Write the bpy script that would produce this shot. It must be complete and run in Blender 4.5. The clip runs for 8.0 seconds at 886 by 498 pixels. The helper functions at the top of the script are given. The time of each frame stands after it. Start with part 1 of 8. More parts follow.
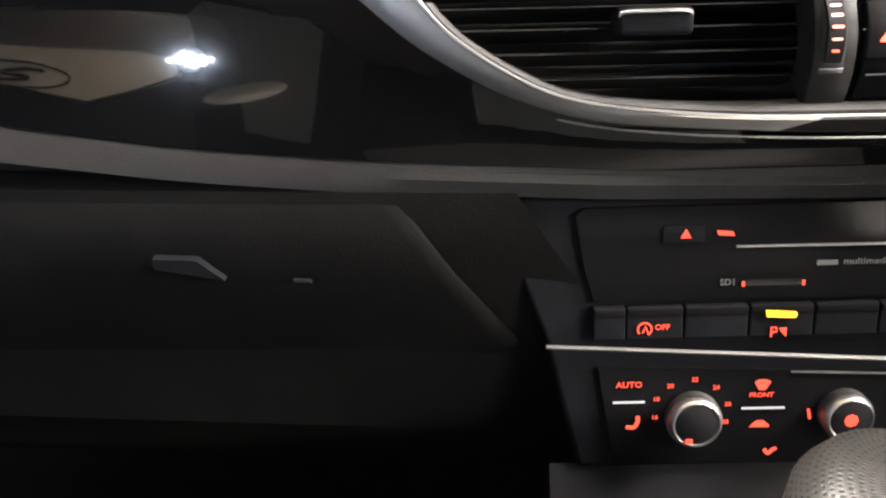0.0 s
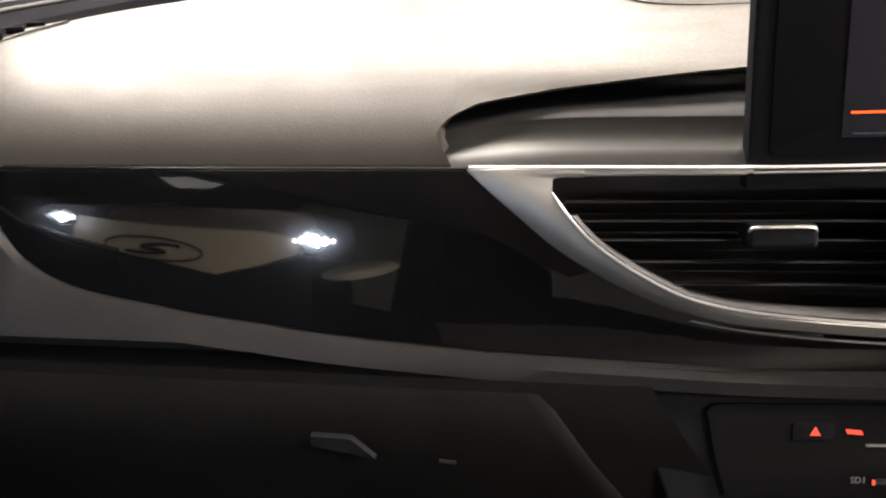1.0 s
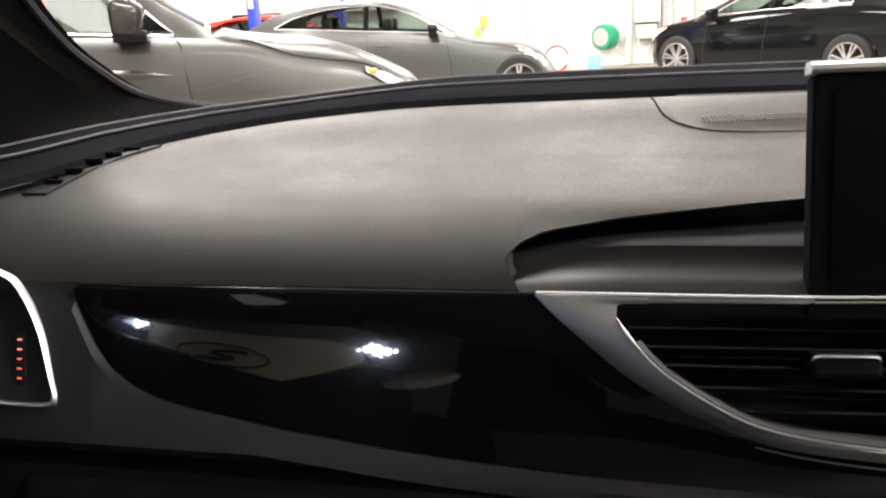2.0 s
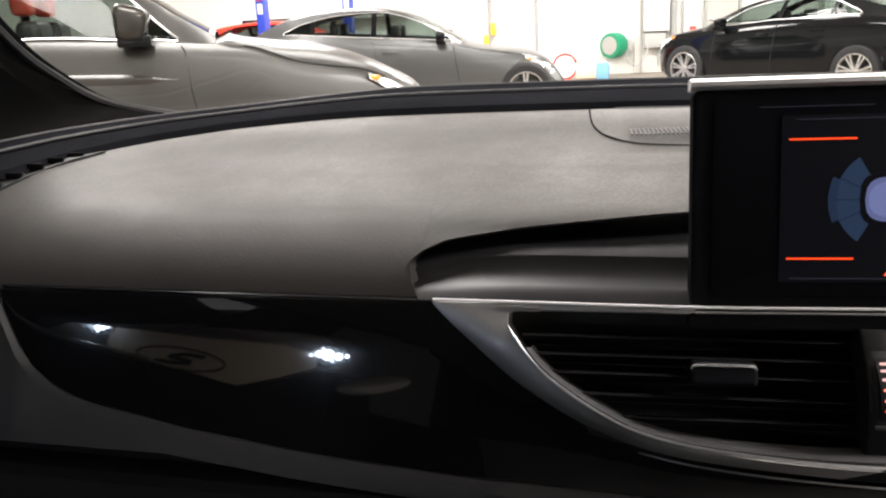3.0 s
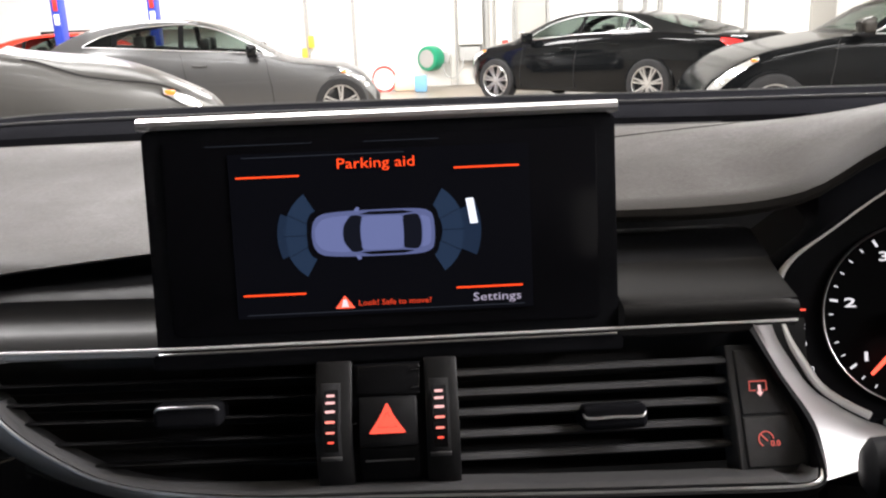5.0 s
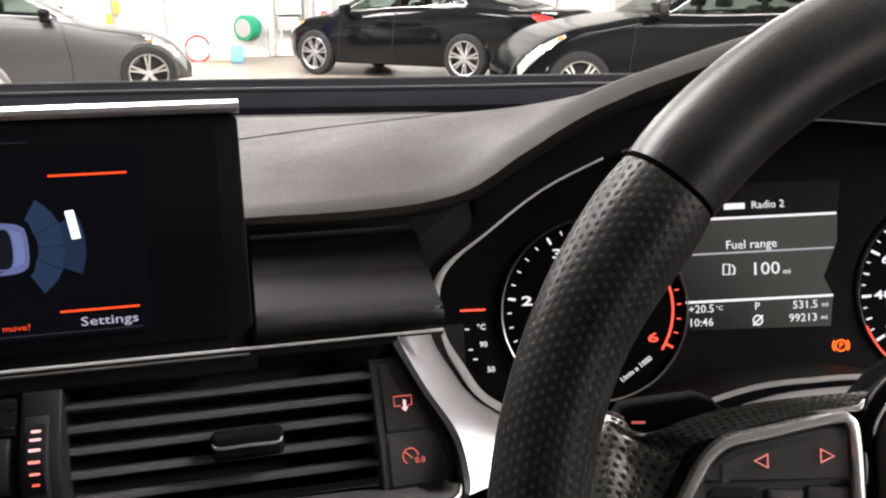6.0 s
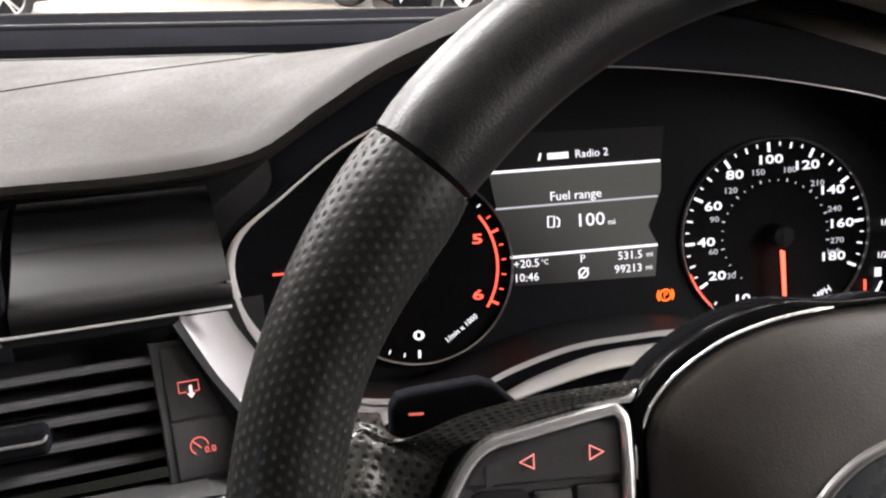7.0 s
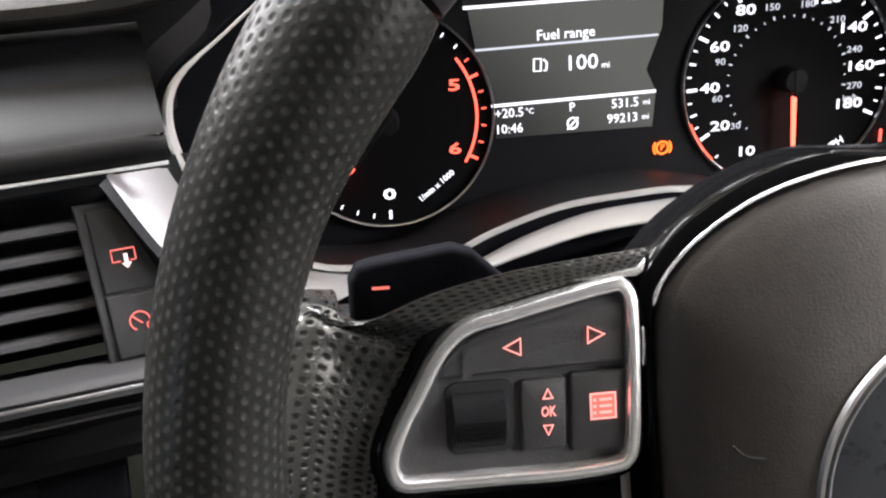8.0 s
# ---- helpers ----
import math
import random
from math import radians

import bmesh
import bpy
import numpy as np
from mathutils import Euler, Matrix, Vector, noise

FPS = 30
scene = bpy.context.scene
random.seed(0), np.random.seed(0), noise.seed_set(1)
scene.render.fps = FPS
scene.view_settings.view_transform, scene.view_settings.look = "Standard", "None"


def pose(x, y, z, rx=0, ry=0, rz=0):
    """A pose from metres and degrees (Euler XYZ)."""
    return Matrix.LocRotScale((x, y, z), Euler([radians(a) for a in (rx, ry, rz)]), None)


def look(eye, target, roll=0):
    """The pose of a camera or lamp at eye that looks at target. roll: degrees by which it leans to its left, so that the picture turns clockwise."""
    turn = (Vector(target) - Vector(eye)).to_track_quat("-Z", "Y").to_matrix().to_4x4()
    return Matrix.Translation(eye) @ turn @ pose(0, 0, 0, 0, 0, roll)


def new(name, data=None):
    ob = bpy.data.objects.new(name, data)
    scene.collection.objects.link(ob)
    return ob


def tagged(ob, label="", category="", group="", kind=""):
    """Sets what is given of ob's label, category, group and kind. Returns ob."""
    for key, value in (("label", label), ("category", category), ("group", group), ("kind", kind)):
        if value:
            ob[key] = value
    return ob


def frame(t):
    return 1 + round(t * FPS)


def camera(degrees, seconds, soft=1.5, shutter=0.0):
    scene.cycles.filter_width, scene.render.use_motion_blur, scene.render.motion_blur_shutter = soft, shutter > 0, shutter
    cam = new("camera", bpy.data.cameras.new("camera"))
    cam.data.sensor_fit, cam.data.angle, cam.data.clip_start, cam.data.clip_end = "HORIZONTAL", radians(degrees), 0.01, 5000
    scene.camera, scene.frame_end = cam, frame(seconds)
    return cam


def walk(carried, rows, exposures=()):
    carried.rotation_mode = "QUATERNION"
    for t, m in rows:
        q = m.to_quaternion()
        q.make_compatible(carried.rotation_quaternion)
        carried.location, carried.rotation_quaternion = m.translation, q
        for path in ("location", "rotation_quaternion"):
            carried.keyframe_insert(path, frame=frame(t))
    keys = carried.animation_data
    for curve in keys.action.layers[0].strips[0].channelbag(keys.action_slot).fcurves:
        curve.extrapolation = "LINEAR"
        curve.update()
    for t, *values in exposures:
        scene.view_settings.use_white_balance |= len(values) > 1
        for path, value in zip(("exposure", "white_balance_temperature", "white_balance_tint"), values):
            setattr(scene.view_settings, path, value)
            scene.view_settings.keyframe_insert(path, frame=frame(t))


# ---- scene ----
cam = camera(55.3, 8.0, 2.2)
LAMP_W = 420
LED_S = 125.0
EXPOSURES = [(0.0, 2.95, 6900, 13), (0.5, 2.75, 6950, 15), (1.0, 2.4, 7200, 14), (1.5, 1.65, 6900, 14), (3.0, 0.8, 6600, 13), (5.0, 0.8, 6400, 14), (6.5, 1.2, 6400, 15), (7.2, 1.6, 6300, 15), (8.0, 2.0, 6150, 13)]
SUV = (-2.39, 6.04, 0.92, 0.39)
A7 = (-1.1, 12.2, 1.0, 0.1)
XJ = (2.04, 14.79, -0.712, 0.702)
BLK = (3.805, 9.265, -0.995, 0.10)
PATH = [
    (0, (-0.191, -0.386, 1.046), (-0.247, 1.286, -0.05), -2.6),
    (0.5, (-0.208, -0.399, 1.067), (-0.355, 1.359, 0.124), -3.2),
    (1, (-0.23, -0.414, 1.082), (-0.425, 1.423, 0.317), -2.9),
    (1.5, (-0.246, -0.426, 1.101), (-0.521, 1.45, 0.463), -2.9),
    (1.7, (-0.245, -0.428, 1.103), (-0.546, 1.462, 0.522), -3.3),
    (2.8, (-0.185, -0.435, 1.104), (-0.527, 1.465, 0.581), -2.9),
    (3, (-0.173, -0.435, 1.105), (-0.512, 1.464, 0.576), -2.8),
    (3.5, (-0.144, -0.438, 1.105), (-0.47, 1.463, 0.575), -2.8),
    (4, (-0.103, -0.437, 1.103), (-0.373, 1.47, 0.565), -2.9),
    (4.5, (-0.04, -0.422, 1.105), (-0.176, 1.501, 0.573), -2.6),
    (5, (0.02, -0.414, 1.11), (0.065, 1.517, 0.591), -2.3),
    (5.2, (0.037, -0.41, 1.112), (0.157, 1.519, 0.596), -2.2),
    (6.3, (0.15, -0.381, 1.123), (0.687, 1.439, 0.491), 0.1),
    (6.5, (0.162, -0.378, 1.128), (0.751, 1.416, 0.468), 0.2),
    (7, (0.179, -0.363, 1.123), (0.841, 1.368, 0.371), 0.4),
    (7.5, (0.185, -0.348, 1.113), (0.855, 1.309, 0.216), 0.5),
    (8, (0.198, -0.322, 1.1), (0.853, 1.248, 0.048), 0.8),
]
walk(cam, [(t, look(e, g, r)) for t, e, g, r in PATH], EXPOSURES)

# ---- world and light ----
world = bpy.data.worlds.new("world")
scene.world = world
world.use_nodes = True
world.node_tree.nodes["Background"].inputs[0].default_value = (0.9, 0.95, 1.0, 1)
world.node_tree.nodes["Background"].inputs[1].default_value = 0.2


def area(name, size_x, size_y, watts, colour, m):
    d = bpy.data.lights.new(name, "AREA")
    d.shape, d.size, d.size_y, d.energy, d.color = "RECTANGLE", size_x, size_y, watts, colour
    ob = new(name, d)
    ob.matrix_world = m
    return ob


FLOOR = -0.25
CEIL = 5.0
# ceiling light rows of the hall
LIGHTS = [(-2.2, 2.4, 0.90), (0.5, 2.6, 0.10), (4.8, 4.8, 0.06), (-6.5, 7.0, 1.2), (-1.5, 7.5, 0.35), (3.5, 7.5, 0.2), (8.0, 7.0, 0.3), (-5.0, 13.0, 1.2), (0.5, 13.0, 1.2), (6.0, 13.0, 1.2), (5.0, 0.0, 1.2), (9.5, -1.5, 1.8), (3.0, -4.5, 0.8), (8.5, -5.0, 1.5), (-4.0, -5.0, 0.3)]
for lx, ly, k in LIGHTS:
    area("ceiling_lamp", 3.2, 1.6, LAMP_W * k, (1.0, 0.97, 0.94), pose(lx, ly, CEIL - 0.2))


# ---- materials ----
def mat(name, colour, rough=0.5, metal=0.0, grain=0.0, scale=200.0, bump=0.0, bump_scale=300.0, spec=0.5, coat=0.0, emit=None, emit_w=0.0, aniso=0.0, alt=None, sheen=0.0):
    m = bpy.data.materials.new(name)
    m.use_nodes = True
    nt = m.node_tree
    b = nt.nodes["Principled BSDF"]
    b.inputs["Base Color"].default_value = (*colour, 1)
    b.inputs["Roughness"].default_value = rough
    b.inputs["Metallic"].default_value = metal
    b.inputs["Specular IOR Level"].default_value = spec
    b.inputs["Coat Weight"].default_value = coat
    b.inputs["Anisotropic"].default_value = aniso
    b.inputs["Sheen Weight"].default_value = sheen
    if emit:
        b.inputs["Emission Color"].default_value = (*emit, 1)
        b.inputs["Emission Strength"].default_value = emit_w
    tc = nt.nodes.new("ShaderNodeTexCoord")
    if grain:
        n1 = nt.nodes.new("ShaderNodeTexNoise")
        n1.inputs["Scale"].default_value, n1.inputs["Detail"].default_value = scale, 4
        n2 = nt.nodes.new("ShaderNodeTexNoise")
        n2.inputs["Scale"].default_value, n2.inputs["Detail"].default_value = scale * 0.06, 3
        add = nt.nodes.new("ShaderNodeMath")
        add.operation = "ADD"
        ramp = nt.nodes.new("ShaderNodeMapRange")
        ramp.inputs[1].default_value, ramp.inputs[2].default_value = 0.7, 1.3
        mix = nt.nodes.new("ShaderNodeMix")
        mix.data_type = "RGBA"
        hi = alt or tuple(min(1, c * (1 + grain)) for c in colour)
        mix.inputs[6].default_value = (*[c * (1 - grain) for c in colour], 1)
        mix.inputs[7].default_value = (*hi, 1)
        for n in (n1, n2):
            nt.links.new(tc.outputs["Object"], n.inputs["Vector"])
        nt.links.new(n1.outputs["Fac"], add.inputs[0])
        nt.links.new(n2.outputs["Fac"], add.inputs[1])
        nt.links.new(add.outputs[0], ramp.inputs[0])
        nt.links.new(ramp.outputs[0], mix.inputs[0])
        nt.links.new(mix.outputs[2], b.inputs["Base Color"])
        rr = nt.nodes.new("ShaderNodeMapRange")
        rr.inputs[3].default_value, rr.inputs[4].default_value = rough * 0.85, min(1, rough * 1.15)
        nt.links.new(ramp.outputs[0], rr.inputs[0])
        nt.links.new(rr.outputs[0], b.inputs["Roughness"])
    if bump:
        v = nt.nodes.new("ShaderNodeTexVoronoi")
        v.inputs["Scale"].default_value = bump_scale
        bn = nt.nodes.new("ShaderNodeBump")
        bn.inputs["Strength"].default_value, bn.inputs["Distance"].default_value = bump, 0.0005
        nt.links.new(tc.outputs["Object"], v.inputs["Vector"])
        nt.links.new(v.outputs["Distance"], bn.inputs["Height"])
        nt.links.new(bn.outputs["Normal"], b.inputs["Normal"])
    return m


def glow(name, colour, strength):
    return mat(name, tuple(c * 0.1 for c in colour), 0.4, spec=0.1, emit=colour, emit_w=strength)


def clear(name, tint, gloss=0.06, rough=0.0):
    """Thin clear glass: see-through with a little gloss that grows at grazing angles."""
    m = bpy.data.materials.new(name)
    m.use_nodes = True
    nt = m.node_tree
    nt.nodes.remove(nt.nodes["Principled BSDF"])
    out = nt.nodes["Material Output"]
    t = nt.nodes.new("ShaderNodeBsdfTransparent")
    t.inputs[0].default_value = (*tint, 1)
    g = nt.nodes.new("ShaderNodeBsdfGlossy")
    g.inputs["Roughness"].default_value = rough
    lw = nt.nodes.new("ShaderNodeLayerWeight")
    pw = nt.nodes.new("ShaderNodeMath")
    pw.operation = "POWER"
    pw.inputs[1].default_value = 5.0
    ma = nt.nodes.new("ShaderNodeMath")
    ma.operation = "MULTIPLY_ADD"
    ma.inputs[1].default_value, ma.inputs[2].default_value = 0.7, gloss * 0.6
    nt.links.new(lw.outputs["Facing"], pw.inputs[0])
    nt.links.new(pw.outputs[0], ma.inputs[0])
    mx = nt.nodes.new("ShaderNodeMixShader")
    nt.links.new(ma.outputs[0], mx.inputs[0])
    nt.links.new(t.outputs[0], mx.inputs[1])
    nt.links.new(g.outputs[0], mx.inputs[2])
    nt.links.new(mx.outputs[0], out.inputs[0])
    return m


def perforated(name, colour, pitch_u, pitch_v, hole_tone, gloss, rough=0.34):
    """Black leather punched with staggered rows of small holes, laid out in the mesh's UV (metres)."""
    m = mat(name, colour, rough, grain=0.25, scale=500, spec=0.5)
    nt = m.node_tree
    b = nt.nodes["Principled BSDF"]
    uv = nt.nodes.new("ShaderNodeTexCoord")
    mp = nt.nodes.new("ShaderNodeMapping")
    mp.inputs["Scale"].default_value = (1 / pitch_u, 1 / pitch_v, 1)
    sep = nt.nodes.new("ShaderNodeSeparateXYZ")
    fl = nt.nodes.new("ShaderNodeMath")
    fl.operation = "FLOOR"
    half = nt.nodes.new("ShaderNodeMath")
    half.operation = "MULTIPLY"
    half.inputs[1].default_value = 0.5
    ad = nt.nodes.new("ShaderNodeMath")
    ad.operation = "ADD"
    cmb = nt.nodes.new("ShaderNodeCombineXYZ")
    nt.links.new(uv.outputs["UV"], mp.inputs["Vector"])
    nt.links.new(mp.outputs[0], sep.inputs[0])
    nt.links.new(sep.outputs["Y"], fl.inputs[0])
    nt.links.new(fl.outputs[0], half.inputs[0])
    nt.links.new(sep.outputs["X"], ad.inputs[0])
    nt.links.new(half.outputs[0], ad.inputs[1])
    nt.links.new(ad.outputs[0], cmb.inputs["X"])
    nt.links.new(sep.outputs["Y"], cmb.inputs["Y"])
    fr = nt.nodes.new("ShaderNodeVectorMath")
    fr.operation = "FRACTION"
    sb = nt.nodes.new("ShaderNodeVectorMath")
    sb.operation = "SUBTRACT"
    sb.inputs[1].default_value = (0.5, 0.5, 0.0)
    ln = nt.nodes.new("ShaderNodeVectorMath")
    ln.operation = "LENGTH"
    nt.links.new(cmb.outputs[0], fr.inputs[0])
    nt.links.new(fr.outputs[0], sb.inputs[0])
    nt.links.new(sb.outputs[0], ln.inputs[0])
    mr = nt.nodes.new("ShaderNodeMapRange")
    mr.inputs[1].default_value, mr.inputs[2].default_value = 0.12, 0.36
    nt.links.new(ln.outputs["Value"], mr.inputs[0])
    bp = nt.nodes.new("ShaderNodeBump")
    bp.inputs["Strength"].default_value, bp.inputs["Distance"].default_value = 0.3, 0.0005
    nt.links.new(mr.outputs[0], bp.inputs["Height"])
    nt.links.new(bp.outputs[0], b.inputs["Normal"])
    src = b.inputs["Base Color"].links[0].from_socket
    hole = nt.nodes.new("ShaderNodeMix")
    hole.data_type = "RGBA"
    hole.inputs[6].default_value = (hole_tone, hole_tone, hole_tone * 0.95, 1)
    nt.links.new(mr.outputs[0], hole.inputs[0])
    nt.links.new(src, hole.inputs[7])
    nt.links.new(hole.outputs[2], b.inputs["Base Color"])
    sp = nt.nodes.new("ShaderNodeMath")
    sp.operation = "MULTIPLY"
    sp.inputs[1].default_value = gloss
    nt.links.new(mr.outputs[0], sp.inputs[0])
    nt.links.new(sp.outputs[0], b.inputs["Specular IOR Level"])
    return m


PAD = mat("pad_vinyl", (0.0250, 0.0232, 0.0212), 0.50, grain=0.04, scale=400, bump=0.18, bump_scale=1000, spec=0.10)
# on the dashboard, shade below the pad is put into these darker vinyls
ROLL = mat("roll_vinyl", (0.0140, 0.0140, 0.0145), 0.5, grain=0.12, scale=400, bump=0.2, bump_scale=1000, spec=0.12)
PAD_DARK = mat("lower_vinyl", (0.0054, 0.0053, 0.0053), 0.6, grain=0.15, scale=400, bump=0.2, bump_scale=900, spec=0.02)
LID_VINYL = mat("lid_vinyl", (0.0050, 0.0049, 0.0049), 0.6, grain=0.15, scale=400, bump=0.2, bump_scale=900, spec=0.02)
SOFT_BLACK = mat("soft_black_plastic", (0.0108, 0.0110, 0.0120), 0.5, grain=0.2, scale=300, bump=0.12, bump_scale=1200, spec=0.1)
TRIM_BLACK = mat("trim_black_plastic", (0.0082, 0.0084, 0.0098), 0.6, grain=0.2, scale=300, bump=0.1, bump_scale=1200, spec=0.0)
TRAY_VINYL = mat("tray_vinyl", (0.0105, 0.0103, 0.010), 0.42, grain=0.08, scale=300, spec=0.10)
SATIN_DARK = mat("satin_anthracite", (0.009, 0.009, 0.0095), 0.32, spec=0.13)
LACQUER = mat("piano_lacquer", (0.003, 0.003, 0.0035), 0.13, spec=0.05, coat=0.75)
GLOSS_BLACK = mat("gloss_black_plastic", (0.0060, 0.0060, 0.0066), 0.12, spec=0.07)
SATIN_METAL = mat("satin_aluminium", (0.50, 0.50, 0.505), 0.36, metal=1.0)
BRIGHT_METAL = mat("bright_chrome", (0.92, 0.92, 0.93), 0.16, metal=1.0)
PALE_METAL = mat("pale_satin_aluminium", (0.90, 0.90, 0.91), 0.36, metal=1.0)
BLADE_CHROME = mat("pearl_chrome", (0.93, 0.93, 0.935), 0.30, metal=0.50)
WING_METAL = mat("brushed_wing_aluminium", (0.70, 0.70, 0.71), 0.46, metal=0.86, grain=0.04, scale=600)
BUTTON = mat("button_plastic", (0.046, 0.046, 0.047), 0.45, grain=0.12, scale=300, bump=0.1, bump_scale=1400, spec=0.5)
FRAME_METAL = mat("satin_titanium", (0.35, 0.345, 0.34), 0.56, metal=1.0, grain=0.04, scale=500)
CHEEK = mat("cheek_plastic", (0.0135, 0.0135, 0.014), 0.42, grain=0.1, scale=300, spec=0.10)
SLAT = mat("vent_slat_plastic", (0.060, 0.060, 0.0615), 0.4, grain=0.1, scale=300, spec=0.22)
RUBBER = mat("rubber", (0.025, 0.025, 0.026), 0.7, grain=0.2, scale=120, spec=0.15)
SCREEN_GLASS = mat("screen_glass", (0.0055, 0.0055, 0.0068), 0.10, spec=0.035)
LEATHER = mat("smooth_black_leather", (0.012, 0.0122, 0.0122), 0.36, grain=0.2, scale=350, bump=0.14, bump_scale=1100, spec=0.36)
HUB_LEATHER = mat("hub_vinyl", (0.04, 0.036, 0.032), 0.42, grain=0.15, scale=350, bump=0.12, bump_scale=1400)
# pale hole_tone puts the light caught on the hole rims into the colour
PERF = perforated("perforated_black_leather", (0.0125, 0.0126, 0.0114), 0.0037, 0.0031, 0.030, 0.20)
SPOKE_LEATHER = perforated("perforated_spoke_leather", (0.027, 0.027, 0.0245), 0.0031, 0.0026, 0.009, 1.0, 0.24)
CHROME_SATIN = mat("silky_chrome", (0.95, 0.95, 0.955), 0.24, metal=0.82)
PAD_PRINT = glow("pad_red_print", (1.0, 0.30, 0.25), 0.52)
SEAT_BROWN = mat("brown_seat_leather", (0.060, 0.050, 0.042), 0.5, grain=0.15, scale=90)
BEIGE = mat("beige_leather", (0.54, 0.47, 0.37), 0.55, grain=0.1, scale=90)
BOLSTER = mat("olive_bolster_leather", (0.24, 0.21, 0.165), 0.55, grain=0.1, scale=90)
BENCH = mat("grey_bench_leather", (0.16, 0.152, 0.14), 0.55, grain=0.1, scale=90)
HEADLINING = mat("pale_headlining", (0.24, 0.24, 0.24), 0.9, grain=0.1, scale=120)
CARPET = mat("dark_carpet", (0.02, 0.022, 0.015), 0.95, grain=0.4, scale=150)
RED_ICON = glow("red_backlight", (1.0, 0.10, 0.06), 0.85)
PINK_ICON = glow("red_backlit_print", (1.0, 0.26, 0.20), 0.85)
RED_PANEL = glow("red_panel_backlight", (1.0, 0.10, 0.06), 0.26)
AMBER_PANEL = glow("amber_panel_led", (1.0, 0.50, 0.03), 0.5)
ROSE_ICON = glow("rose_backlit_print", (1.0, 0.55, 0.52), 0.7)
SWITCH_RED = glow("switch_red_print", (1.0, 0.20, 0.16), 0.42)
DIM_RED = glow("dim_red_print", (0.6, 0.12, 0.09), 0.5)
RED_NEEDLE = glow("needle_red", (1.0, 0.09, 0.05), 1.6)
ORANGE = glow("screen_orange", (0.88, 0.062, 0.012), 1.0)
AMBER_LAMP = glow("amber_warning", (1.0, 0.14, 0.02), 0.95)
WHITE_PRINT = glow("white_backlight", (1.0, 0.98, 1.0), 0.5)
GREY_PRINT = glow("grey_backlight", (0.55, 0.55, 0.58), 0.4)
MENU_PRINT = glow("menu_lavender", (0.62, 0.56, 0.72), 0.42)
PALE_PRINT = mat("grey_print", (0.10, 0.10, 0.103), 0.5)


def backlight(name, low, high, strength):
    """Panel light with glare put into its colour, a gradient towards one corner."""
    m = glow(name, high, strength)
    nt = m.node_tree
    tc = nt.nodes.new("ShaderNodeTexCoord")
    mp = nt.nodes.new("ShaderNodeMapping")
    mp.inputs["Rotation"].default_value = (0, 0, radians(-35))
    gr = nt.nodes.new("ShaderNodeTexGradient")
    gr.gradient_type = "EASING"
    mx = nt.nodes.new("ShaderNodeMix")
    mx.data_type = "RGBA"
    mx.inputs[6].default_value, mx.inputs[7].default_value = (*low, 1), (*high, 1)
    nt.links.new(tc.outputs["Generated"], mp.inputs["Vector"])
    nt.links.new(mp.outputs[0], gr.inputs["Vector"])
    nt.links.new(gr.outputs["Fac"], mx.inputs[0])
    nt.links.new(mx.outputs[2], nt.nodes["Principled BSDF"].inputs["Emission Color"])
    return m


LCD_GREY = backlight("lcd_grey", (0.018, 0.018, 0.018), (0.125, 0.125, 0.11), 0.26)
SCREEN_NAVY = glow("screen_navy", (0.022, 0.042, 0.085), 0.46)
SCREEN_LOBE = glow("screen_lobe", (0.018, 0.034, 0.070), 0.42)
SCREEN_BLUE = glow("screen_blue", (0.15, 0.18, 0.38), 0.40)
SCREEN_PALE = glow("screen_pale_blue", (0.21, 0.25, 0.52), 0.38)
SCREEN_DARK = glow("screen_dark_blue", (0.0040, 0.0042, 0.0066), 0.35)
SCREEN_SMOKE = glow("screen_smoke", (0.006, 0.007, 0.012), 0.6)
SCREEN_LINE = glow("screen_line_grey", (0.03, 0.035, 0.045), 0.5)
LED_WHITE = glow("led_white", (0.62, 0.78, 1.0), LED_S)
TUBE = glow("tube_white", (1.0, 0.96, 0.9), 8.0)
GLASS = clear("car_glass", (0.93, 0.95, 0.93))
PRIVACY = clear("privacy_glass", (0.05, 0.055, 0.055), 0.04)
TINT = clear("tinted_car_glass", (0.42, 0.48, 0.45), 0.025)


def paint(name, colour, rough=0.22, metal=0.6):
    m = mat(name, colour, rough, metal=metal, coat=0.25)
    m.node_tree.nodes["Principled BSDF"].inputs["Coat Roughness"].default_value = 0.2
    return m


SILVER = paint("grey_silver_paint", (0.046, 0.045, 0.043), 0.35, 0.5)
PALE_SILVER = paint("pale_silver_paint", (0.075, 0.076, 0.078), 0.32, 0.5)
BLACK_PAINT = mat("black_paint", (0.004, 0.0045, 0.005), 0.06, spec=0.22)
DEEP_BLACK = mat("deep_black_paint", (0.004, 0.0045, 0.005), 0.12, spec=0.07)
BONNET_PAINT = mat("dark_bonnet_paint", (0.02, 0.015, 0.011), 0.35, spec=0.08, grain=0.1, scale=40)
MIRROR_PAINT = mat("dark_mirror_shell", (0.035, 0.033, 0.030), 0.22, metal=0.5, spec=0.3)
RED_PAINT = paint("red_paint", (0.5, 0.03, 0.015), 0.2, 0.0)
ALLOY = mat("alloy_silver", (0.55, 0.55, 0.55), 0.3, metal=0.9, grain=0.05, scale=60)
LAMP_GLASS = mat("lamp_clear", (0.7, 0.72, 0.72), 0.12, metal=0.7, grain=0.3, scale=25)
TAIL_RED = mat("tail_lamp_red", (0.55, 0.02, 0.02), 0.15, coat=1.0)
INDICATOR = mat("indicator_amber", (0.7, 0.22, 0.02), 0.2, coat=1.0)
WALL = mat("white_wall_paint", (0.82, 0.82, 0.80), 0.75, grain=0.04, scale=3)
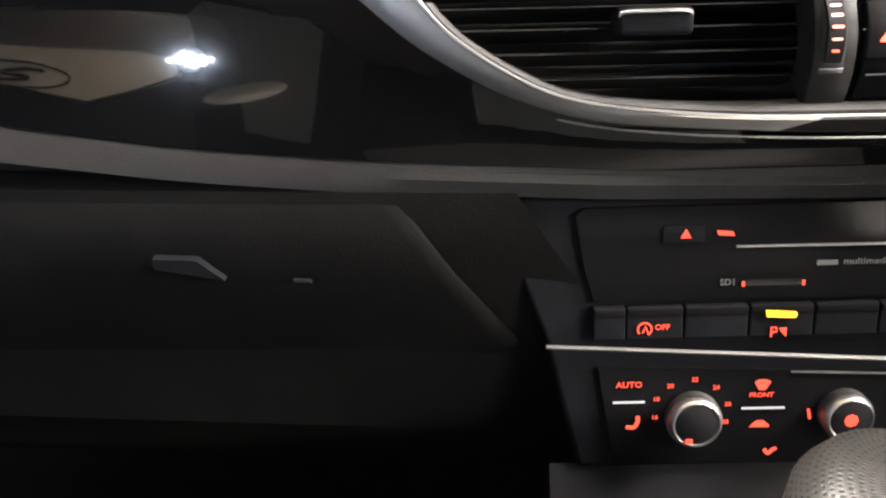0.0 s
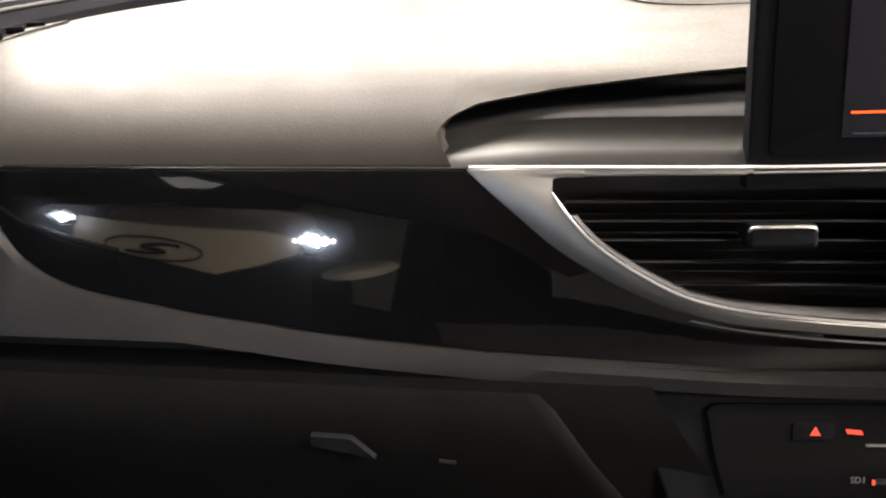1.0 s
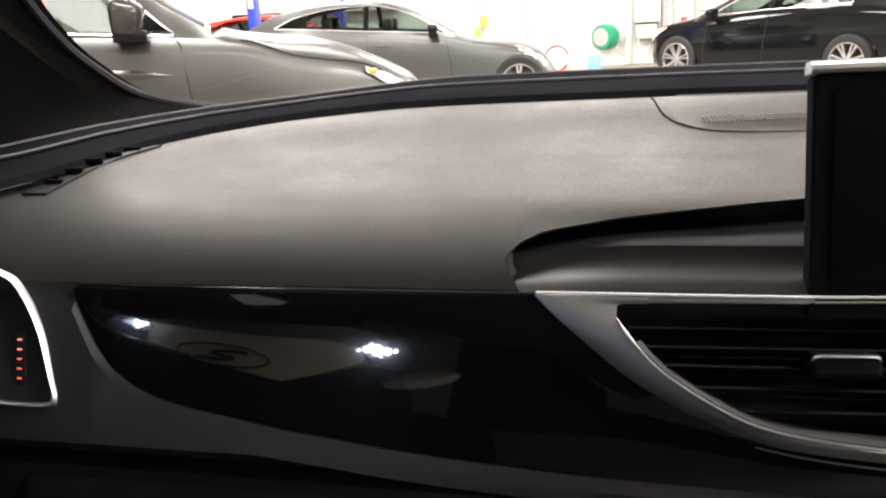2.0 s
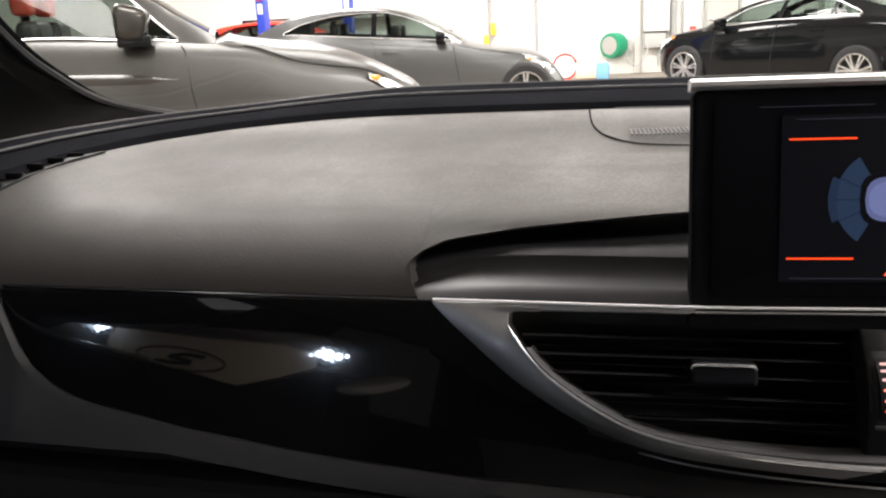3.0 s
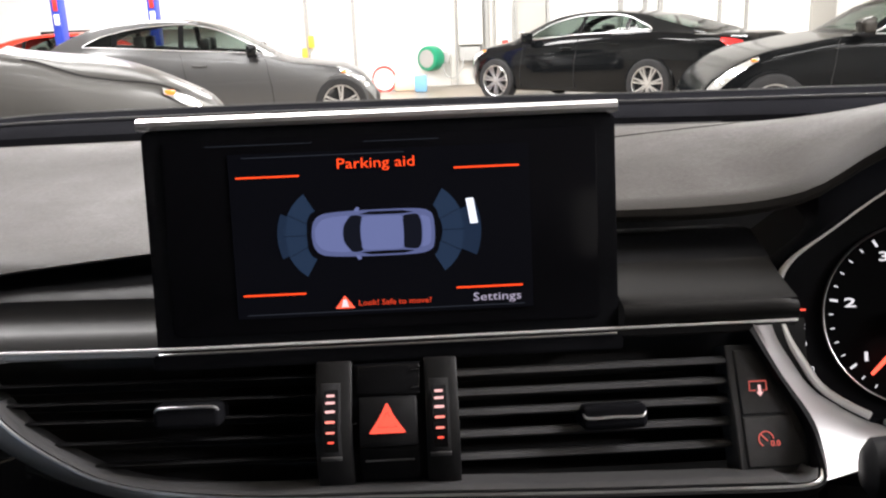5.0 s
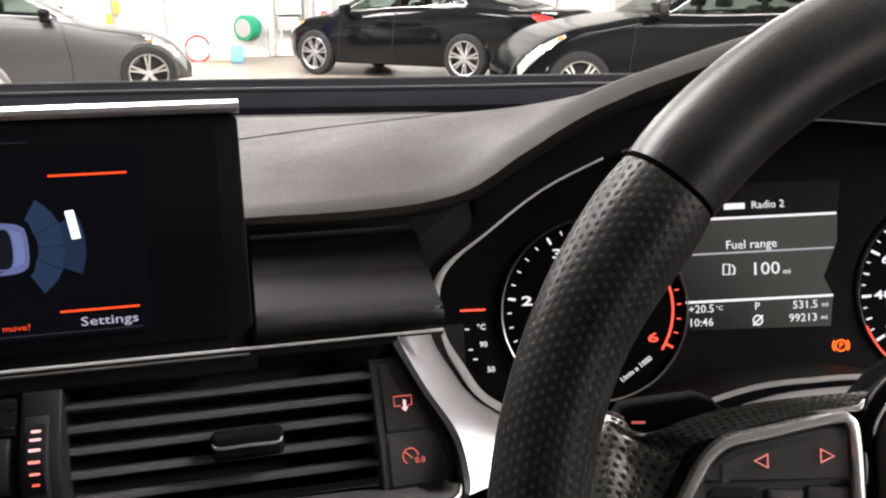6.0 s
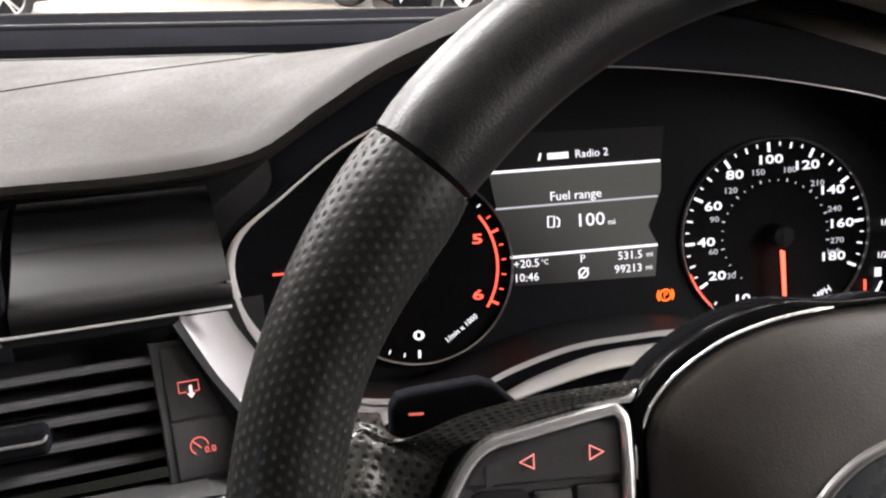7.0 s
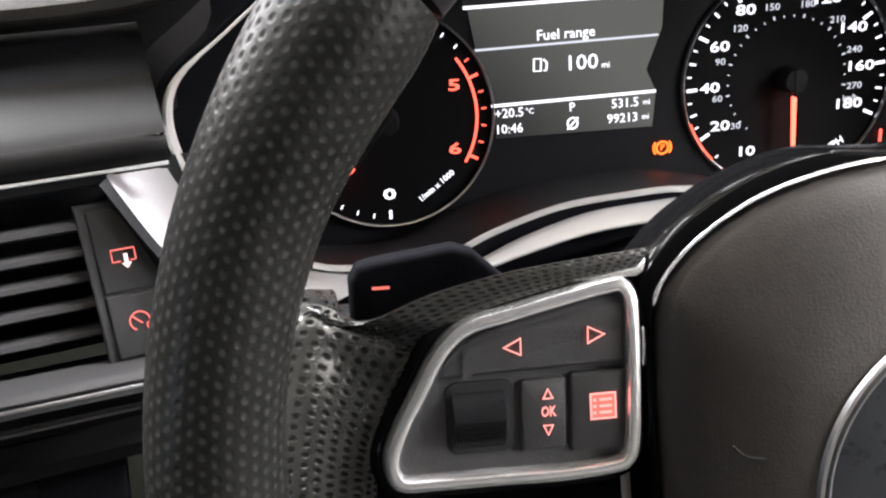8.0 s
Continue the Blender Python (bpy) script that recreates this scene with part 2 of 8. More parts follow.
PALE_PANEL = mat("pale_wall_panel", (0.60, 0.585, 0.55), 0.65, grain=0.06, scale=5)
WALL_GREY = mat("grey_wall_panel", (0.42, 0.41, 0.38), 0.6, grain=0.06, scale=4)
CONCRETE = mat("polished_floor", (0.21, 0.175, 0.135), 0.35, grain=0.18, scale=4, alt=(0.26, 0.22, 0.175))
BLUE_STEEL = mat("blue_steel_paint", (0.02, 0.05, 0.42), 0.4, grain=0.1, scale=20)
GREY_STEEL = mat("grey_steel_paint", (0.35, 0.35, 0.34), 0.45, grain=0.1, scale=20)
GREEN_PLASTIC = mat("green_plastic", (0.01, 0.25, 0.13), 0.35, grain=0.1, scale=20)
RED_PLASTIC = mat("red_plastic", (0.6, 0.03, 0.02), 0.4, grain=0.1, scale=20)
ORANGE_PLASTIC = mat("orange_plastic", (0.8, 0.58, 0.42), 0.4, grain=0.1, scale=20)
YELLOW_PLASTIC = mat("yellow_plastic", (0.75, 0.5, 0.05), 0.4, grain=0.1, scale=20)
BLUE_PLASTIC = mat("blue_plastic", (0.15, 0.33, 0.5), 0.4, grain=0.1, scale=20)
RED_SEAT = mat("red_seat_leather", (0.55, 0.06, 0.03), 0.5, grain=0.1, scale=60)


# ---- shape helpers ----
def thing(name, m, label, category, group="", kind=""):
    ob = new(name)
    ob.matrix_world = m
    ob.empty_display_size = 0.05
    return tagged(ob, label, category, group, kind)


def part(name, bm, material, parent=None, label="", smooth=True, m=None):
    bmesh.ops.recalc_face_normals(bm, faces=bm.faces)
    me = bpy.data.meshes.new(name)
    bm.to_mesh(me)
    bm.free()
    me.materials.append(material)
    if smooth:
        me.shade_smooth()
        me.set_sharp_from_angle(angle=radians(38))
    ob = new(name, me)
    if parent:
        ob.parent = parent
    if m is not None:
        ob.matrix_local = m
    return tagged(ob, label)


def grid(rows, close_u=False, close_v=False, cap=False, uv=None):
    """A surface through rows of points; rows may close on themselves."""
    bm = bmesh.new()
    vs = [[bm.verts.new(p) for p in r] for r in rows]
    nr, nc = len(vs), len(vs[0])
    lay = bm.loops.layers.uv.new("uv") if uv else None
    for i in range(nr if close_v else nr - 1):
        for j in range(nc if close_u else nc - 1):
            idx = [(i, j), (i, j + 1), (i + 1, j + 1), (i + 1, j)]
            try:
                f = bm.faces.new([vs[a % nr][b % nc] for a, b in idx])
            except ValueError:
                continue
            if uv:
                for l, (a, b) in zip(f.loops, idx):
                    l[lay].uv = uv(a, b)
    if cap:
        for r in (vs[0], vs[-1]):
            try:
                bm.faces.new(r)
            except ValueError:
                pass
    return bm


def plate(outline, depth, bevel=0.0, seg=2, z=0.0):
    """A flat piece with that outline in u, v; its front lies at n = z and it reaches depth behind."""
    bm = bmesh.new()
    top = [bm.verts.new((x, y, z)) for x, y in outline]
    f = bm.faces.new(top)
    if f.normal.z < 0:
        f.normal_flip()
    r = bmesh.ops.extrude_face_region(bm, geom=[f])
    low = [v for v in r["geom"] if isinstance(v, bmesh.types.BMVert)]
    bmesh.ops.translate(bm, verts=low, vec=(0, 0, -depth))
    if bevel:
        bm.edges.ensure_lookup_table()
        front = [e for e in bm.edges if all(abs(v.co.z - z) < 1e-7 for v in e.verts)]
        bmesh.ops.bevel(bm, geom=front, offset=bevel, segments=seg, profile=0.6, affect="EDGES", clamp_overlap=True)
    return bm


def rect(x0, y0, x1, y1, r=0.0, n=4):
    if r <= 0:
        return [(x0, y0), (x1, y0), (x1, y1), (x0, y1)]
    out = []
    for cx, cy, a in ((x1 - r, y0 + r, -90), (x1 - r, y1 - r, 0), (x0 + r, y1 - r, 90), (x0 + r, y0 + r, 180)):
        out += [(cx + r * math.cos(radians(a + 90 * i / n)), cy + r * math.sin(radians(a + 90 * i / n))) for i in range(n + 1)]
    return out


def box(sx, sy, sz, bevel=0.0, at=(0, 0, 0), seg=2):
    bm = bmesh.new()
    bmesh.ops.create_cube(bm, size=1, matrix=Matrix.Translation(at) @ Matrix.Diagonal((sx, sy, sz, 1)))
    if bevel:
        bmesh.ops.bevel(bm, geom=bm.edges[:], offset=bevel, segments=seg, profile=0.6, affect="EDGES", clamp_overlap=True)
    return bm


def lathe(profile, n=32, at=(0, 0, 0), cap=True):
    """Turned shape about n (local z): profile of radius, height."""
    rows = [[(at[0] + r * math.cos(2 * math.pi * j / n), at[1] + r * math.sin(2 * math.pi * j / n), at[2] + h) for j in range(n)] for r, h in profile]
    return grid(rows, close_u=True, cap=cap)


def tube(path, radius, n=8, closed=False, flat=1.0):
    """A rod along a path; radius may be a list."""
    pts = [Vector(p) for p in path]
    rows = []
    for i, p in enumerate(pts):
        a = pts[(i - 1) % len(pts)] if (i or closed) else p
        b = pts[(i + 1) % len(pts)] if (i < len(pts) - 1 or closed) else p
        d = (b - a).normalized()
        s = d.cross(Vector((0, 0, 1)))
        s = s.normalized() if s.length > 1e-4 else Vector((1, 0, 0))
        w = s.cross(d)
        r = radius[i] if isinstance(radius, (list, tuple)) else radius
        rows.append([p + s * r * math.cos(2 * math.pi * j / n) + w * r * flat * math.sin(2 * math.pi * j / n) for j in range(n)])
    return grid(rows, close_u=True, close_v=closed, cap=not closed)


def curve_points(pts, steps=6):
    """A smooth line through the points (Catmull-Rom)."""
    p = [Vector(q) for q in pts]
    p = [p[0] * 2 - p[1]] + p + [p[-1] * 2 - p[-2]]
    out = []
    for i in range(1, len(p) - 2):
        for k in range(steps):
            t = k / steps
            a, b, c, d = p[i - 1], p[i], p[i + 1], p[i + 2]
            out.append(0.5 * ((2 * b) + (c - a) * t + (2 * a - 5 * b + 4 * c - d) * t * t + (3 * b - a - 3 * c + d) * t ** 3))
    out.append(p[-2])
    return out


def resample(pts, n):
    p = [Vector(q) for q in pts]
    s = [0]
    for a, b in zip(p, p[1:]):
        s.append(s[-1] + (b - a).length)
    out = []
    for k in range(n):
        d = s[-1] * k / (n - 1)
        i = max(j for j in range(len(s) - 1) if s[j] <= d + 1e-12)
        f = (d - s[i]) / max(1e-12, s[i + 1] - s[i])
        out.append(p[i].lerp(p[i + 1], min(1, f)))
    return out


def interp(table, x):
    """Linear look-up in rows of (x, values...)."""
    if x <= table[0][0]:
        return table[0][1:]
    for a, b in zip(table, table[1:]):
        if x <= b[0]:
            f = (x - a[0]) / (b[0] - a[0])
            return tuple(p + (q - p) * f for p, q in zip(a[1:], b[1:]))
    return table[-1][1:]


def smooth_table(table, steps=5):
    return [tuple(p) for p in curve_rows(table, steps)]


def curve_rows(rows, steps):
    arr = [np.array(r, float) for r in rows]
    arr = [arr[0] * 2 - arr[1]] + arr + [arr[-1] * 2 - arr[-2]]
    out = []
    for i in range(1, len(arr) - 2):
        for k in range(steps):
            t = k / steps
            a, b, c, d = arr[i - 1], arr[i], arr[i + 1], arr[i + 2]
            q = 0.5 * ((2 * b) + (c - a) * t + (2 * a - 5 * b + 4 * c - d) * t * t + (3 * b - a - 3 * c + d) * t ** 3)
            q[0] = b[0] + (c[0] - b[0]) * t
            out.append(q)
    out.append(arr[-2])
    return out


def lettering(text, size, at, material, parent, name="lettering", turn=0.0, align="CENTER", wide=1.0, label="", bold=0.012):
    """Flat letters in the built-in font; at = (u, v, n) of the middle of their line."""
    cu = bpy.data.curves.new(name, "FONT")
    cu.body, cu.size, cu.align_x, cu.align_y, cu.extrude, cu.resolution_u, cu.offset = text, size, align, "CENTER", 0.00008, 2, size * bold
    tmp = bpy.data.objects.new("tmp", cu)
    me = bpy.data.meshes.new_from_object(tmp)
    bpy.data.objects.remove(tmp)
    bpy.data.curves.remove(cu)
    me.name = name
    me.materials.clear()
    me.materials.append(material)
    ob = new(name, me)
    ob.parent = parent
    ob.matrix_local = Matrix.Translation(at) @ Matrix.Rotation(radians(turn), 4, "Z") @ Matrix.Diagonal((wide, 1, 1, 1))
    return tagged(ob, label)


def plane_frame(origin, turn, slope, roll=0.0):
    """Local axes u right, v up, n towards the viewer of a panel turned about z and leaning back by the slope."""
    a = radians(turn)
    n = Vector((-math.sin(a), -math.cos(a), slope)).normalized()
    u = Vector((math.cos(a), -math.sin(a), 0))
    v = n.cross(u)
    m = Matrix((u, v, n)).transposed().to_4x4()
    return Matrix.Translation(origin) @ m @ Matrix.Rotation(radians(roll), 4, "Z")


FACE = plane_frame((0, 0, 0.95), 0, 0.3)
K = math.hypot(1, 0.3)


def fz(z):
    """Height in the world to v on the dashboard's face."""
    return (z - 0.95) * K


I4 = Matrix.Identity(4)

# ======== the car's cabin ========
def face_y(x, z):
    """Depth of the dashboard's face: it leans back, and recedes towards the passenger's door."""
    return -0.3 * (0.95 - z) + 0.07 * max(0.0, -x - 0.12)


def frange(a, b, n):
    return [a + (b - a) * i / (n - 1) for i in range(n)]


REAR = smooth_table([(-0.75, 0.02, 0.985), (-0.66, 0.07, 0.995), (-0.62, 0.12, 1.0), (-0.60, 0.19, 1.005), (-0.56, 0.255, 1.01), (-0.49, 0.30, 1.015), (-0.39, 0.335, 1.018), (-0.25, 0.348, 1.018),
                     (-0.1, 0.345, 1.018), (0.1, 0.325, 1.018), (0.3, 0.29, 1.018), (0.5, 0.24, 1.02), (0.75, 0.15, 1.02)])
LACQ_LOW = smooth_table([(-0.545, 0.943), (-0.542, 0.936), (-0.537, 0.924), (-0.523, 0.905), (-0.501, 0.891), (-0.474, 0.883), (-0.449, 0.879), (-0.413, 0.873), (-0.378, 0.869), (-0.345, 0.865), (-0.312, 0.862), (-0.25, 0.858),
                         (-0.12, 0.855), (0.0, 0.852), (0.25, 0.850)])
PAD_LOW = smooth_table([(-0.268, 0.010, 0.953), (-0.2672, 0.028, 0.963), (-0.264, 0.044, 0.970), (-0.255, 0.05, 0.975), (-0.243, 0.05, 0.978), (-0.212, 0.05, 0.983), (-0.15, 0.05, 0.989), (-0.115, 0.05, 0.992), (0.0, 0.05, 0.997),
                        (0.117, 0.05, 0.998), (0.172, 0.05, 0.997), (0.213, 0.05, 0.999), (0.240, 0.046, 1.006), (0.262, 0.040, 1.022), (0.295, 0.028, 1.045), (0.325, 0.018, 1.060), (0.38, 0.0, 1.080), (0.45, -0.025, 1.093),
                        (0.52, -0.05, 1.090), (0.59, -0.075, 1.070), (0.65, -0.09, 1.035), (0.70, -0.10, 1.0), (0.78, -0.11, 0.97)])


def pad_left_profile(x):
    f = lambda z: face_y(x, z)
    yr, zr = interp(REAR, x)
    zb = min(0.944, interp(LACQ_LOW, x)[0]) if x > -0.545 else 0.943
    return [(f(0.852) + 0.012, 0.852), (f(0.856) - 0.004, 0.8545), (f(0.862) - 0.011, min(0.862, zb - 0.012)), (f(zb) - 0.008, zb - 0.005), (f(zb) - 0.0005, zb + 0.001), (f(0.9475) + 0.001, 0.9475), (f(0.953) - 0.001, 0.953),
            (f(0.96) + 0.003, 0.963), (f(0.97) + 0.011, 0.9735), (f(0.97) + 0.027, 0.9835), (f(0.97) + 0.056, min(0.9935, zr - 0.004)), (max(f(0.97) + 0.105, 0.5 * yr + 0.035), min(1.0055, zr - 0.001)), (0.78 * yr + 0.02, zr + 0.001), (yr, zr)]


def ease(q):
    q = max(0.0, min(1.0, q))
    return q * q * (3 - 2 * q)


PAD_N = 22


def flat_resample(pts, n, steps=5, cut=None):
    """Steps along a line in y, z, closer together near its start; cut: a line through the section from which it begins."""
    p = [(a.y, a.z) for a in curve_points([(0, y, z) for y, z in pts], steps)]
    s = [0.0]
    for a, b in zip(p, p[1:]):
        s.append(s[-1] + math.hypot(b[0] - a[0], b[1] - a[1]))
    ys, zs = [a for a, b in p], [b for a, b in p]
    q = [s[-1] * (k / (n - 1)) ** 1.5 for k in range(n)]
    if cut is not None:
        under = [z - 1.1 - cut * (y + 0.4) for y, z in p]
        i = max([k for k, u in enumerate(under) if u <= 0] or [-1])
        start = s[i] + (s[i + 1] - s[i]) * under[i] / (under[i] - under[i + 1]) if 0 <= i < len(p) - 1 else 0.0
        q = [start + (q[10] - start) * (k / 10) ** 1.2 if k < 10 else q[k] for k in range(n)]
    return list(zip(np.interp(q, s, ys).tolist(), np.interp(q, s, zs).tolist()))


def pad_rows(x):
    """Cross-section of the pad from its front edge to the windscreen, cut away over the ledge."""
    full = pad_left_profile(x)[6:]
    if x <= -0.268:
        return flat_resample(full, PAD_N, 5, -9.0)
    yl, zl = interp(PAD_LOW, x)
    left = None
    if x < 0.2:
        # the same rounded section, starting where the hollow cuts it off
        left = flat_resample(full, PAD_N, 5, (zl - 1.1) / (yl + 0.4))
    if x <= -0.05:
        return left
    yr, zr = interp(REAR, x)
    hood = ease((x - 0.18) / 0.24)
    top = zl + 0.012
    soft = sum(interp(PAD_LOW, x + d)[1] for d in (-0.08, -0.06, -0.04, -0.02, 0.0, 0.02, 0.04, 0.06, 0.08)) / 9 + 0.012
    right = [(yl, zl), (yl - 0.003, zl + 0.005), (yl + 0.004, zl + 0.010), (yl + 0.016, top)]
    for s in (0.3, 0.52, 0.76):
        a = (1 - hood) * s ** 0.55 + hood * s ** 0.82
        right.append((yl + 0.006 + (yr - yl - 0.006) * s, (soft if s > 0.4 else 0.5 * (soft + top)) * (1 - a) + zr * a + 0.006 * math.sin(math.pi * s)))
    right = flat_resample(right + [(yr, zr)], PAD_N)
    if left is None:
        return right
    w = ease((x + 0.05) / 0.25)
    return [(p[0] * (1 - w) + q[0] * w, p[1] * (1 - w) + q[1] * w) for p, q in zip(left, right)]


def pad_height(x, y):
    r = pad_rows(x)
    return float(np.interp(y, [p[0] for p in r[4:]], [p[1] for p in r[4:]]))


def dashboard():
    th = thing("dashboard", I4, "dark vinyl dashboard with a long gloss black lacquer trim", "dashboard")
    xs = frange(-0.75, -0.55, 12) + frange(-0.545, -0.30, 26) + frange(-0.297, -0.27, 8) + [-0.268 + 0.016 * (i / 14) for i in range(15)] + frange(-0.250, 0.20, 40) + frange(0.205, 0.78, 60)
    rows = []
    for x in xs:
        r = pad_rows(x)
        y0, z0 = r[0]
        w = ease((x + 0.268) / 0.012)
        inner = [(y0 + 0.004 + 0.05 * w, z0 - 0.010 + 0.002 * w), (y0 + 0.003 + 0.012 * w, z0 - 0.004), (y0 + 0.0008 + 0.001 * w, z0 - 0.0018)]
        pts = inner + r
        row = []
        for k, (y, z) in enumerate(pts):
            e = 0.010 * math.exp(-((x + 0.266) / 0.013) ** 2) * math.exp(-((z - 0.967) / 0.009) ** 2)
            row.append((x - e, y, z))
        rows.append(row)
    part("upper_pad", grid(rows), PAD, th, "padded grained vinyl, pale where the hall light falls on it")
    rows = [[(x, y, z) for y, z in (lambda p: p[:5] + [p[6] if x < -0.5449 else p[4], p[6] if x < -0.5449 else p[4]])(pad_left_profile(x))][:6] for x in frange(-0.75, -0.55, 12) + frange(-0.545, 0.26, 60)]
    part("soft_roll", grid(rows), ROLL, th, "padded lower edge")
    # black edge trim below the windscreen, in two steps
    xs = frange(-0.75, 0.78, 70)
    for nm, a, b, dz, m in (("rear_trim", 0.0, 0.10, 0.010, TRIM_BLACK), ("windscreen_trim", 0.105, 0.17, 0.014, TRIM_BLACK)):
        rows = []
        for x in xs:
            yr, zr = interp(REAR, x)
            k = 0.35 + 0.65 * min(1, max(0, (x + 0.68) / 0.3))
            sx = -0.12 * max(0, (-0.5 - x) / 0.25)
            rows.append([(x + sx * (y / 0.1), yr + y * k, zr + z) for y, z in ((a, -0.012 + dz * (a > 0)), (a + 0.006, -0.004 + dz), (a + 0.02, -0.001 + dz), ((a + b) / 2, dz), (b - 0.012, dz - 0.001), (b - 0.003, dz - 0.002), (b, dz - 0.014))])
        part(nm, grid(rows), m, th)
    # highlights on the trim's two edges, added as thin rods of lighter plastic
    for dy, dz in ((0.103, 0.0110), (0.172, 0.0125)):
        line = []
        for x in xs:
            yr, zr = interp(REAR, x)
            k = 0.35 + 0.65 * min(1, max(0, (x + 0.68) / 0.3))
            line.append((x - 0.12 * max(0, (-0.5 - x) / 0.25) * dy / 0.1, yr + dy * k, zr + dz))
        part("trim_highlight", tube(line, 0.0013, 6), SLAT, th, "highlight along the trim's edge, added as a lighter rod")
    # lacquer trim
    xs = [-0.545 + 0.06 * (i / 16) ** 2 for i in range(17)] + frange(-0.48, 0.30, 44)
    rows = []
    for x in xs:
        top = 0.9505 if x < -0.258 else interp([(-0.258, 0.9505), (-0.22, 0.92), (-0.17, 0.892), (-0.13, 0.878), (-0.08, 0.873), (0.3, 0.873)], x)[0]
        low = interp(LACQ_LOW, x)[0]
        top = min(top, 0.9505)
        r = []
        for k, d in ((0.0, 0.004), (0.0, -0.0005), (0.02, -0.0022), (0.3, -0.003), (0.7, -0.003), (0.985, -0.0028), (1.0, -0.0020), (1.0, 0.004)):
            z = low + (top - low) * k
            r.append((x, face_y(x, z) + d, z))
        rows.append(r)
    part("lacquer_trim", grid(rows), LACQUER, th, "polished black lacquer strip mirroring the cabin")
    part("trim_edge", tube([(x, face_y(x, 0.9515) - 0.0012, 0.9515) for x in frange(-0.543, -0.268, 30)], 0.0008, 6), BRIGHT_METAL, th, "thin bright edge line")
    # lower apron under the soft roll
    xs = frange(-0.75, -0.17, 30)
    rows = []
    for x in xs:
        f = lambda z: face_y(x, z)
        rows.append([(x + 0.10 * max(0, (x + 0.27) / 0.1) * (0.851 - z) / 0.15, y, z) for y, z in ((f(0.85) + 0.02, 0.851), (f(0.85) + 0.002, 0.8495), (f(0.845) - 0.006, 0.846), (f(0.835) - 0.008, 0.836), (f(0.82) - 0.008, 0.818), (f(0.78) + 0.004, 0.775), (f(0.72) + 0.02, 0.70), (f(0.60) + 0.16, 0.56), (0.10, 0.40))])
    part("lower_apron", grid(rows), PAD_DARK, th, "grained lower panel, shade put into its dark vinyl")
    return th


def glove_box():
    th = thing("glove_box", I4, "closed dark glove box lid with a slim release handle", "glove box")
    xs = [-0.58, -0.578] + frange(-0.57, -0.232, 20) + [-0.2242, -0.222]
    rows = []
    for x in xs:
        f = lambda z: face_y(x, z)
        q = ((x + 0.58) / 0.358) ** 2
        e = 0.002 if x in (xs[0], xs[-1]) else (0.0004 if x in (xs[1], xs[-2]) else 0.0)
        rows.append([(x, f(0.846) + 0.003 + e, 0.8475), (x, f(0.845) - 0.002 + e, 0.8450), (x, f(0.84) - 0.0080 + e, 0.840), (x + 0.012 * q, f(0.825) - 0.0125 + e, 0.826), (x + 0.026 * q, f(0.81) - 0.0115 + e, 0.806), (x + 0.056 * q, f(0.77) + 0.001 + e, 0.765), (x + 0.082 * q, f(0.70) + 0.05 + e, 0.68), (x + 0.082 * q, f(0.60) + 0.15, 0.57)])
    # the lid's shade is set by its darker vinyl
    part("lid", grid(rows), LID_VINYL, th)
    pl = []
    for x in frange(-0.3467, -0.311, 12):
        k = (x + 0.3467) / 0.0357
        zt = 0.818 - 0.0005 * k - 0.0096 * max(0.0, (k - 0.62) / 0.38)
        zb = 0.8125 - 0.0053 * k
        pl.append([(x, face_y(x, zt) - 0.0125, zt), (x, face_y(x, zt) - 0.0165, zt - 0.0004), (x, face_y(x, zb) - 0.0160, zb), (x, face_y(x, zb) - 0.0115, zb - 0.0004)])
    part("handle", grid(pl, cap=True), TRIM_BLACK, th, "soft black pull handle")
    # a glint on the lid, modelled as a short satin rod
    part("lid_glint", tube([(x, face_y(x, 0.806) - 0.0125, 0.806 - 0.04 * (x + 0.275)) for x in (-0.277, -0.273, -0.268)], 0.0012, 6), SATIN_DARK, th, "small glint on the lid, added as a satin rod")
    return th


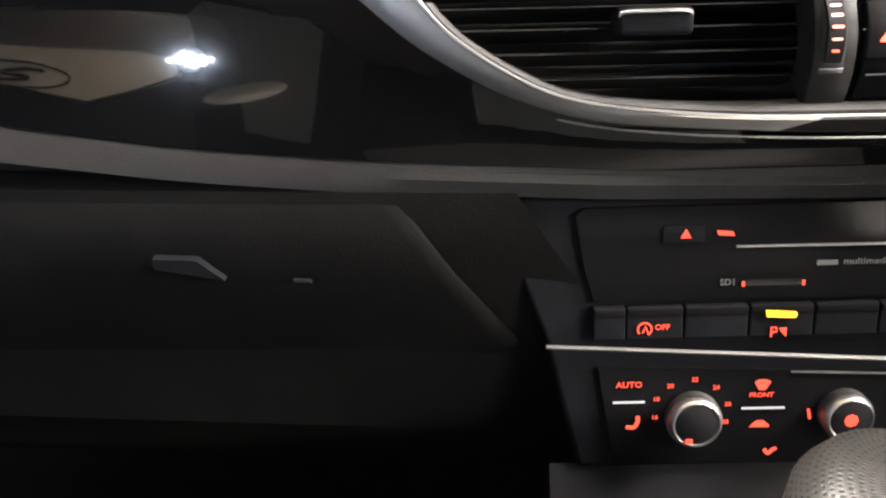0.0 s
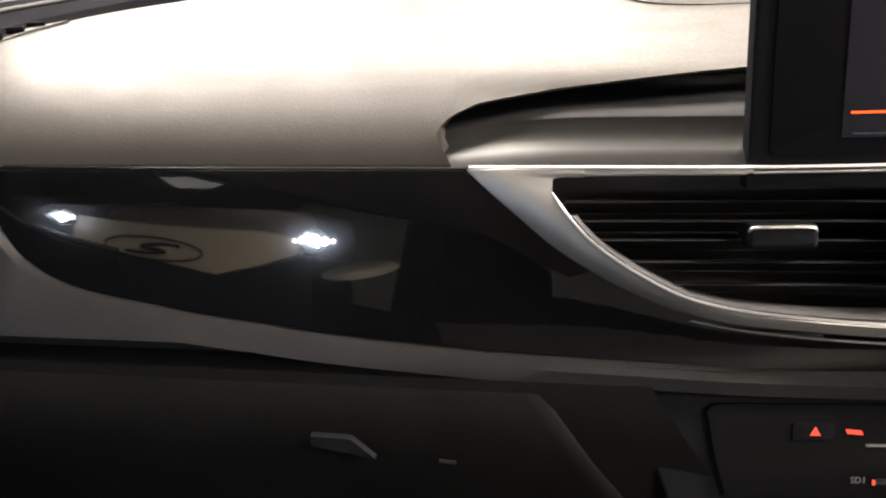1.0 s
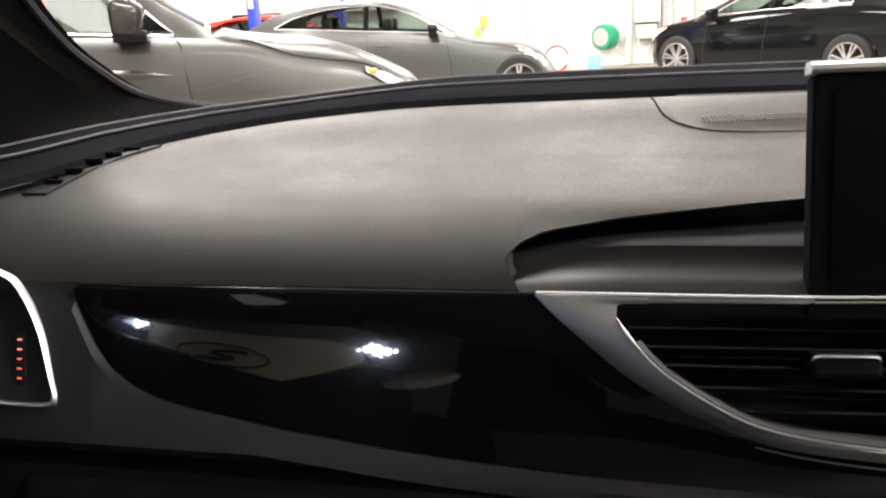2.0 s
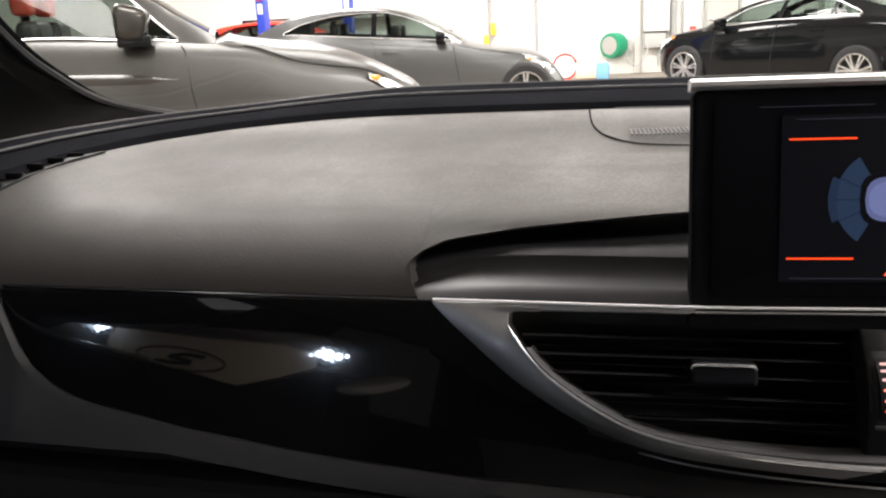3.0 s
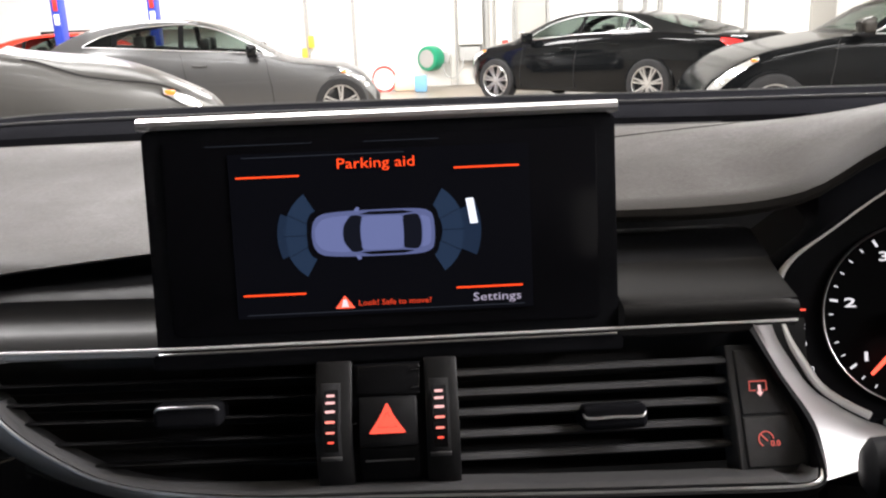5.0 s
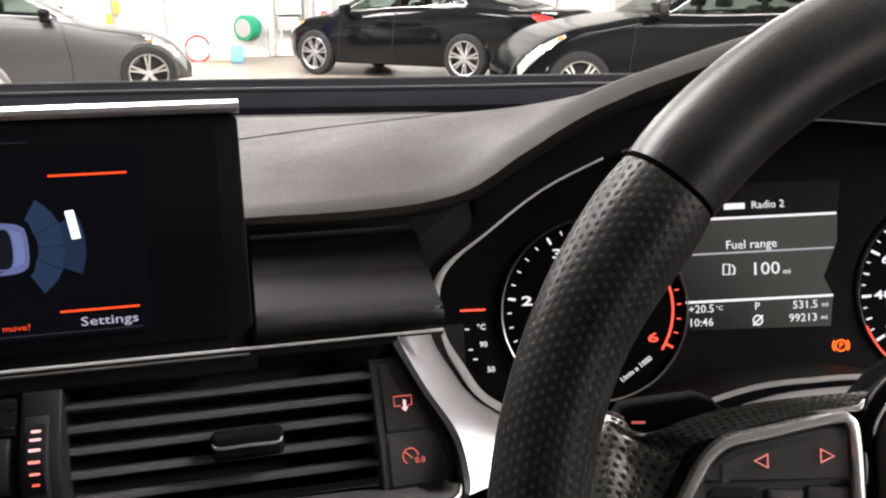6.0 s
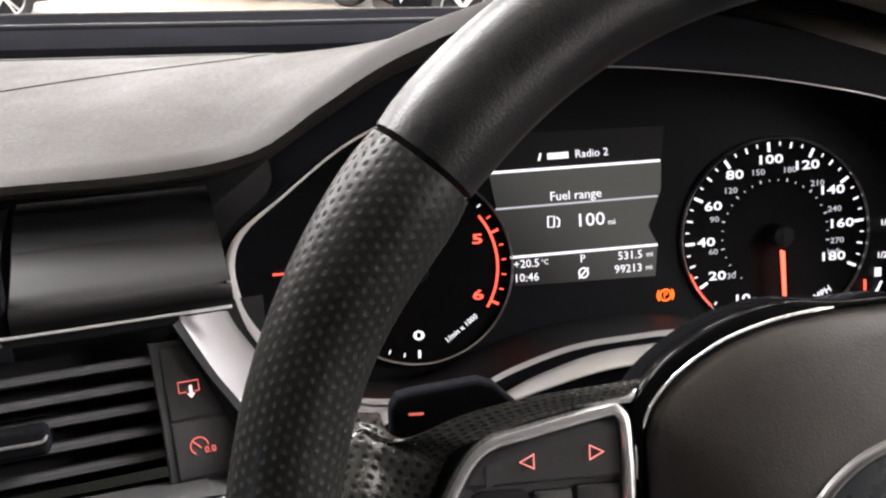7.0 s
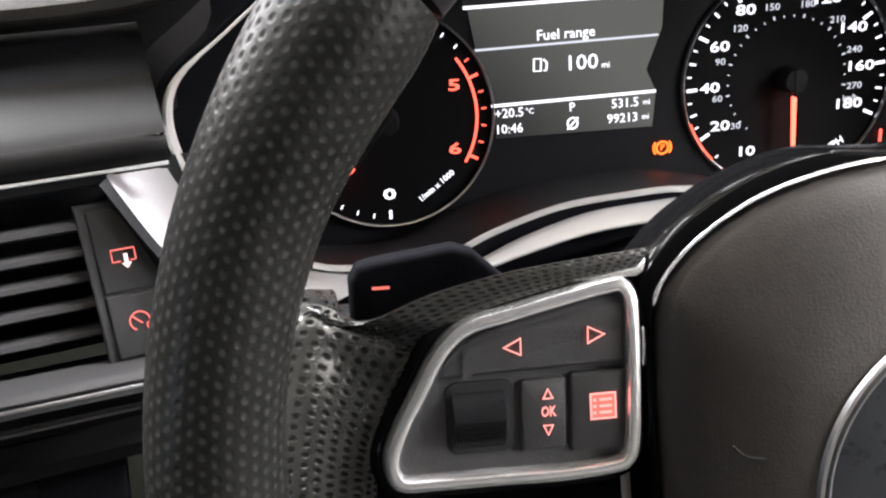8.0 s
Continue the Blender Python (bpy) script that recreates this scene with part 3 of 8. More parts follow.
def speaker_grille():
    th = thing("speaker_grille", I4, "long dark grey loudspeaker and defroster cover set into the dashboard top", "speaker grille")
    out = [(-0.172, 0.336), (-0.1705, 0.275), (-0.165, 0.248), (-0.155, 0.229), (-0.135, 0.213), (-0.105, 0.206), (-0.06, 0.204)]
    front = out + [(0.10, 0.207), (0.255, 0.228), (0.285, 0.25), (0.29, 0.281)]
    back = [(-0.172, 0.338), (0.10, 0.317), (0.29, 0.283)]
    bm = grid([[(x, y0 + (y1 - y0) * k / 8, dz) for k, dz in [(0, -0.004)] + [(i, 0.0) for i in range(9)] + [(8, -0.004)]] for x, y0, y1 in [(x, interp(front, x)[0], interp(back, x)[0]) for x in frange(-0.172, 0.29, 40)]])
    for v in bm.verts:
        v.co.z += pad_height(v.co.x, v.co.y) + 0.0006
    part("panel", bm, PAD, th)
    path = [(q.x, q.y, pad_height(q.x, q.y) + 0.0003) for q in resample(curve_points([(x, y, 0) for x, y in out], 5), 60)]
    line = [(x, interp(REAR, x)[0] - 0.010 - 0.010 * ease((x - 0.24) / 0.03)) for x in frange(-0.150, 0.268, 40)]
    rows = [[(x, y + d, pad_height(x, y + d) + h) for d, h in ((-0.0042, -0.001), (-0.0036, 0.0012), (0.0, 0.0016), (0.0036, 0.0012), (0.0042, -0.001))] for x, y in line]
    part("defroster_slot", grid(rows), RUBBER, th, "narrow black slot along the windscreen")
    part("edge", tube(path, [0.0006 * min(1, (59 - k) / 25) + 0.0001 for k in range(60)], 5), TRIM_BLACK, th)
    bm = bmesh.new()
    for i in range(46):
        x = -0.140 + 0.0033 * i
        q = box(0.0013, 0.060, 0.0006, at=(x, 0.247, pad_height(x, 0.247) + 0.0010))
        for a in q.faces:
            bm.faces.new([bm.verts.new(v.co) for v in a.verts])
        q.free()
    tagged(part("rib", bm, ROLL, th, smooth=False), kind="stuff")
    return th


def demister():
    th = thing("demister_vent", I4, "slim dark side window demister slot with fins", "air vent")
    out = [(-0.622, 0.100), (-0.610, 0.118), (-0.600, 0.150), (-0.588, 0.185), (-0.566, 0.205), (-0.578, 0.170), (-0.590, 0.130), (-0.602, 0.098)]
    bm = plate(out, 0.004, 0.0008, z=0.0)
    for v in bm.verts:
        v.co.z += pad_height(v.co.x, v.co.y) + 0.002
    part("slot", bm, SOFT_BLACK, th)
    for i in range(5):
        part("fin", box(0.014, 0.0016, 0.006, 0.0004, at=(-0.606 + 0.006 * i, 0.115 + 0.018 * i, pad_height(-0.606 + 0.006 * i, 0.115 + 0.018 * i) + 0.002)), PAD_DARK, th)
    return th


def shelf():
    """The hollow ledge between the pad and the vents."""
    th = thing("dashboard_shelf", I4, "satin anthracite ledge hollowed under the pad beside the screen", "shelf")
    rows = []
    for x in [-0.278 + 0.055 * (i / 10) ** 1.6 for i in range(11)] + frange(-0.215, 0.118, 16):
        s = min(1.0, 0.62 + 0.38 * ((x + 0.278) / 0.07) ** 0.6)
        f = 0.07 * max(0.0, -x - 0.12)
        prof = [(0.002, 0.948), (-0.0008, 0.9515), (0.004, 0.9555), (0.010, 0.9588), (0.0165, 0.9610), (0.022, 0.9655), (0.026, 0.9715), (0.031, 0.9745), (0.040, 0.9755), (0.06, 0.979), (0.09, 0.980), (0.092, 0.975)]
        rows.append([(x, y * min(1, s + 0.15) + f, 0.951 + (z - 0.951) * s) for y, z in prof])
    part("ledge", grid([r[:7] for r in rows]), SATIN_DARK, th, "satin anthracite front lip")
    part("recess", grid([r[6:] for r in rows]), SOFT_BLACK, th, "black hollow under the pad")
    # beside the instruments it is a flat tray behind a rounded lip
    lip = [(0.002, 0.9485), (-0.0012, 0.9525), (-0.0034, 0.9560), (-0.0036, 0.9595), (-0.0022, 0.9625), (0.0002, 0.9640)]
    tray = [(0.0002, 0.9640), (0.0012, 0.9636), (0.012, 0.9658), (0.026, 0.9695), (0.038, 0.9735), (0.040, 0.9750)]
    end = frange(0.1222, 0.205, 12) + [0.209, 0.212, 0.2145]
    part("lip", grid([[(x, y + 0.10 * max(0.0, x - 0.205), z - 0.25 * max(0.0, x - 0.2085)) for y, z in lip] for x in end]), TRAY_VINYL, th, "rounded satin lip of the tray")
    part("tray", grid([[(x, y, z) for y, z in tray] for x in end]), TRAY_VINYL, th, "flat tray behind the lip")
    part("tray_recess", grid([[(x, y, z) for y, z in ((0.040, 0.9750), (0.044, 0.9765), (0.07, 0.984), (0.09, 0.982))] for x in end]), SOFT_BLACK, th, "black hollow under the pad")
    return th


# the metal frame round the centre vents: outer edge, inner edge and lip, as x, height and how far they stand proud of the face
LEFT_OUT = [(-0.260, 0.9505, 0.0026), (-0.2496, 0.9400, 0.0026), (-0.233, 0.9262, 0.0026), (-0.2166, 0.9128, 0.0026), (-0.2005, 0.9026, 0.0026), (-0.1847, 0.8940, 0.0026), (-0.1691, 0.8873, 0.0028), (-0.1538, 0.8822, 0.0032),
            (-0.1388, 0.8788, 0.0040), (-0.124, 0.8767, 0.0060), (-0.09, 0.8742, 0.0120), (-0.04, 0.8720, 0.0180), (0.0, 0.8713, 0.0200), (0.1, 0.8692, 0.0225), (0.19, 0.8675, 0.0240)]
LEFT_IN = [(-0.2160, 0.9455, 0.0032), (-0.2172, 0.9420, 0.0045), (-0.2150, 0.9370, 0.0065), (-0.206, 0.925, 0.0088), (-0.196, 0.915, 0.0090), (-0.183, 0.906, 0.0090), (-0.169, 0.898, 0.0090), (-0.1536, 0.8908, 0.0090),
           (-0.1388, 0.8866, 0.0090), (-0.124, 0.8840, 0.0092), (-0.10, 0.8815, 0.0125), (-0.07, 0.8793, 0.0152), (-0.04, 0.8783, 0.0165), (0.0, 0.8778, 0.0172), (0.1, 0.8758, 0.0225), (0.19, 0.8746, 0.0257)]
LIP = [(-0.262, 0.9480, 0.002), (-0.2496, 0.9335, 0.002), (-0.233, 0.9192, 0.002), (-0.2166, 0.9076, 0.002), (-0.2005, 0.8974, 0.002), (-0.1847, 0.8889, 0.002), (-0.1692, 0.8829, 0.002), (-0.1538, 0.8788, 0.002), (-0.1387, 0.8757, 0.003),
       (-0.12, 0.8735, 0.0066), (-0.085, 0.8710, 0.0135), (-0.04, 0.8694, 0.0190), (0.0, 0.8688, 0.0205), (0.1, 0.8668, 0.0228), (0.185, 0.8652, 0.0238)]
RIGHT_OUT = [(0.19, 0.8675, 0.0240), (0.207, 0.8695, 0.0235), (0.2165, 0.8745, 0.0195), (0.2190, 0.8820, 0.0150), (0.2155, 0.9023, 0.0111), (0.2025, 0.9242, 0.0072), (0.1945, 0.9400, 0.0045), (0.190, 0.9495, 0.0030)]
RIGHT_IN = [(0.19, 0.8746, 0.0257), (0.204, 0.8748, 0.0257), (0.2105, 0.8770, 0.0256), (0.2125, 0.8815, 0.0225), (0.2110, 0.9015, 0.0105), (0.1985, 0.9235, 0.0068), (0.1905, 0.9385, 0.0042), (0.186, 0.9470, 0.0026)]


def on_face(x, z, n=0.0):
    return (x, face_y(x, z) - n * 0.958, z + n * 0.287)


def smooth3(table, n):
    return [tuple(q) for q in resample(curve_points(table, 6), n)]


def band(outer, inner):
    """A raised band between two edges on the face, with its inner wall and underside."""
    rows = []
    for (ax, az, an), (bx, bz, bn) in zip(outer, inner):
        q = ease((ax + 0.15) / 0.08)
        r = [on_face(ax, az - 0.0015, -0.004), on_face(ax, az - 0.0004, an - 0.0012)]
        for k in (0.0, 0.06, 0.3, 0.55, 0.8, 0.95, 1.0):
            r.append(on_face(ax + (bx - ax) * k, az + (bz - az) * k, an + (bn - an) * k + (1 - q) * 0.0014 * math.sin(math.pi * k) + q * 0.0040 * min(k / 0.8, (1 - k) / 0.2)))
        r += [on_face(bx, bz, bn - 0.003), on_face(bx, bz, -0.018)]
        rows.append(r)
    return grid(rows)


def vent_frame(th):
    head_out = [(-0.200, 0.9512, 0.0026), (-0.2175, 0.9512, 0.0026), (-0.236, 0.9510, 0.0026), (-0.252, 0.9508, 0.0026)]
    head_in = [(-0.200, 0.9468, 0.0026), (-0.2100, 0.9468, 0.0027), (-0.2135, 0.9465, 0.0028), (-0.2152, 0.9460, 0.0030)]
    edge_out, edge_in = smooth3(LEFT_OUT, 64), smooth3(LEFT_IN, 64)
    turn = next(i for i, p in enumerate(edge_out) if p[0] > -0.055)
    part("frame", band(head_out + edge_out[:turn + 1], head_in + edge_in[:turn + 1]), FRAME_METAL, th, "satin aluminium surround sweeping to a point")
    # same metal band; the dark cabin it mirrors is put into the colour
    part("lower_frame", band(edge_out[turn:], edge_in[turn:]), SATIN_DARK, th, "satin lower edge of the surround, dark reflection put into its colour")
    part("border", band(smooth3(RIGHT_OUT, 30), smooth3(RIGHT_IN, 30)), SOFT_BLACK, th, "black border beside the switches")
    # continues head_strip; the shade along it is put into a darker colour
    rows = [[on_face(x, 0.9510, -0.002), on_face(x, 0.9512, 0.0028), on_face(x, 0.9505, 0.0034), on_face(x, 0.9475, 0.0034), on_face(x, 0.9466, 0.0026), on_face(x, 0.9466, -0.012)] for x in frange(-0.118, 0.190, 20)]
    part("top_strip", grid(rows), SATIN_DARK, th, "satin strip along the top, shade put into its dark colour")
    rows = [[on_face(x, 0.9510, -0.002), on_face(x, 0.9512, 0.0028), on_face(x, 0.9505, 0.0034), on_face(x, 0.9486 - 0.0006 * k, 0.0034), on_face(x, 0.9480 - 0.0008 * k, 0.0026), on_face(x, 0.9480 - 0.0008 * k, -0.012)] for x, k in ((-0.200 + 0.082 * i / 8, (1 - i / 8) ** 2) for i in range(9))]
    part("head_strip", grid(rows), FRAME_METAL, th, "satin strip along the top")
    rows = []
    pts = smooth3(LEFT_IN, 64)[3:] + smooth3(RIGHT_IN[:4], 10)[1:]
    for i, (x, z, n) in enumerate(pts):
        d = Vector((-0.03 - x, 0.925 - z)) if x < -0.04 else (Vector((0, 1)) if x < 0.195 else Vector((0.19 - x, 0.884 - z)))
        d.normalize()
        rows.append([on_face(x + d.x * k, z + d.y * k, n + e) for k, e in ((0.0002, -0.0030), (0.0010, -0.0030), (0.0014, -0.0004), (0.0024, 0.0), (0.0038, -0.0016), (0.0048, -0.0050), (0.0052, -0.0200))])
    part("inner_lip", grid(rows), SLAT, th, "dark rounded inner lip")
    part("lip", tube([on_face(*p) for p in smooth3(LIP, 60)], 0.0006, 6), SATIN_METAL, th, "thin polished edge")
    rim = [on_face(x, z, n + 0.0004) for x, z, n in smooth3(LEFT_IN, 64)[1:] + smooth3(RIGHT_IN[:4], 12)[1:]]
    part("rim", tube(rim, [0.0003] + [0.0009] * (len(rim) - 4) + [0.0009, 0.0006, 0.0003], 6), PALE_METAL, th, "thin polished edge")
    top = [on_face(x, 0.9516, 0.0035) for x in frange(-0.259, 0.2135, 16)]
    part("top_line", tube(top, 0.0008, 6), BLADE_CHROME, th, "thin polished edge")


def left_limit(z):
    for (x0, z0, _), (x1, z1, _) in zip(LEFT_IN[1:], LEFT_IN[2:]):
        if z1 <= z <= z0:
            return x0 + (x1 - x0) * (z0 - z) / (z0 - z1)
    return -0.2


def slat(th, x0, x1, z, nose, material):
    """A slat with a rounded nose of that height, leaning down into the vent."""
    rows = []
    for x in (x0, x1):
        rows.append([on_face(x, z + nose * 0.5, -0.006), on_face(x, z + nose * 0.5, -0.0016), on_face(x, z + nose * 0.2, 0.0004), on_face(x, z - nose * 0.3, 0.0010), on_face(x, z - nose * 0.5, 0.0002), on_face(x, z - nose * 0.6, -0.002), on_face(x, z - 0.007, -0.024), on_face(x, z - 0.0055, -0.024)])
    part("slat", grid(rows, close_u=True, cap=True), material, th)


def tab(th, x0, x1, z, n, drop, top):
    """Sliding tab: dark body with a bright nose line that stands drop below its top."""
    m = plane_frame(on_face((x0 + x1) / 2, z, n), 0, 0.3)
    w = (x1 - x0) / 2
    t = part("tab", plate(rect(-w - 0.001, -0.0125 + drop, w + 0.001, drop, 0.003), 0.020, 0.003, 3), TRIM_BLACK, th, "sliding vent tab", m=m)
    part("tab_edge", tube(curve_points([(-w, -0.0022 * top, -0.0012), (-w + 0.0025, -0.0002, 0.0), (0, 0.0, 0.0003), (w - 0.0025, -0.0002, 0.0), (w, -0.0022 * top, -0.0012)], 4), 0.0008, 6), PALE_METAL, t)


# the bowed block between the vents: height and depth of its face
BLOCK = smooth_table([(0.882, -0.0300), (0.888, -0.0318), (0.895, -0.0330), (0.9026, -0.0335), (0.912, -0.0320), (0.921, -0.0285), (0.929, -0.0212), (0.9360, -0.0150), (0.9420, -0.0097), (0.946, -0.0065)])


def on_block(x, z, n=0.0):
    y0, y1 = interp(BLOCK, z - 0.001)[0], interp(BLOCK, z + 0.001)[0]
    s = (y1 - y0) / 0.002
    q = math.hypot(1, s)
    return (x, interp(BLOCK, z)[0] - n / q, z + n * s / q)


def block_pad(x0, x1, z0, z1, n, depth=0.006, edge=0.0008, taper=0.0):
    """A panel on the block's bowed face with rounded edges; taper narrows it towards its top."""
    rows = []
    zs = [z0, z0 + 0.3 * edge, z0 + edge] + frange(z0 + edge, z1 - edge, 8)[1:-1] + [z1 - edge, z1 - 0.3 * edge, z1]
    for i, z in enumerate(zs):
        e = (0.6, 0.2, 0.0)[i] * edge if i < 3 else ((0.0, 0.2, 0.6)[i - len(zs) + 3] * edge if i >= len(zs) - 3 else 0.0)
        t = taper * (z - z0) / (z1 - z0)
        a, b = x0 + t, x1 - t
        rows.append([on_block(a, z, n - depth), on_block(a, z, n - e - edge * 0.7), on_block(a + edge, z, n - e), on_block(b - edge, z, n - e), on_block(b, z, n - e - edge * 0.7), on_block(b, z, n - depth)])
    return grid(rows, close_u=True, cap=True)


def centre_vents():
    th = thing("centre_air_vents", I4, "pair of black slatted air vents in a satin aluminium surround", "air vent")
    vent_frame(th)
    rows = [[on_face(x, 0.950, -0.030), on_face(x, 0.876, -0.030)] for x in (-0.225, 0.0, 0.232)]
    part("back", grid(rows), RUBBER, th)
    # same plastic on both sides; the left slats' shade is in the darker tone
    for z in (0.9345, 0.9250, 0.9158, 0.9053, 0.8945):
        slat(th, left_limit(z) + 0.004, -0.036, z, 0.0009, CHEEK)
    # right slats lighter: the light on them is put into the colour
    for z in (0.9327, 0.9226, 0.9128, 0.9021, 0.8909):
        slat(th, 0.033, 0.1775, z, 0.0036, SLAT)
    tab(th, -0.1205, -0.0885, 0.9236, 0.0085, 0.0015, 1)
    tab(th, 0.0980, 0.1300, 0.9085, 0.0085, 0.0062, -1)
    # thumbwheels and hazard switch
    blk = part("centre_block", block_pad(-0.0350, 0.0310, 0.8830, 0.9435, -0.004, 0.02), TRIM_BLACK, th)
    for x0, x1, cx in ((-0.0382, -0.0200, -0.0303), (0.0170, 0.0338, 0.0240)):
        ck = part("cheek", block_pad(x0, x1, 0.8835, 0.9440, 0.0, 0.02, 0.0012), CHEEK, blk, "dark grey cheek round the thumbwheel")
        part("wheel_slot", block_pad(cx - 0.0052, cx + 0.0050, 0.9020, 0.9352, 0.0003, 0.003, 0.0004), RUBBER, ck)
        part("slot_ledge", block_pad(cx - 0.0054, cx + 0.0052, 0.9014, 0.9036, 0.0008, 0.003, 0.0006), BUTTON, ck)
        rw = []
        for i in range(25):
            z = 0.9055 + 0.0275 * i / 24
            n = 0.0026 * math.sin(math.pi * i / 24) + (0.0003 if i % 2 else 0)
            rw.append([on_block(cx + dx, z, n - e) for dx, e in ((-0.0040, 0.002), (-0.0036, 0.0), (0.0036, 0.0), (0.0040, 0.002))])
        wh = part("thumbwheel", grid(rw), SOFT_BLACK, ck)
        for i, z in enumerate((0.9111, 0.9157, 0.9200, 0.9236, 0.9270, 0.9299)):
            w = (0.0016, 0.0022, 0.0025, 0.0025, 0.0024, 0.0021)[i]
            col = RED_ICON if i == 0 else (PINK_ICON if i < 3 else ROSE_ICON)
            n = 0.0026 * math.sin(math.pi * (z - 0.9055) / 0.0275) + 0.0004
            part("mark", grid([[on_block(cx + s * w, z - h, n), on_block(cx + s * w, z - h, n + 0.0003), on_block(cx + s * w, z + h, n + 0.0003), on_block(cx + s * w, z + h, n)] for s, h in ((-1, 0.0002), (-0.8, 0.00045), (0.8, 0.00045), (1, 0.0002))], close_u=True, cap=True), col, wh)
    part("upper_cover", block_pad(-0.0180, 0.0150, 0.9300, 0.9425, -0.0016, 0.008, 0.0012), GLOSS_BLACK, blk)
    # highlights on the gloss cover's edges, added as short bright rods
    for z in (0.9392, 0.9322):
        part("cover_highlight", tube([on_block(0.0105, z, -0.0008), on_block(0.0142, z + 0.0003, -0.0010)], 0.0004, 5), BRIGHT_METAL, blk)
    part("side_pin", tube([on_block(-0.0190, 0.9188, 0.0004), on_block(-0.0172, 0.9192, 0.0006)], 0.0004, 5), BRIGHT_METAL, blk)
    hz = part("hazard_switch", block_pad(-0.0161, 0.0127, 0.9075, 0.9290, 0.0004, 0.008, 0.0010), SOFT_BLACK, blk)
    rows = []
    for k in (0.0, 0.03, 0.10, 0.3, 0.5, 0.7, 0.88, 0.96, 1.0):
        z = 0.9140 + 0.0121 * k
        w = 0.0094 * (1 - k) + 0.0010 * math.sqrt(max(0.0, 1 - k)) * (k > 0.85)
        w = max(0.0007, min(w, 0.0090 - (0.0006 if k == 0 else 0)))
        rows.append([on_block(-0.0022 - w, z, 0.0004), on_block(-0.0022 - w, z, 0.0009), on_block(-0.0022 + w, z, 0.0009), on_block(-0.0022 + w, z, 0.0004)])
    part("warning_triangle", grid(rows, close_u=True, cap=True), RED_ICON, hz, "lit red warning triangle")
    part("triangle_line", tube([on_block(-0.0022 + x, 0.9168 + y, 0.0010) for x, y in ((-0.0046, 0.0), (0.0046, 0.0), (0.0, 0.0060))], 0.0003, 4, closed=True), glow("dim_red", (0.7, 0.03, 0.02), 0.8), hz)
    part("lower_cover", block_pad(-0.0165, 0.0130, 0.8860, 0.9068, -0.0016, 0.006, 0.0012), GLOSS_BLACK, blk)
    part("cover_ridge", tube([on_block(x, 0.8994, -0.0012) for x in (-0.014, -0.002, 0.0105)], 0.0005, 5), SLAT, blk)
    return th


SWP = plane_frame((0, -0.014, 0.918), 0, 0.48)


def wz(z):
    """Height in the world to v on the switch panel's face."""
    return (z - 0.918) * math.hypot(1, 0.48)


def side_switches():
    """Two stacked switches between the vent and the instruments."""
    th = thing("switch_panel", SWP, "black two-button switch panel with red lit symbols", "switch panel")
    up = lambda pts: [(x, wz(z)) for x, z in pts]
    fr = up([(0.1750, 0.9402), (0.1895, 0.9405), (0.1945, 0.9385), (0.1985, 0.9325), (0.2082, 0.9090), (0.2170, 0.8870), (0.2168, 0.8822), (0.2140, 0.8800), (0.1785, 0.8800), (0.1768, 0.8830), (0.1762, 0.9080)])
    part("frame", plate(fr, 0.02, 0.0012, 3), SLAT, th, "raised dark frame", m=Matrix.Translation((0, 0, -0.0004)))
    b1 = up([(0.1793, 0.9375), (0.1880, 0.9378), (0.1918, 0.9355), (0.1955, 0.9290), (0.2048, 0.9077), (0.1803, 0.9073)])
    b2 = up([(0.1804, 0.9064), (0.2052, 0.9068), (0.2118, 0.8900), (0.2120, 0.8850), (0.2095, 0.8832), (0.1815, 0.8832), (0.1806, 0.8845)])
    u = part("upper_button", plate(b1, 0.004, 0.0012, 3), BUTTON, th, m=Matrix.Translation((0, 0, 0.0006)))
    l = part("lower_button", plate(b2, 0.004, 0.0012, 3), BUTTON, th, m=Matrix.Translation((0, 0, 0.0006)))
    c = (0.1900, wz(0.9205))
    part("screen_symbol", tube([(c[0] + x, c[1] + y, 0.0002) for x, y in ((-0.0014, -0.0022), (-0.0044, -0.0022), (-0.0044, 0.0026), (0.0044, 0.0026), (0.0044, -0.0022), (0.0024, -0.0022))], 0.00032, 5), SWITCH_RED, u)
    part("arrow_symbol", plate([(c[0] + x, c[1] + y) for x, y in ((0.0001, 0.0006), (0.0015, 0.0006), (0.0015, -0.0030), (0.0026, -0.0030), (0.0008, -0.0052), (-0.0010, -0.0030), (0.0001, -0.0030))], 0.0003), ROSE_ICON, u, m=Matrix.Translation((0, 0, 0.0003)))
    c = (0.1912, wz(0.8962))
    part("gauge_symbol", tube([(c[0] + 0.0038 * math.cos(radians(a)), c[1] + 0.0038 * math.sin(radians(a)), 0.0002) for a in range(0, 250, 15)], 0.00032, 5), SWITCH_RED, l)
    part("needle_symbol", tube([(c[0] - 0.0026, c[1] + 0.0024, 0.0002), (c[0] + 0.0008, c[1] - 0.0010, 0.0002)], 0.00032, 5), SWITCH_RED, l)
    lettering("0.0", 0.0042, (c[0] + 0.0046, c[1] - 0.0024, 0.0003), SWITCH_RED, l, "figure")
    return th


SCR = plane_frame((0, 0, 0.95), 0, 0.15)
KS = math.hypot(1, 0.15)


def sz(z):
    return (z - 0.95) * KS


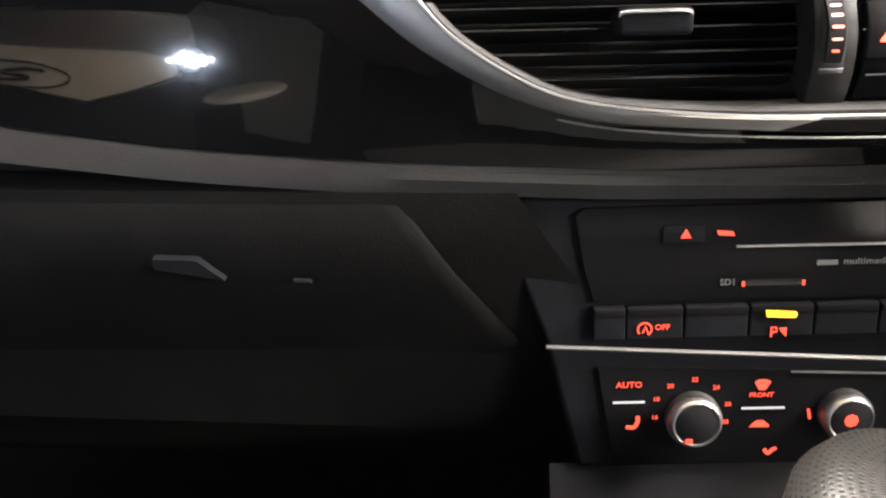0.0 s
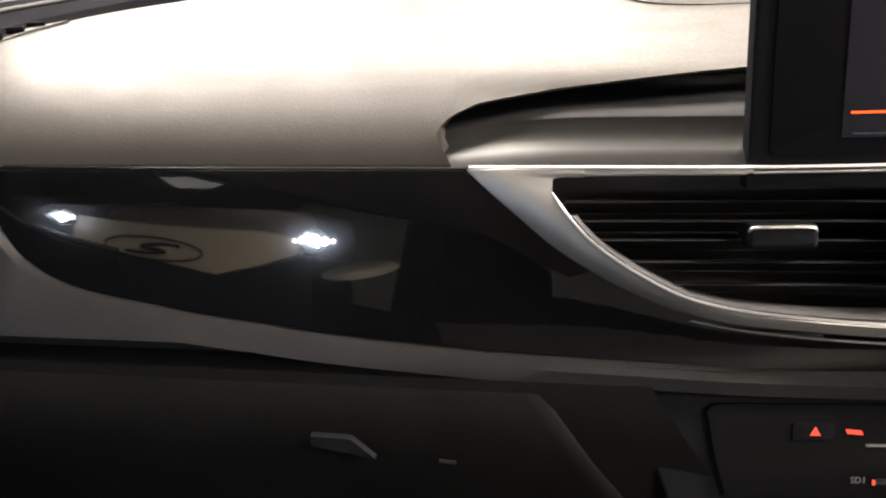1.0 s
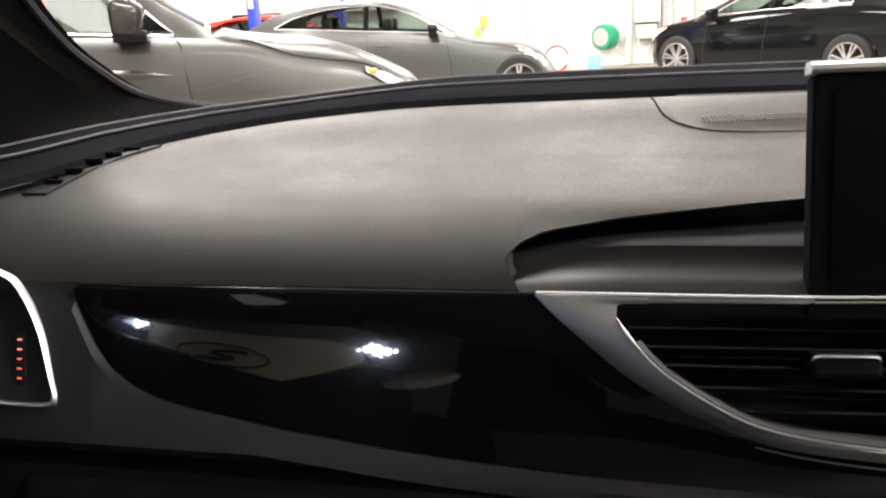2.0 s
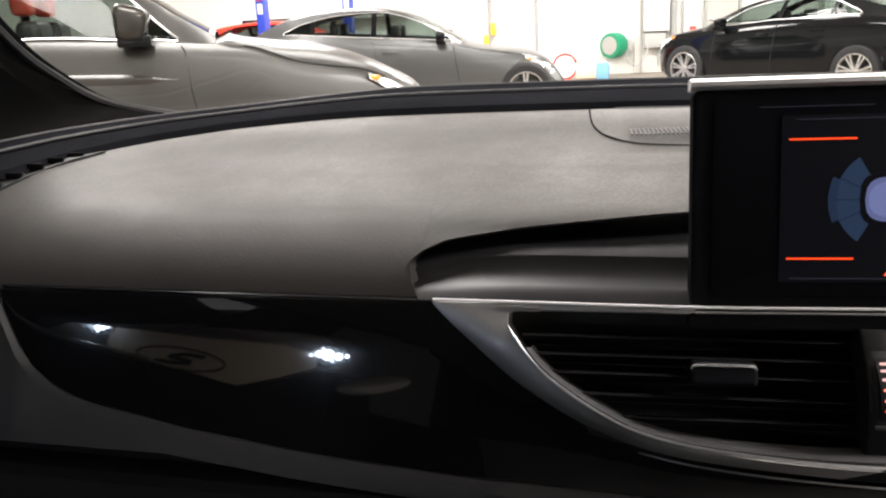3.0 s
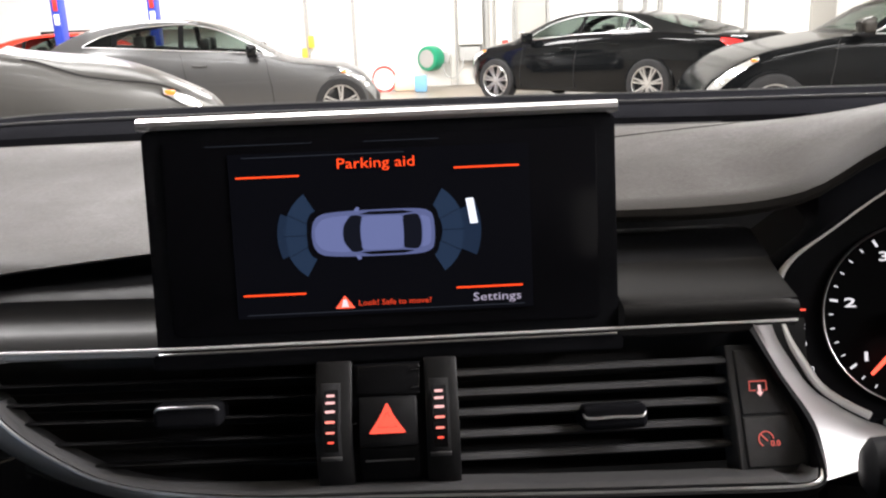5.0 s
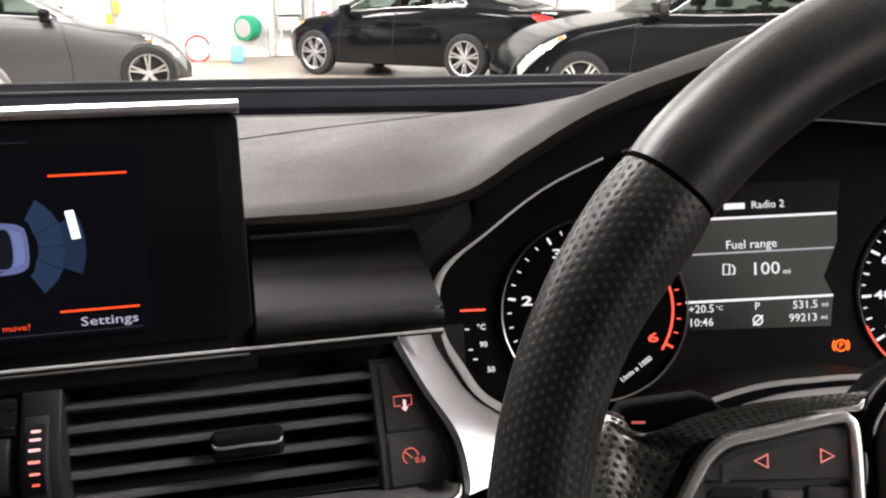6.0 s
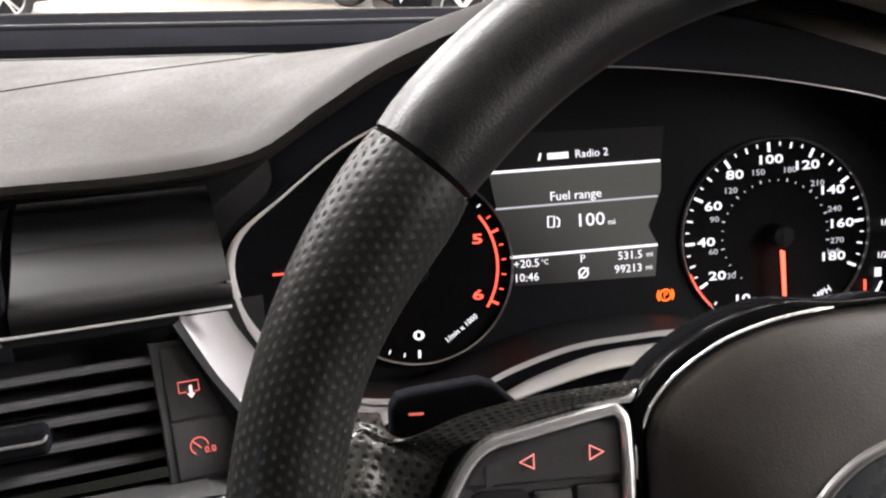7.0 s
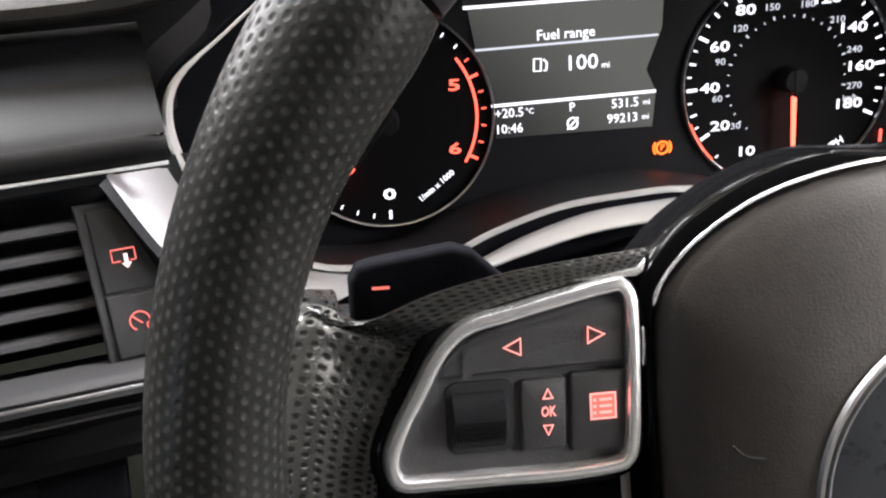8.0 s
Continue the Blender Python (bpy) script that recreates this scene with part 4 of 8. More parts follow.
def display():
    th = thing("dashboard_screen", SCR, "upright black screen showing a parking aid picture", "screen")
    part("housing", plate(rect(-0.1205, -0.006, 0.1205, sz(1.0625), 0.004), 0.010, 0.0022), TRIM_BLACK, th)
    rows = [[(x, y, z) for y, z in ((sz(1.0625), -0.012), (sz(1.0662), -0.0115), (sz(1.0685), -0.009), (sz(1.0685), 0.000), (sz(1.0668), 0.0022), (sz(1.0646), 0.0026), (sz(1.0628), 0.0012))] for x in (-0.1215, -0.1195, 0.1195, 0.1215)]
    part("top_bar", grid(rows, close_u=True, cap=True), PALE_METAL, th, "satin aluminium top edge")
    g = part("glass", plate(rect(-0.1105, sz(0.9575), 0.1105, sz(1.0565), 0.0035), 0.002, 0.0005), SCREEN_GLASS, th, "dark glossy screen glass", m=Matrix.Translation((0, 0, 0.0012)))
    pic = part("picture", plate(rect(-0.0770, sz(0.9655), 0.0755, sz(1.0490)), 0.0003), SCREEN_DARK, g, m=Matrix.Translation((0, 0, 0.0006)))
    z0 = 0.0003

    def flat(name, pts, m, n=0.0):
        return part(name, plate([(x, sz(z)) for x, z in pts], 0.0002), m, pic, smooth=False, m=Matrix.Translation((0, 0, z0 + n)))

    for x0, x1, z in ((-0.0735, -0.0415, 1.0372), (0.0370, 0.0702, 1.0380), (-0.0735, -0.0415, 0.9775), (0.0360, 0.0702, 0.9770)):
        flat("corner_bar", [(x0, z - 0.00042), (x1, z - 0.00042), (x1, z + 0.00042), (x0, z + 0.00042)], ORANGE)
    flat("grey_line", [(-0.070, 1.0468), (0.012, 1.0468), (0.012, 1.0472), (-0.070, 1.0472)], SCREEN_LINE)
    flat("grey_line", [(-0.072, 0.9672), (0.071, 0.9672), (0.071, 0.9676), (-0.072, 0.9676)], SCREEN_LINE)
    flat("grey_line", [(-0.088, 1.0532), (-0.034, 1.0532), (-0.034, 1.0535), (-0.088, 1.0535)], SCREEN_LINE)
    flat("grey_line", [(-0.008, 1.0528), (0.030, 1.0528), (0.030, 1.0531), (-0.008, 1.0531)], SCREEN_LINE)
    lettering("Parking aid", 0.0074, (-0.0025, sz(1.0421), z0 + 0.0002), ORANGE, pic, "heading", wide=1.24, bold=0.0)
    lettering("Settings", 0.0060, (0.0568, sz(0.9716), z0 + 0.0002), MENU_PRINT, pic, "menu_word", wide=1.35, bold=0.0)
    lettering("Look! Safe to move?", 0.0040, (0.0040, sz(0.9713), z0 + 0.0002), glow("message_red", (0.75, 0.06, 0.02), 0.7), pic, "message", wide=1.15, bold=0.0)
    flat("warning_sign", [(-0.0268, 0.9690), (-0.0168, 0.9690), (-0.0218, 0.9755)], glow("sign_red", (1.0, 0.10, 0.05), 1.1))
    flat("warning_core", [(-0.0236, 0.9697), (-0.0200, 0.9697), (-0.0210, 0.9735), (-0.0226, 0.9735)], WHITE_PRINT, 0.0002)
    # plan view of the car, nose to the left
    cz = 1.0070

    def fan(sgn, cx, reach):
        """Two sensor fields: a tall inner one by the bumper and a wider outer one."""
        for name, lo, hi, r0, r1, material in (("sensor_field", -24, 24, 0.0225, reach, SCREEN_LOBE), ("sensor_field", -58, 58, 0.0120, 0.0235, SCREEN_NAVY)):
            arc = [(r1 * math.cos(radians(a)), r1 * 1.05 * math.sin(radians(a))) for a in frange(lo, hi, 12)]
            arc += [(r0 * math.cos(radians(a)), r0 * 1.05 * math.sin(radians(a))) for a in frange(hi, lo, 12)]
            flat(name, [(cx + sgn * u, cz + v) for u, v in arc], material)
        for a in (-27, 0, 27):
            c, q = math.cos(radians(a)), math.sin(radians(a))
            flat("field_gap", [(cx + sgn * (r * c - e * q), cz + r * q + e * c) for r, e in ((0.012, -0.00012), (0.0235, -0.00012), (0.0235, 0.00012), (0.012, 0.00012))], SCREEN_DARK, 0.0002)
    fan(-1, -0.0275, 0.0268)
    fan(1, 0.0180, 0.0318)
    flat("sensor_hit", [(0.0424, 1.0222), (0.0462, 1.0226), (0.0482, 1.0098), (0.0444, 1.0095)], glow("hit_white", (0.8, 0.85, 0.95), 0.9), 0.0004)

    def outline(pts):
        return pts + [(x, 2 * cz - z) for x, z in reversed(pts)]

    def ring(pts):
        """Rounded outline through half of its corners, mirrored about the car's middle."""
        half = [(p[0], p[1]) for p in curve_points([(x, z, 0) for x, z in pts], 5)]
        return outline(half)
    flat("car_shadow", ring([(-0.0392, cz + 0.001), (-0.0385, cz + 0.008), (-0.033, cz + 0.0125), (-0.012, cz + 0.0138), (0.018, cz + 0.0138), (0.026, cz + 0.0120), (0.0284, cz + 0.006), (0.0286, cz + 0.001)]), SCREEN_DARK, 0.0002)
    flat("car_body", ring([(-0.0368, cz + 0.001), (-0.0358, cz + 0.0062), (-0.0328, cz + 0.0096), (-0.027, cz + 0.0110), (-0.010, cz + 0.0117), (0.016, cz + 0.0115), (0.0238, cz + 0.0096), (0.0256, cz + 0.006), (0.0260, cz + 0.001)]), SCREEN_BLUE, 0.0004)
    flat("car_bonnet", ring([(-0.0352, cz + 0.0005), (-0.0345, cz + 0.0040), (-0.0300, cz + 0.0080), (-0.0175, cz + 0.0090), (-0.0205, cz + 0.0045), (-0.0212, cz + 0.0005)]), SCREEN_PALE, 0.0006)
    flat("car_windscreen", ring([(-0.0208, cz + 0.0005), (-0.0200, cz + 0.0045), (-0.0165, cz + 0.0090), (-0.0110, cz + 0.0084), (-0.0118, cz + 0.0040), (-0.0120, cz + 0.0005)]), SCREEN_SMOKE, 0.0006)
    flat("car_roof", ring([(-0.0116, cz + 0.0005), (-0.0114, cz + 0.0040), (-0.0106, cz + 0.0080), (0.002, cz + 0.0086), (0.0096, cz + 0.0078), (0.0098, cz + 0.0040), (0.0099, cz + 0.0005)]), SCREEN_PALE, 0.0006)
    flat("car_rear_window", ring([(0.0102, cz + 0.0005), (0.0101, cz + 0.0040), (0.0100, cz + 0.0078), (0.0165, cz + 0.0088), (0.0186, cz + 0.0066), (0.0193, cz + 0.0030), (0.0194, cz + 0.0005)]), SCREEN_SMOKE, 0.0006)
    flat("car_boot", ring([(0.0200, cz + 0.0005), (0.0198, cz + 0.0050), (0.0192, cz + 0.0080), (0.0232, cz + 0.0066), (0.0240, cz + 0.0030), (0.0242, cz + 0.0005)]), SCREEN_PALE, 0.0006)
    for s in (1, -1):
        flat("car_side_window", [(-0.0125, cz + s * 0.0096), (-0.004, cz + s * 0.0092), (0.010, cz + s * 0.0092), (0.0155, cz + s * 0.0098), (0.010, cz + s * 0.0108), (-0.007, cz + s * 0.0109)], SCREEN_DARK, 0.0006)
        flat("car_mirror", [(-0.0150, cz + s * 0.0112), (-0.0135, cz + s * 0.0134), (-0.0118, cz + s * 0.0130), (-0.0125, cz + s * 0.0112)], SCREEN_PALE, 0.0006)
    part("lower_lip", plate(rect(-0.1215, -0.009, 0.1215, -0.0005, 0.002), 0.012, 0.001), TRIM_BLACK, th, m=Matrix.Translation((0, 0, 0.004)))
    part("lip_line", tube([(x, -0.0002, 0.0046) for x in (-0.118, 0, 0.118)], 0.0006, 6), SATIN_METAL, th, "thin polished edge")
    return th


def media_unit():
    th = thing("media_unit", FACE, "black radio panel with disc slot and a row of switches", "radio")
    part("surround", plate([(-0.176, fz(0.842)), (-0.167, fz(0.808)), (-0.152, fz(0.770)), (-0.141, fz(0.724)), (-0.135, fz(0.700)), (0.16, fz(0.700)), (0.175, fz(0.842))], 0.03, 0.003, 3), TRIM_BLACK, th, m=Matrix.Translation((0, 0, -0.002)))
    p = part("panel", plate([(-0.1385, fz(0.8330)), (-0.134, fz(0.8365)), (0.14, fz(0.8365)), (0.135, fz(0.790)), (-0.1285, fz(0.790)), (-0.1335, fz(0.806))], 0.004, 0.001), GLOSS_BLACK, th, m=Matrix.Translation((0, 0, 0.0005)))
    part("eject_button", plate(rect(-0.0960, fz(0.8190), -0.0755, fz(0.8275), 0.001), 0.002, 0.0005), TRIM_BLACK, p, m=Matrix.Translation((0, 0, 0.0010)))
    part("eject_symbol", plate([(-0.0875, fz(0.8213)), (-0.0822, fz(0.8213)), (-0.0830, fz(0.8226)), (-0.0848, fz(0.8258)), (-0.0868, fz(0.8226))], 0.0002), RED_PANEL, p, m=Matrix.Translation((0, 0, 0.0013)))
    part("disc_mark", plate([(-0.0700, fz(0.8245)), (-0.0622, fz(0.8238)), (-0.0612, fz(0.8216)), (-0.0690, fz(0.8222))], 0.0002), RED_PANEL, p, m=Matrix.Translation((0, 0, 0.0006)))
    part("disc_slot_edge", tube([(-0.060, fz(0.8165), 0.0006), (0.12, fz(0.8155), 0.0006)], 0.0007, 6), SATIN_METAL, p)
    # the maker's name as a plain bar
    for x0, x1 in ((-0.0205, -0.0105),):
        part("lettering_bar", plate(rect(x0, fz(0.8063), x1, fz(0.8087)), 0.0002), PALE_PRINT, p, m=Matrix.Translation((0, 0, 0.0004)))
    lettering("multimedia", 0.0046, (-0.0078, fz(0.8077), 0.0004), PALE_PRINT, p, "panel_word", align="LEFT", wide=1.15, bold=0.0)
    lettering("SD1", 0.0046, (-0.0630, fz(0.7988), 0.0004), PALE_PRINT, p, "slot_name")
    part("card_slot", plate(rect(-0.0545, fz(0.7970), -0.0265, fz(0.7998), 0.0006), 0.0004, 0.0), RUBBER, p, m=Matrix.Translation((0, 0, 0.0005)))
    part("card_slot_edge", tube([(-0.0530, fz(0.7997), 0.0008), (-0.0280, fz(0.7995), 0.0008)], 0.0004, 5), SATIN_DARK, p)
    for x in (-0.0555, -0.0262):
        part("slot_lamp", plate(rect(x - 0.0007, fz(0.7966), x + 0.0007, fz(0.7992), 0.0004), 0.0004), RED_PANEL, p, m=Matrix.Translation((0, 0, 0.0007)))
    # row of switches
    for x0, x1 in ((-0.1290, -0.1130), (-0.1125, -0.0845), (-0.0838, -0.0525), (-0.0518, -0.0205), (-0.0198, 0.0110), (0.0117, 0.042), (0.0427, 0.072), (0.0727, 0.11)):
        b = part("switch", plate(rect(x0, fz(0.7715), x1, fz(0.7878), 0.001), 0.006, 0.0015, 3), TRIM_BLACK, th, m=Matrix.Translation((0, 0, 0.0030)))
        part("switch_edge", plate(rect(x0 + 0.0006, fz(0.7838), x1 - 0.0006, fz(0.7870), 0.0006), 0.0008, 0.0004), PAD_DARK, b, m=Matrix.Translation((0, 0, 0.0006)))
    part("switch_led", plate([(-0.0445, fz(0.7855)), (-0.0298, fz(0.7845)), (-0.0290, fz(0.7830)), (-0.0300, fz(0.7815)), (-0.0437, fz(0.7822))], 0.0006, 0.0), AMBER_PANEL, th, "lit amber switch lamp", m=Matrix.Translation((0, 0, 0.0044)))
    c = (-0.1035, fz(0.7770))
    part("stop_symbol", tube([(c[0] + 0.0034 * math.cos(radians(a)), c[1] + 0.0034 * math.sin(radians(a)), 0.0034) for a in range(-60, 240, 20)], 0.0005, 5), RED_PANEL, th)
    part("stop_symbol_core", tube([(c[0] - 0.001, c[1] - 0.002, 0.0034), (c[0] + 0.0005, c[1] + 0.0015, 0.0034), (c[0] + 0.0018, c[1] - 0.002, 0.0034)], 0.0005, 5), RED_PANEL, th)
    lettering("OFF", 0.0042, (-0.0948, fz(0.7778), 0.0034), RED_PANEL, th, "switch_word")
    c = (-0.0375, fz(0.7742))
    part("parking_symbol", tube([(c[0] - 0.0034, c[1] - 0.0026, 0.0034), (c[0] - 0.0034, c[1] + 0.0024, 0.0034), (c[0] - 0.0010, c[1] + 0.0022, 0.0034), (c[0] - 0.0008, c[1] + 0.0002, 0.0034), (c[0] - 0.003, c[1] - 0.0002, 0.0034)], 0.0005, 5), RED_PANEL, th)
    part("parking_waves", plate([(c[0] + 0.0002, c[1] + 0.002), (c[0] + 0.0040, c[1] + 0.0022), (c[0] + 0.0040, c[1] - 0.0028), (c[0] + 0.0016, c[1] - 0.0002)], 0.0003), RED_PANEL, th, m=Matrix.Translation((0, 0, 0.0036)))
    return th


def rotary(th, cx, cz, r, name="temperature_knob"):
    k = part(name, lathe([(r * 1.02, -0.004), (r * 1.02, 0.0), (r, 0.0015), (r * 0.985, 0.0055), (r * 0.93, 0.0078), (r * 0.86, 0.0086), (r * 0.80, 0.0082), (r * 0.78, 0.0074)], 40), SATIN_METAL, th, "knurled aluminium ring", m=Matrix.Translation((cx, fz(cz), 0.002)))
    part("cap", lathe([(r * 0.80, 0.0070), (r * 0.79, 0.0079), (r * 0.72, 0.0084), (0.0004, 0.0086)], 32), SOFT_BLACK, k)
    bm = bmesh.new()
    for i in range(48):
        a = 2 * math.pi * i / 48
        q = box(0.0006, 0.0006, 0.0034, at=(0, 0, 0))
        bmesh.ops.transform(q, matrix=Matrix.Translation((r * math.cos(a), r * math.sin(a), 0.0034)) @ Matrix.Rotation(a, 4, "Z"), verts=q.verts)
        for f in q.faces:
            bm.faces.new([bm.verts.new(v.co) for v in f.verts])
        q.free()
    part("knurl", bm, SATIN_METAL, k, smooth=False)
    return k


def climate_panel():
    th = thing("climate_panel", FACE, "black climate panel with metal edged knobs and red symbols", "climate control")
    part("strip", tube([(x, fz(0.7695) - (x + 0.1525) * 0.062, 0.0042) for x in (-0.1525, 0.0, 0.14)], 0.0012, 8), SATIN_METAL, th, "satin metal strip")
    p = part("panel", plate([(-0.1260, fz(0.7560)), (-0.028, fz(0.7530)), (0.13, fz(0.7470)), (0.128, fz(0.702)), (-0.112, fz(0.7040)), (-0.118, fz(0.710))], 0.004, 0.001), GLOSS_BLACK, th, m=Matrix.Translation((0, 0, 0.0005)))
    part("upper_edge", tube([(-0.0285, fz(0.7525), 0.001), (0.12, fz(0.7465), 0.001)], 0.0006, 6), SATIN_METAL, p)
    n = 0.0004
    lettering("AUTO", 0.0046, (-0.1098, fz(0.7468), n), RED_PANEL, p, "button_word", wide=1.05)
    for x0, x1, z in ((-0.1180, -0.1015, 0.7376), (-0.0520, -0.0300, 0.7330)):
        part("button_lamp", plate(rect(x0, fz(z) - 0.0005, x1, fz(z) + 0.0005, 0.0003), 0.0006), glow("button_white", (0.8, 0.8, 0.82), 0.13), p, m=Matrix.Translation((0, 0, 0.0008)))
    c = (-0.1080, fz(0.7262))
    part("seat_symbol", tube(curve_points([(c[0] + 0.0030, c[1] + 0.0038, n), (c[0] + 0.0030, c[1] + 0.0005, n), (c[0] + 0.0012, c[1] - 0.0025, n), (c[0] - 0.0028, c[1] - 0.0022, n)], 4), 0.0011, 6), RED_PANEL, p)
    rotary(th, -0.0770, 0.7292, 0.0138)
    part("pointer", plate(rect(-0.0835, fz(0.7180), -0.0800, fz(0.7205)), 0.0004), RED_PANEL, th, m=Matrix.Translation((0.001, 0.0015, 0.0111)))
    for txt, x, z in (("16", -0.0962, 0.7290), ("18", -0.0958, 0.7388), ("20", -0.0888, 0.7458), ("22", -0.0765, 0.7490), ("24", -0.0655, 0.7445), ("26", -0.0590, 0.7355), ("28", -0.0598, 0.7258)):
        lettering(txt, 0.0035, (x, fz(z), n), RED_PANEL, p, "figure")
    c = (-0.0420, fz(0.7450))
    part("windscreen_symbol", plate([(c[0] - 0.0042, c[1] + 0.002), (c[0] - 0.002, c[1] + 0.0034), (c[0] + 0.002, c[1] + 0.0034), (c[0] + 0.0042, c[1] + 0.002), (c[0] + 0.0016, c[1] - 0.0024), (c[0] - 0.0016, c[1] - 0.0024)], 0.0003), RED_PANEL, p, m=Matrix.Translation((0, 0, n)))
    lettering("FRONT", 0.0036, (-0.0423, fz(0.7400), n), RED_PANEL, p, "button_word", wide=1.05)
    c = (-0.0422, fz(0.7240))
    part("air_symbol", plate([(c[0] - 0.0050, c[1] - 0.0015), (c[0] - 0.0034, c[1] + 0.0006), (c[0] - 0.0015, c[1] + 0.0022), (c[0] + 0.0018, c[1] + 0.0022), (c[0] + 0.005, c[1] - 0.0004), (c[0] + 0.005, c[1] - 0.0016)], 0.0003), RED_PANEL, p, m=Matrix.Translation((0, 0, n)))
    c = (-0.0355, fz(0.7092))
    part("vent_symbol", tube(curve_points([(c[0] - 0.0032, c[1] + 0.001, n), (c[0] - 0.0012, c[1] - 0.0014, n), (c[0] + 0.0012, c[1] + 0.0008, n), (c[0] + 0.003, c[1] + 0.0014, n)], 4), 0.0010, 6), RED_PANEL, p)
    k = rotary(th, 0.0000, 0.7300, 0.0128, "fan_knob")
    part("fan_symbol", lathe([(0.0036, 0.0), (0.0034, 0.0003), (0.0003, 0.0004)], 8), RED_PANEL, k, m=Matrix.Translation((0, 0, 0.0087)))
    part("level_lamp", plate([(-0.0185, fz(0.7320)), (-0.0172, fz(0.7320)), (-0.0160, fz(0.7268)), (-0.0172, fz(0.7262))], 0.0004), RED_PANEL, p, m=Matrix.Translation((0, 0, 0.0006)))
    return th


def gear_lever():
    th = thing("gear_lever", pose(-0.022, -0.17, 0.622), "gear lever with a rounded perforated black leather knob", "gear lever")
    rows = []
    prof = [(0.012, 0.03), (0.024, 0.075), (0.033, 0.095), (0.041, 0.115), (0.046, 0.132), (0.0455, 0.146), (0.040, 0.157), (0.030, 0.1635), (0.016, 0.1665), (0.001, 0.167)]
    n = 36
    for r, h in prof:
        rows.append([(r * math.cos(2 * math.pi * j / n), 1.15 * r * math.sin(2 * math.pi * j / n) - 0.002, h) for j in range(n)])
    bm = grid(rows, close_u=True, cap=True, uv=lambda a, b: (0.30 * b / n, 0.14 * a / len(prof)))
    part("knob", bm, perforated("perforated_knob_leather", (0.016, 0.0155, 0.0145), 0.0040, 0.0036, 0.014, 0.30), th)
    part("shaft", tube([(0, 0, 0), (0, 0, 0.035)], 0.011, 12), SATIN_METAL, th)
    part("gaiter", lathe([(0.05, -0.03), (0.042, -0.01), (0.026, 0.01), (0.013, 0.028)], 20), LEATHER, th)
    return th


def centre_console():
    th = thing("centre_console", I4, "dark centre console between the seats", "console")
    rows = [[(x, -0.070, 0.700), (x, -0.095, 0.655), (x, -0.13, 0.640), (x, -0.55, 0.62), (x, -0.9, 0.62)] for x in (-0.15, 0.15)]
    part("top", grid(rows), SOFT_BLACK, th)
    for x in (-0.15, 0.15):
        rows = [[(x, -0.068, 0.70), (x, -0.13, 0.64), (x, -0.9, 0.62)], [(x, 0.05, 0.40), (x, -0.13, 0.35), (x, -0.9, 0.35)]]
        part("side", grid(rows), PAD_DARK, th)
    return th


def passenger_vent():
    th = thing("passenger_air_vent", Matrix.Translation((0.004, -0.002, 0.0)), "passenger end air vent with a polished surround and lit thumbwheel", "air vent")
    ring = [(-0.602, 0.960), (-0.586, 0.952), (-0.570, 0.927), (-0.561, 0.897), (-0.558, 0.884), (-0.565, 0.8795), (-0.604, 0.880), (-0.655, 0.884), (-0.668, 0.90), (-0.660, 0.935), (-0.64, 0.957)]
    pts = curve_points([(x, z, 0) for x, z in ring + ring[:1]], 5)[:-1]
    rows = []
    for p in pts:
        cx, cz = p.x - (-0.612), p.y - 0.918
        r = []
        for k, n in ((1.02, 0.0), (1.01, 0.004), (0.985, 0.006), (0.95, 0.005), (0.93, 0.002), (0.92, -0.012)):
            r.append(on_face(-0.612 + cx * k, 0.918 + cz * k, n + 0.004))
        rows.append(r)
    part("surround", grid(rows, close_v=True), PALE_METAL, th, "polished aluminium ring")
    bm = bmesh.new()
    bm.faces.new([bm.verts.new(on_face(-0.612 + (p.x + 0.612) * 0.95, 0.918 + (p.y - 0.918) * 0.95, -0.010 + 0.004)) for p in pts])
    part("back", bm, RUBBER, th)
    for z in (0.945, 0.935, 0.925, 0.915, 0.905, 0.895):
        rows = [[on_face(x, z, 0.002), on_face(x, z - 0.001, 0.002), on_face(x, z - 0.004, -0.006), on_face(x, z - 0.003, -0.006)] for x in (-0.66 + 0.3 * max(0, z - 0.93), -0.596)]
        part("slat", grid(rows, close_u=True, cap=True), SOFT_BLACK, th)
    m = plane_frame(on_face(-0.584, 0.907, 0.0075), 4, 0.3)
    w = part("thumbwheel", plate(rect(-0.005, -0.017, 0.005, 0.017, 0.003), 0.010, 0.0025, 3), SOFT_BLACK, th, m=m)
    for i in range(5):
        part("mark", box(0.003, 0.0010, 0.0004, 0.0001, at=(0, -0.012 + 0.006 * i, 0.0002)), RED_ICON if i < 3 else PINK_ICON, w)
    return th


CLM = plane_frame((0.43, 0.05, 0.93), 16, 0.25, 3.3)
R33 = Matrix.Rotation(radians(-3.3), 2)


def cu(u, v):
    q = R33 @ Vector((u, v))
    return q.x, q.y


def speed_angle(v):
    return 269 - 2.875 * v if v <= 20 else 211.5 - 1.476 * (v - 20)


DIAL_DEPTH = 0.0008


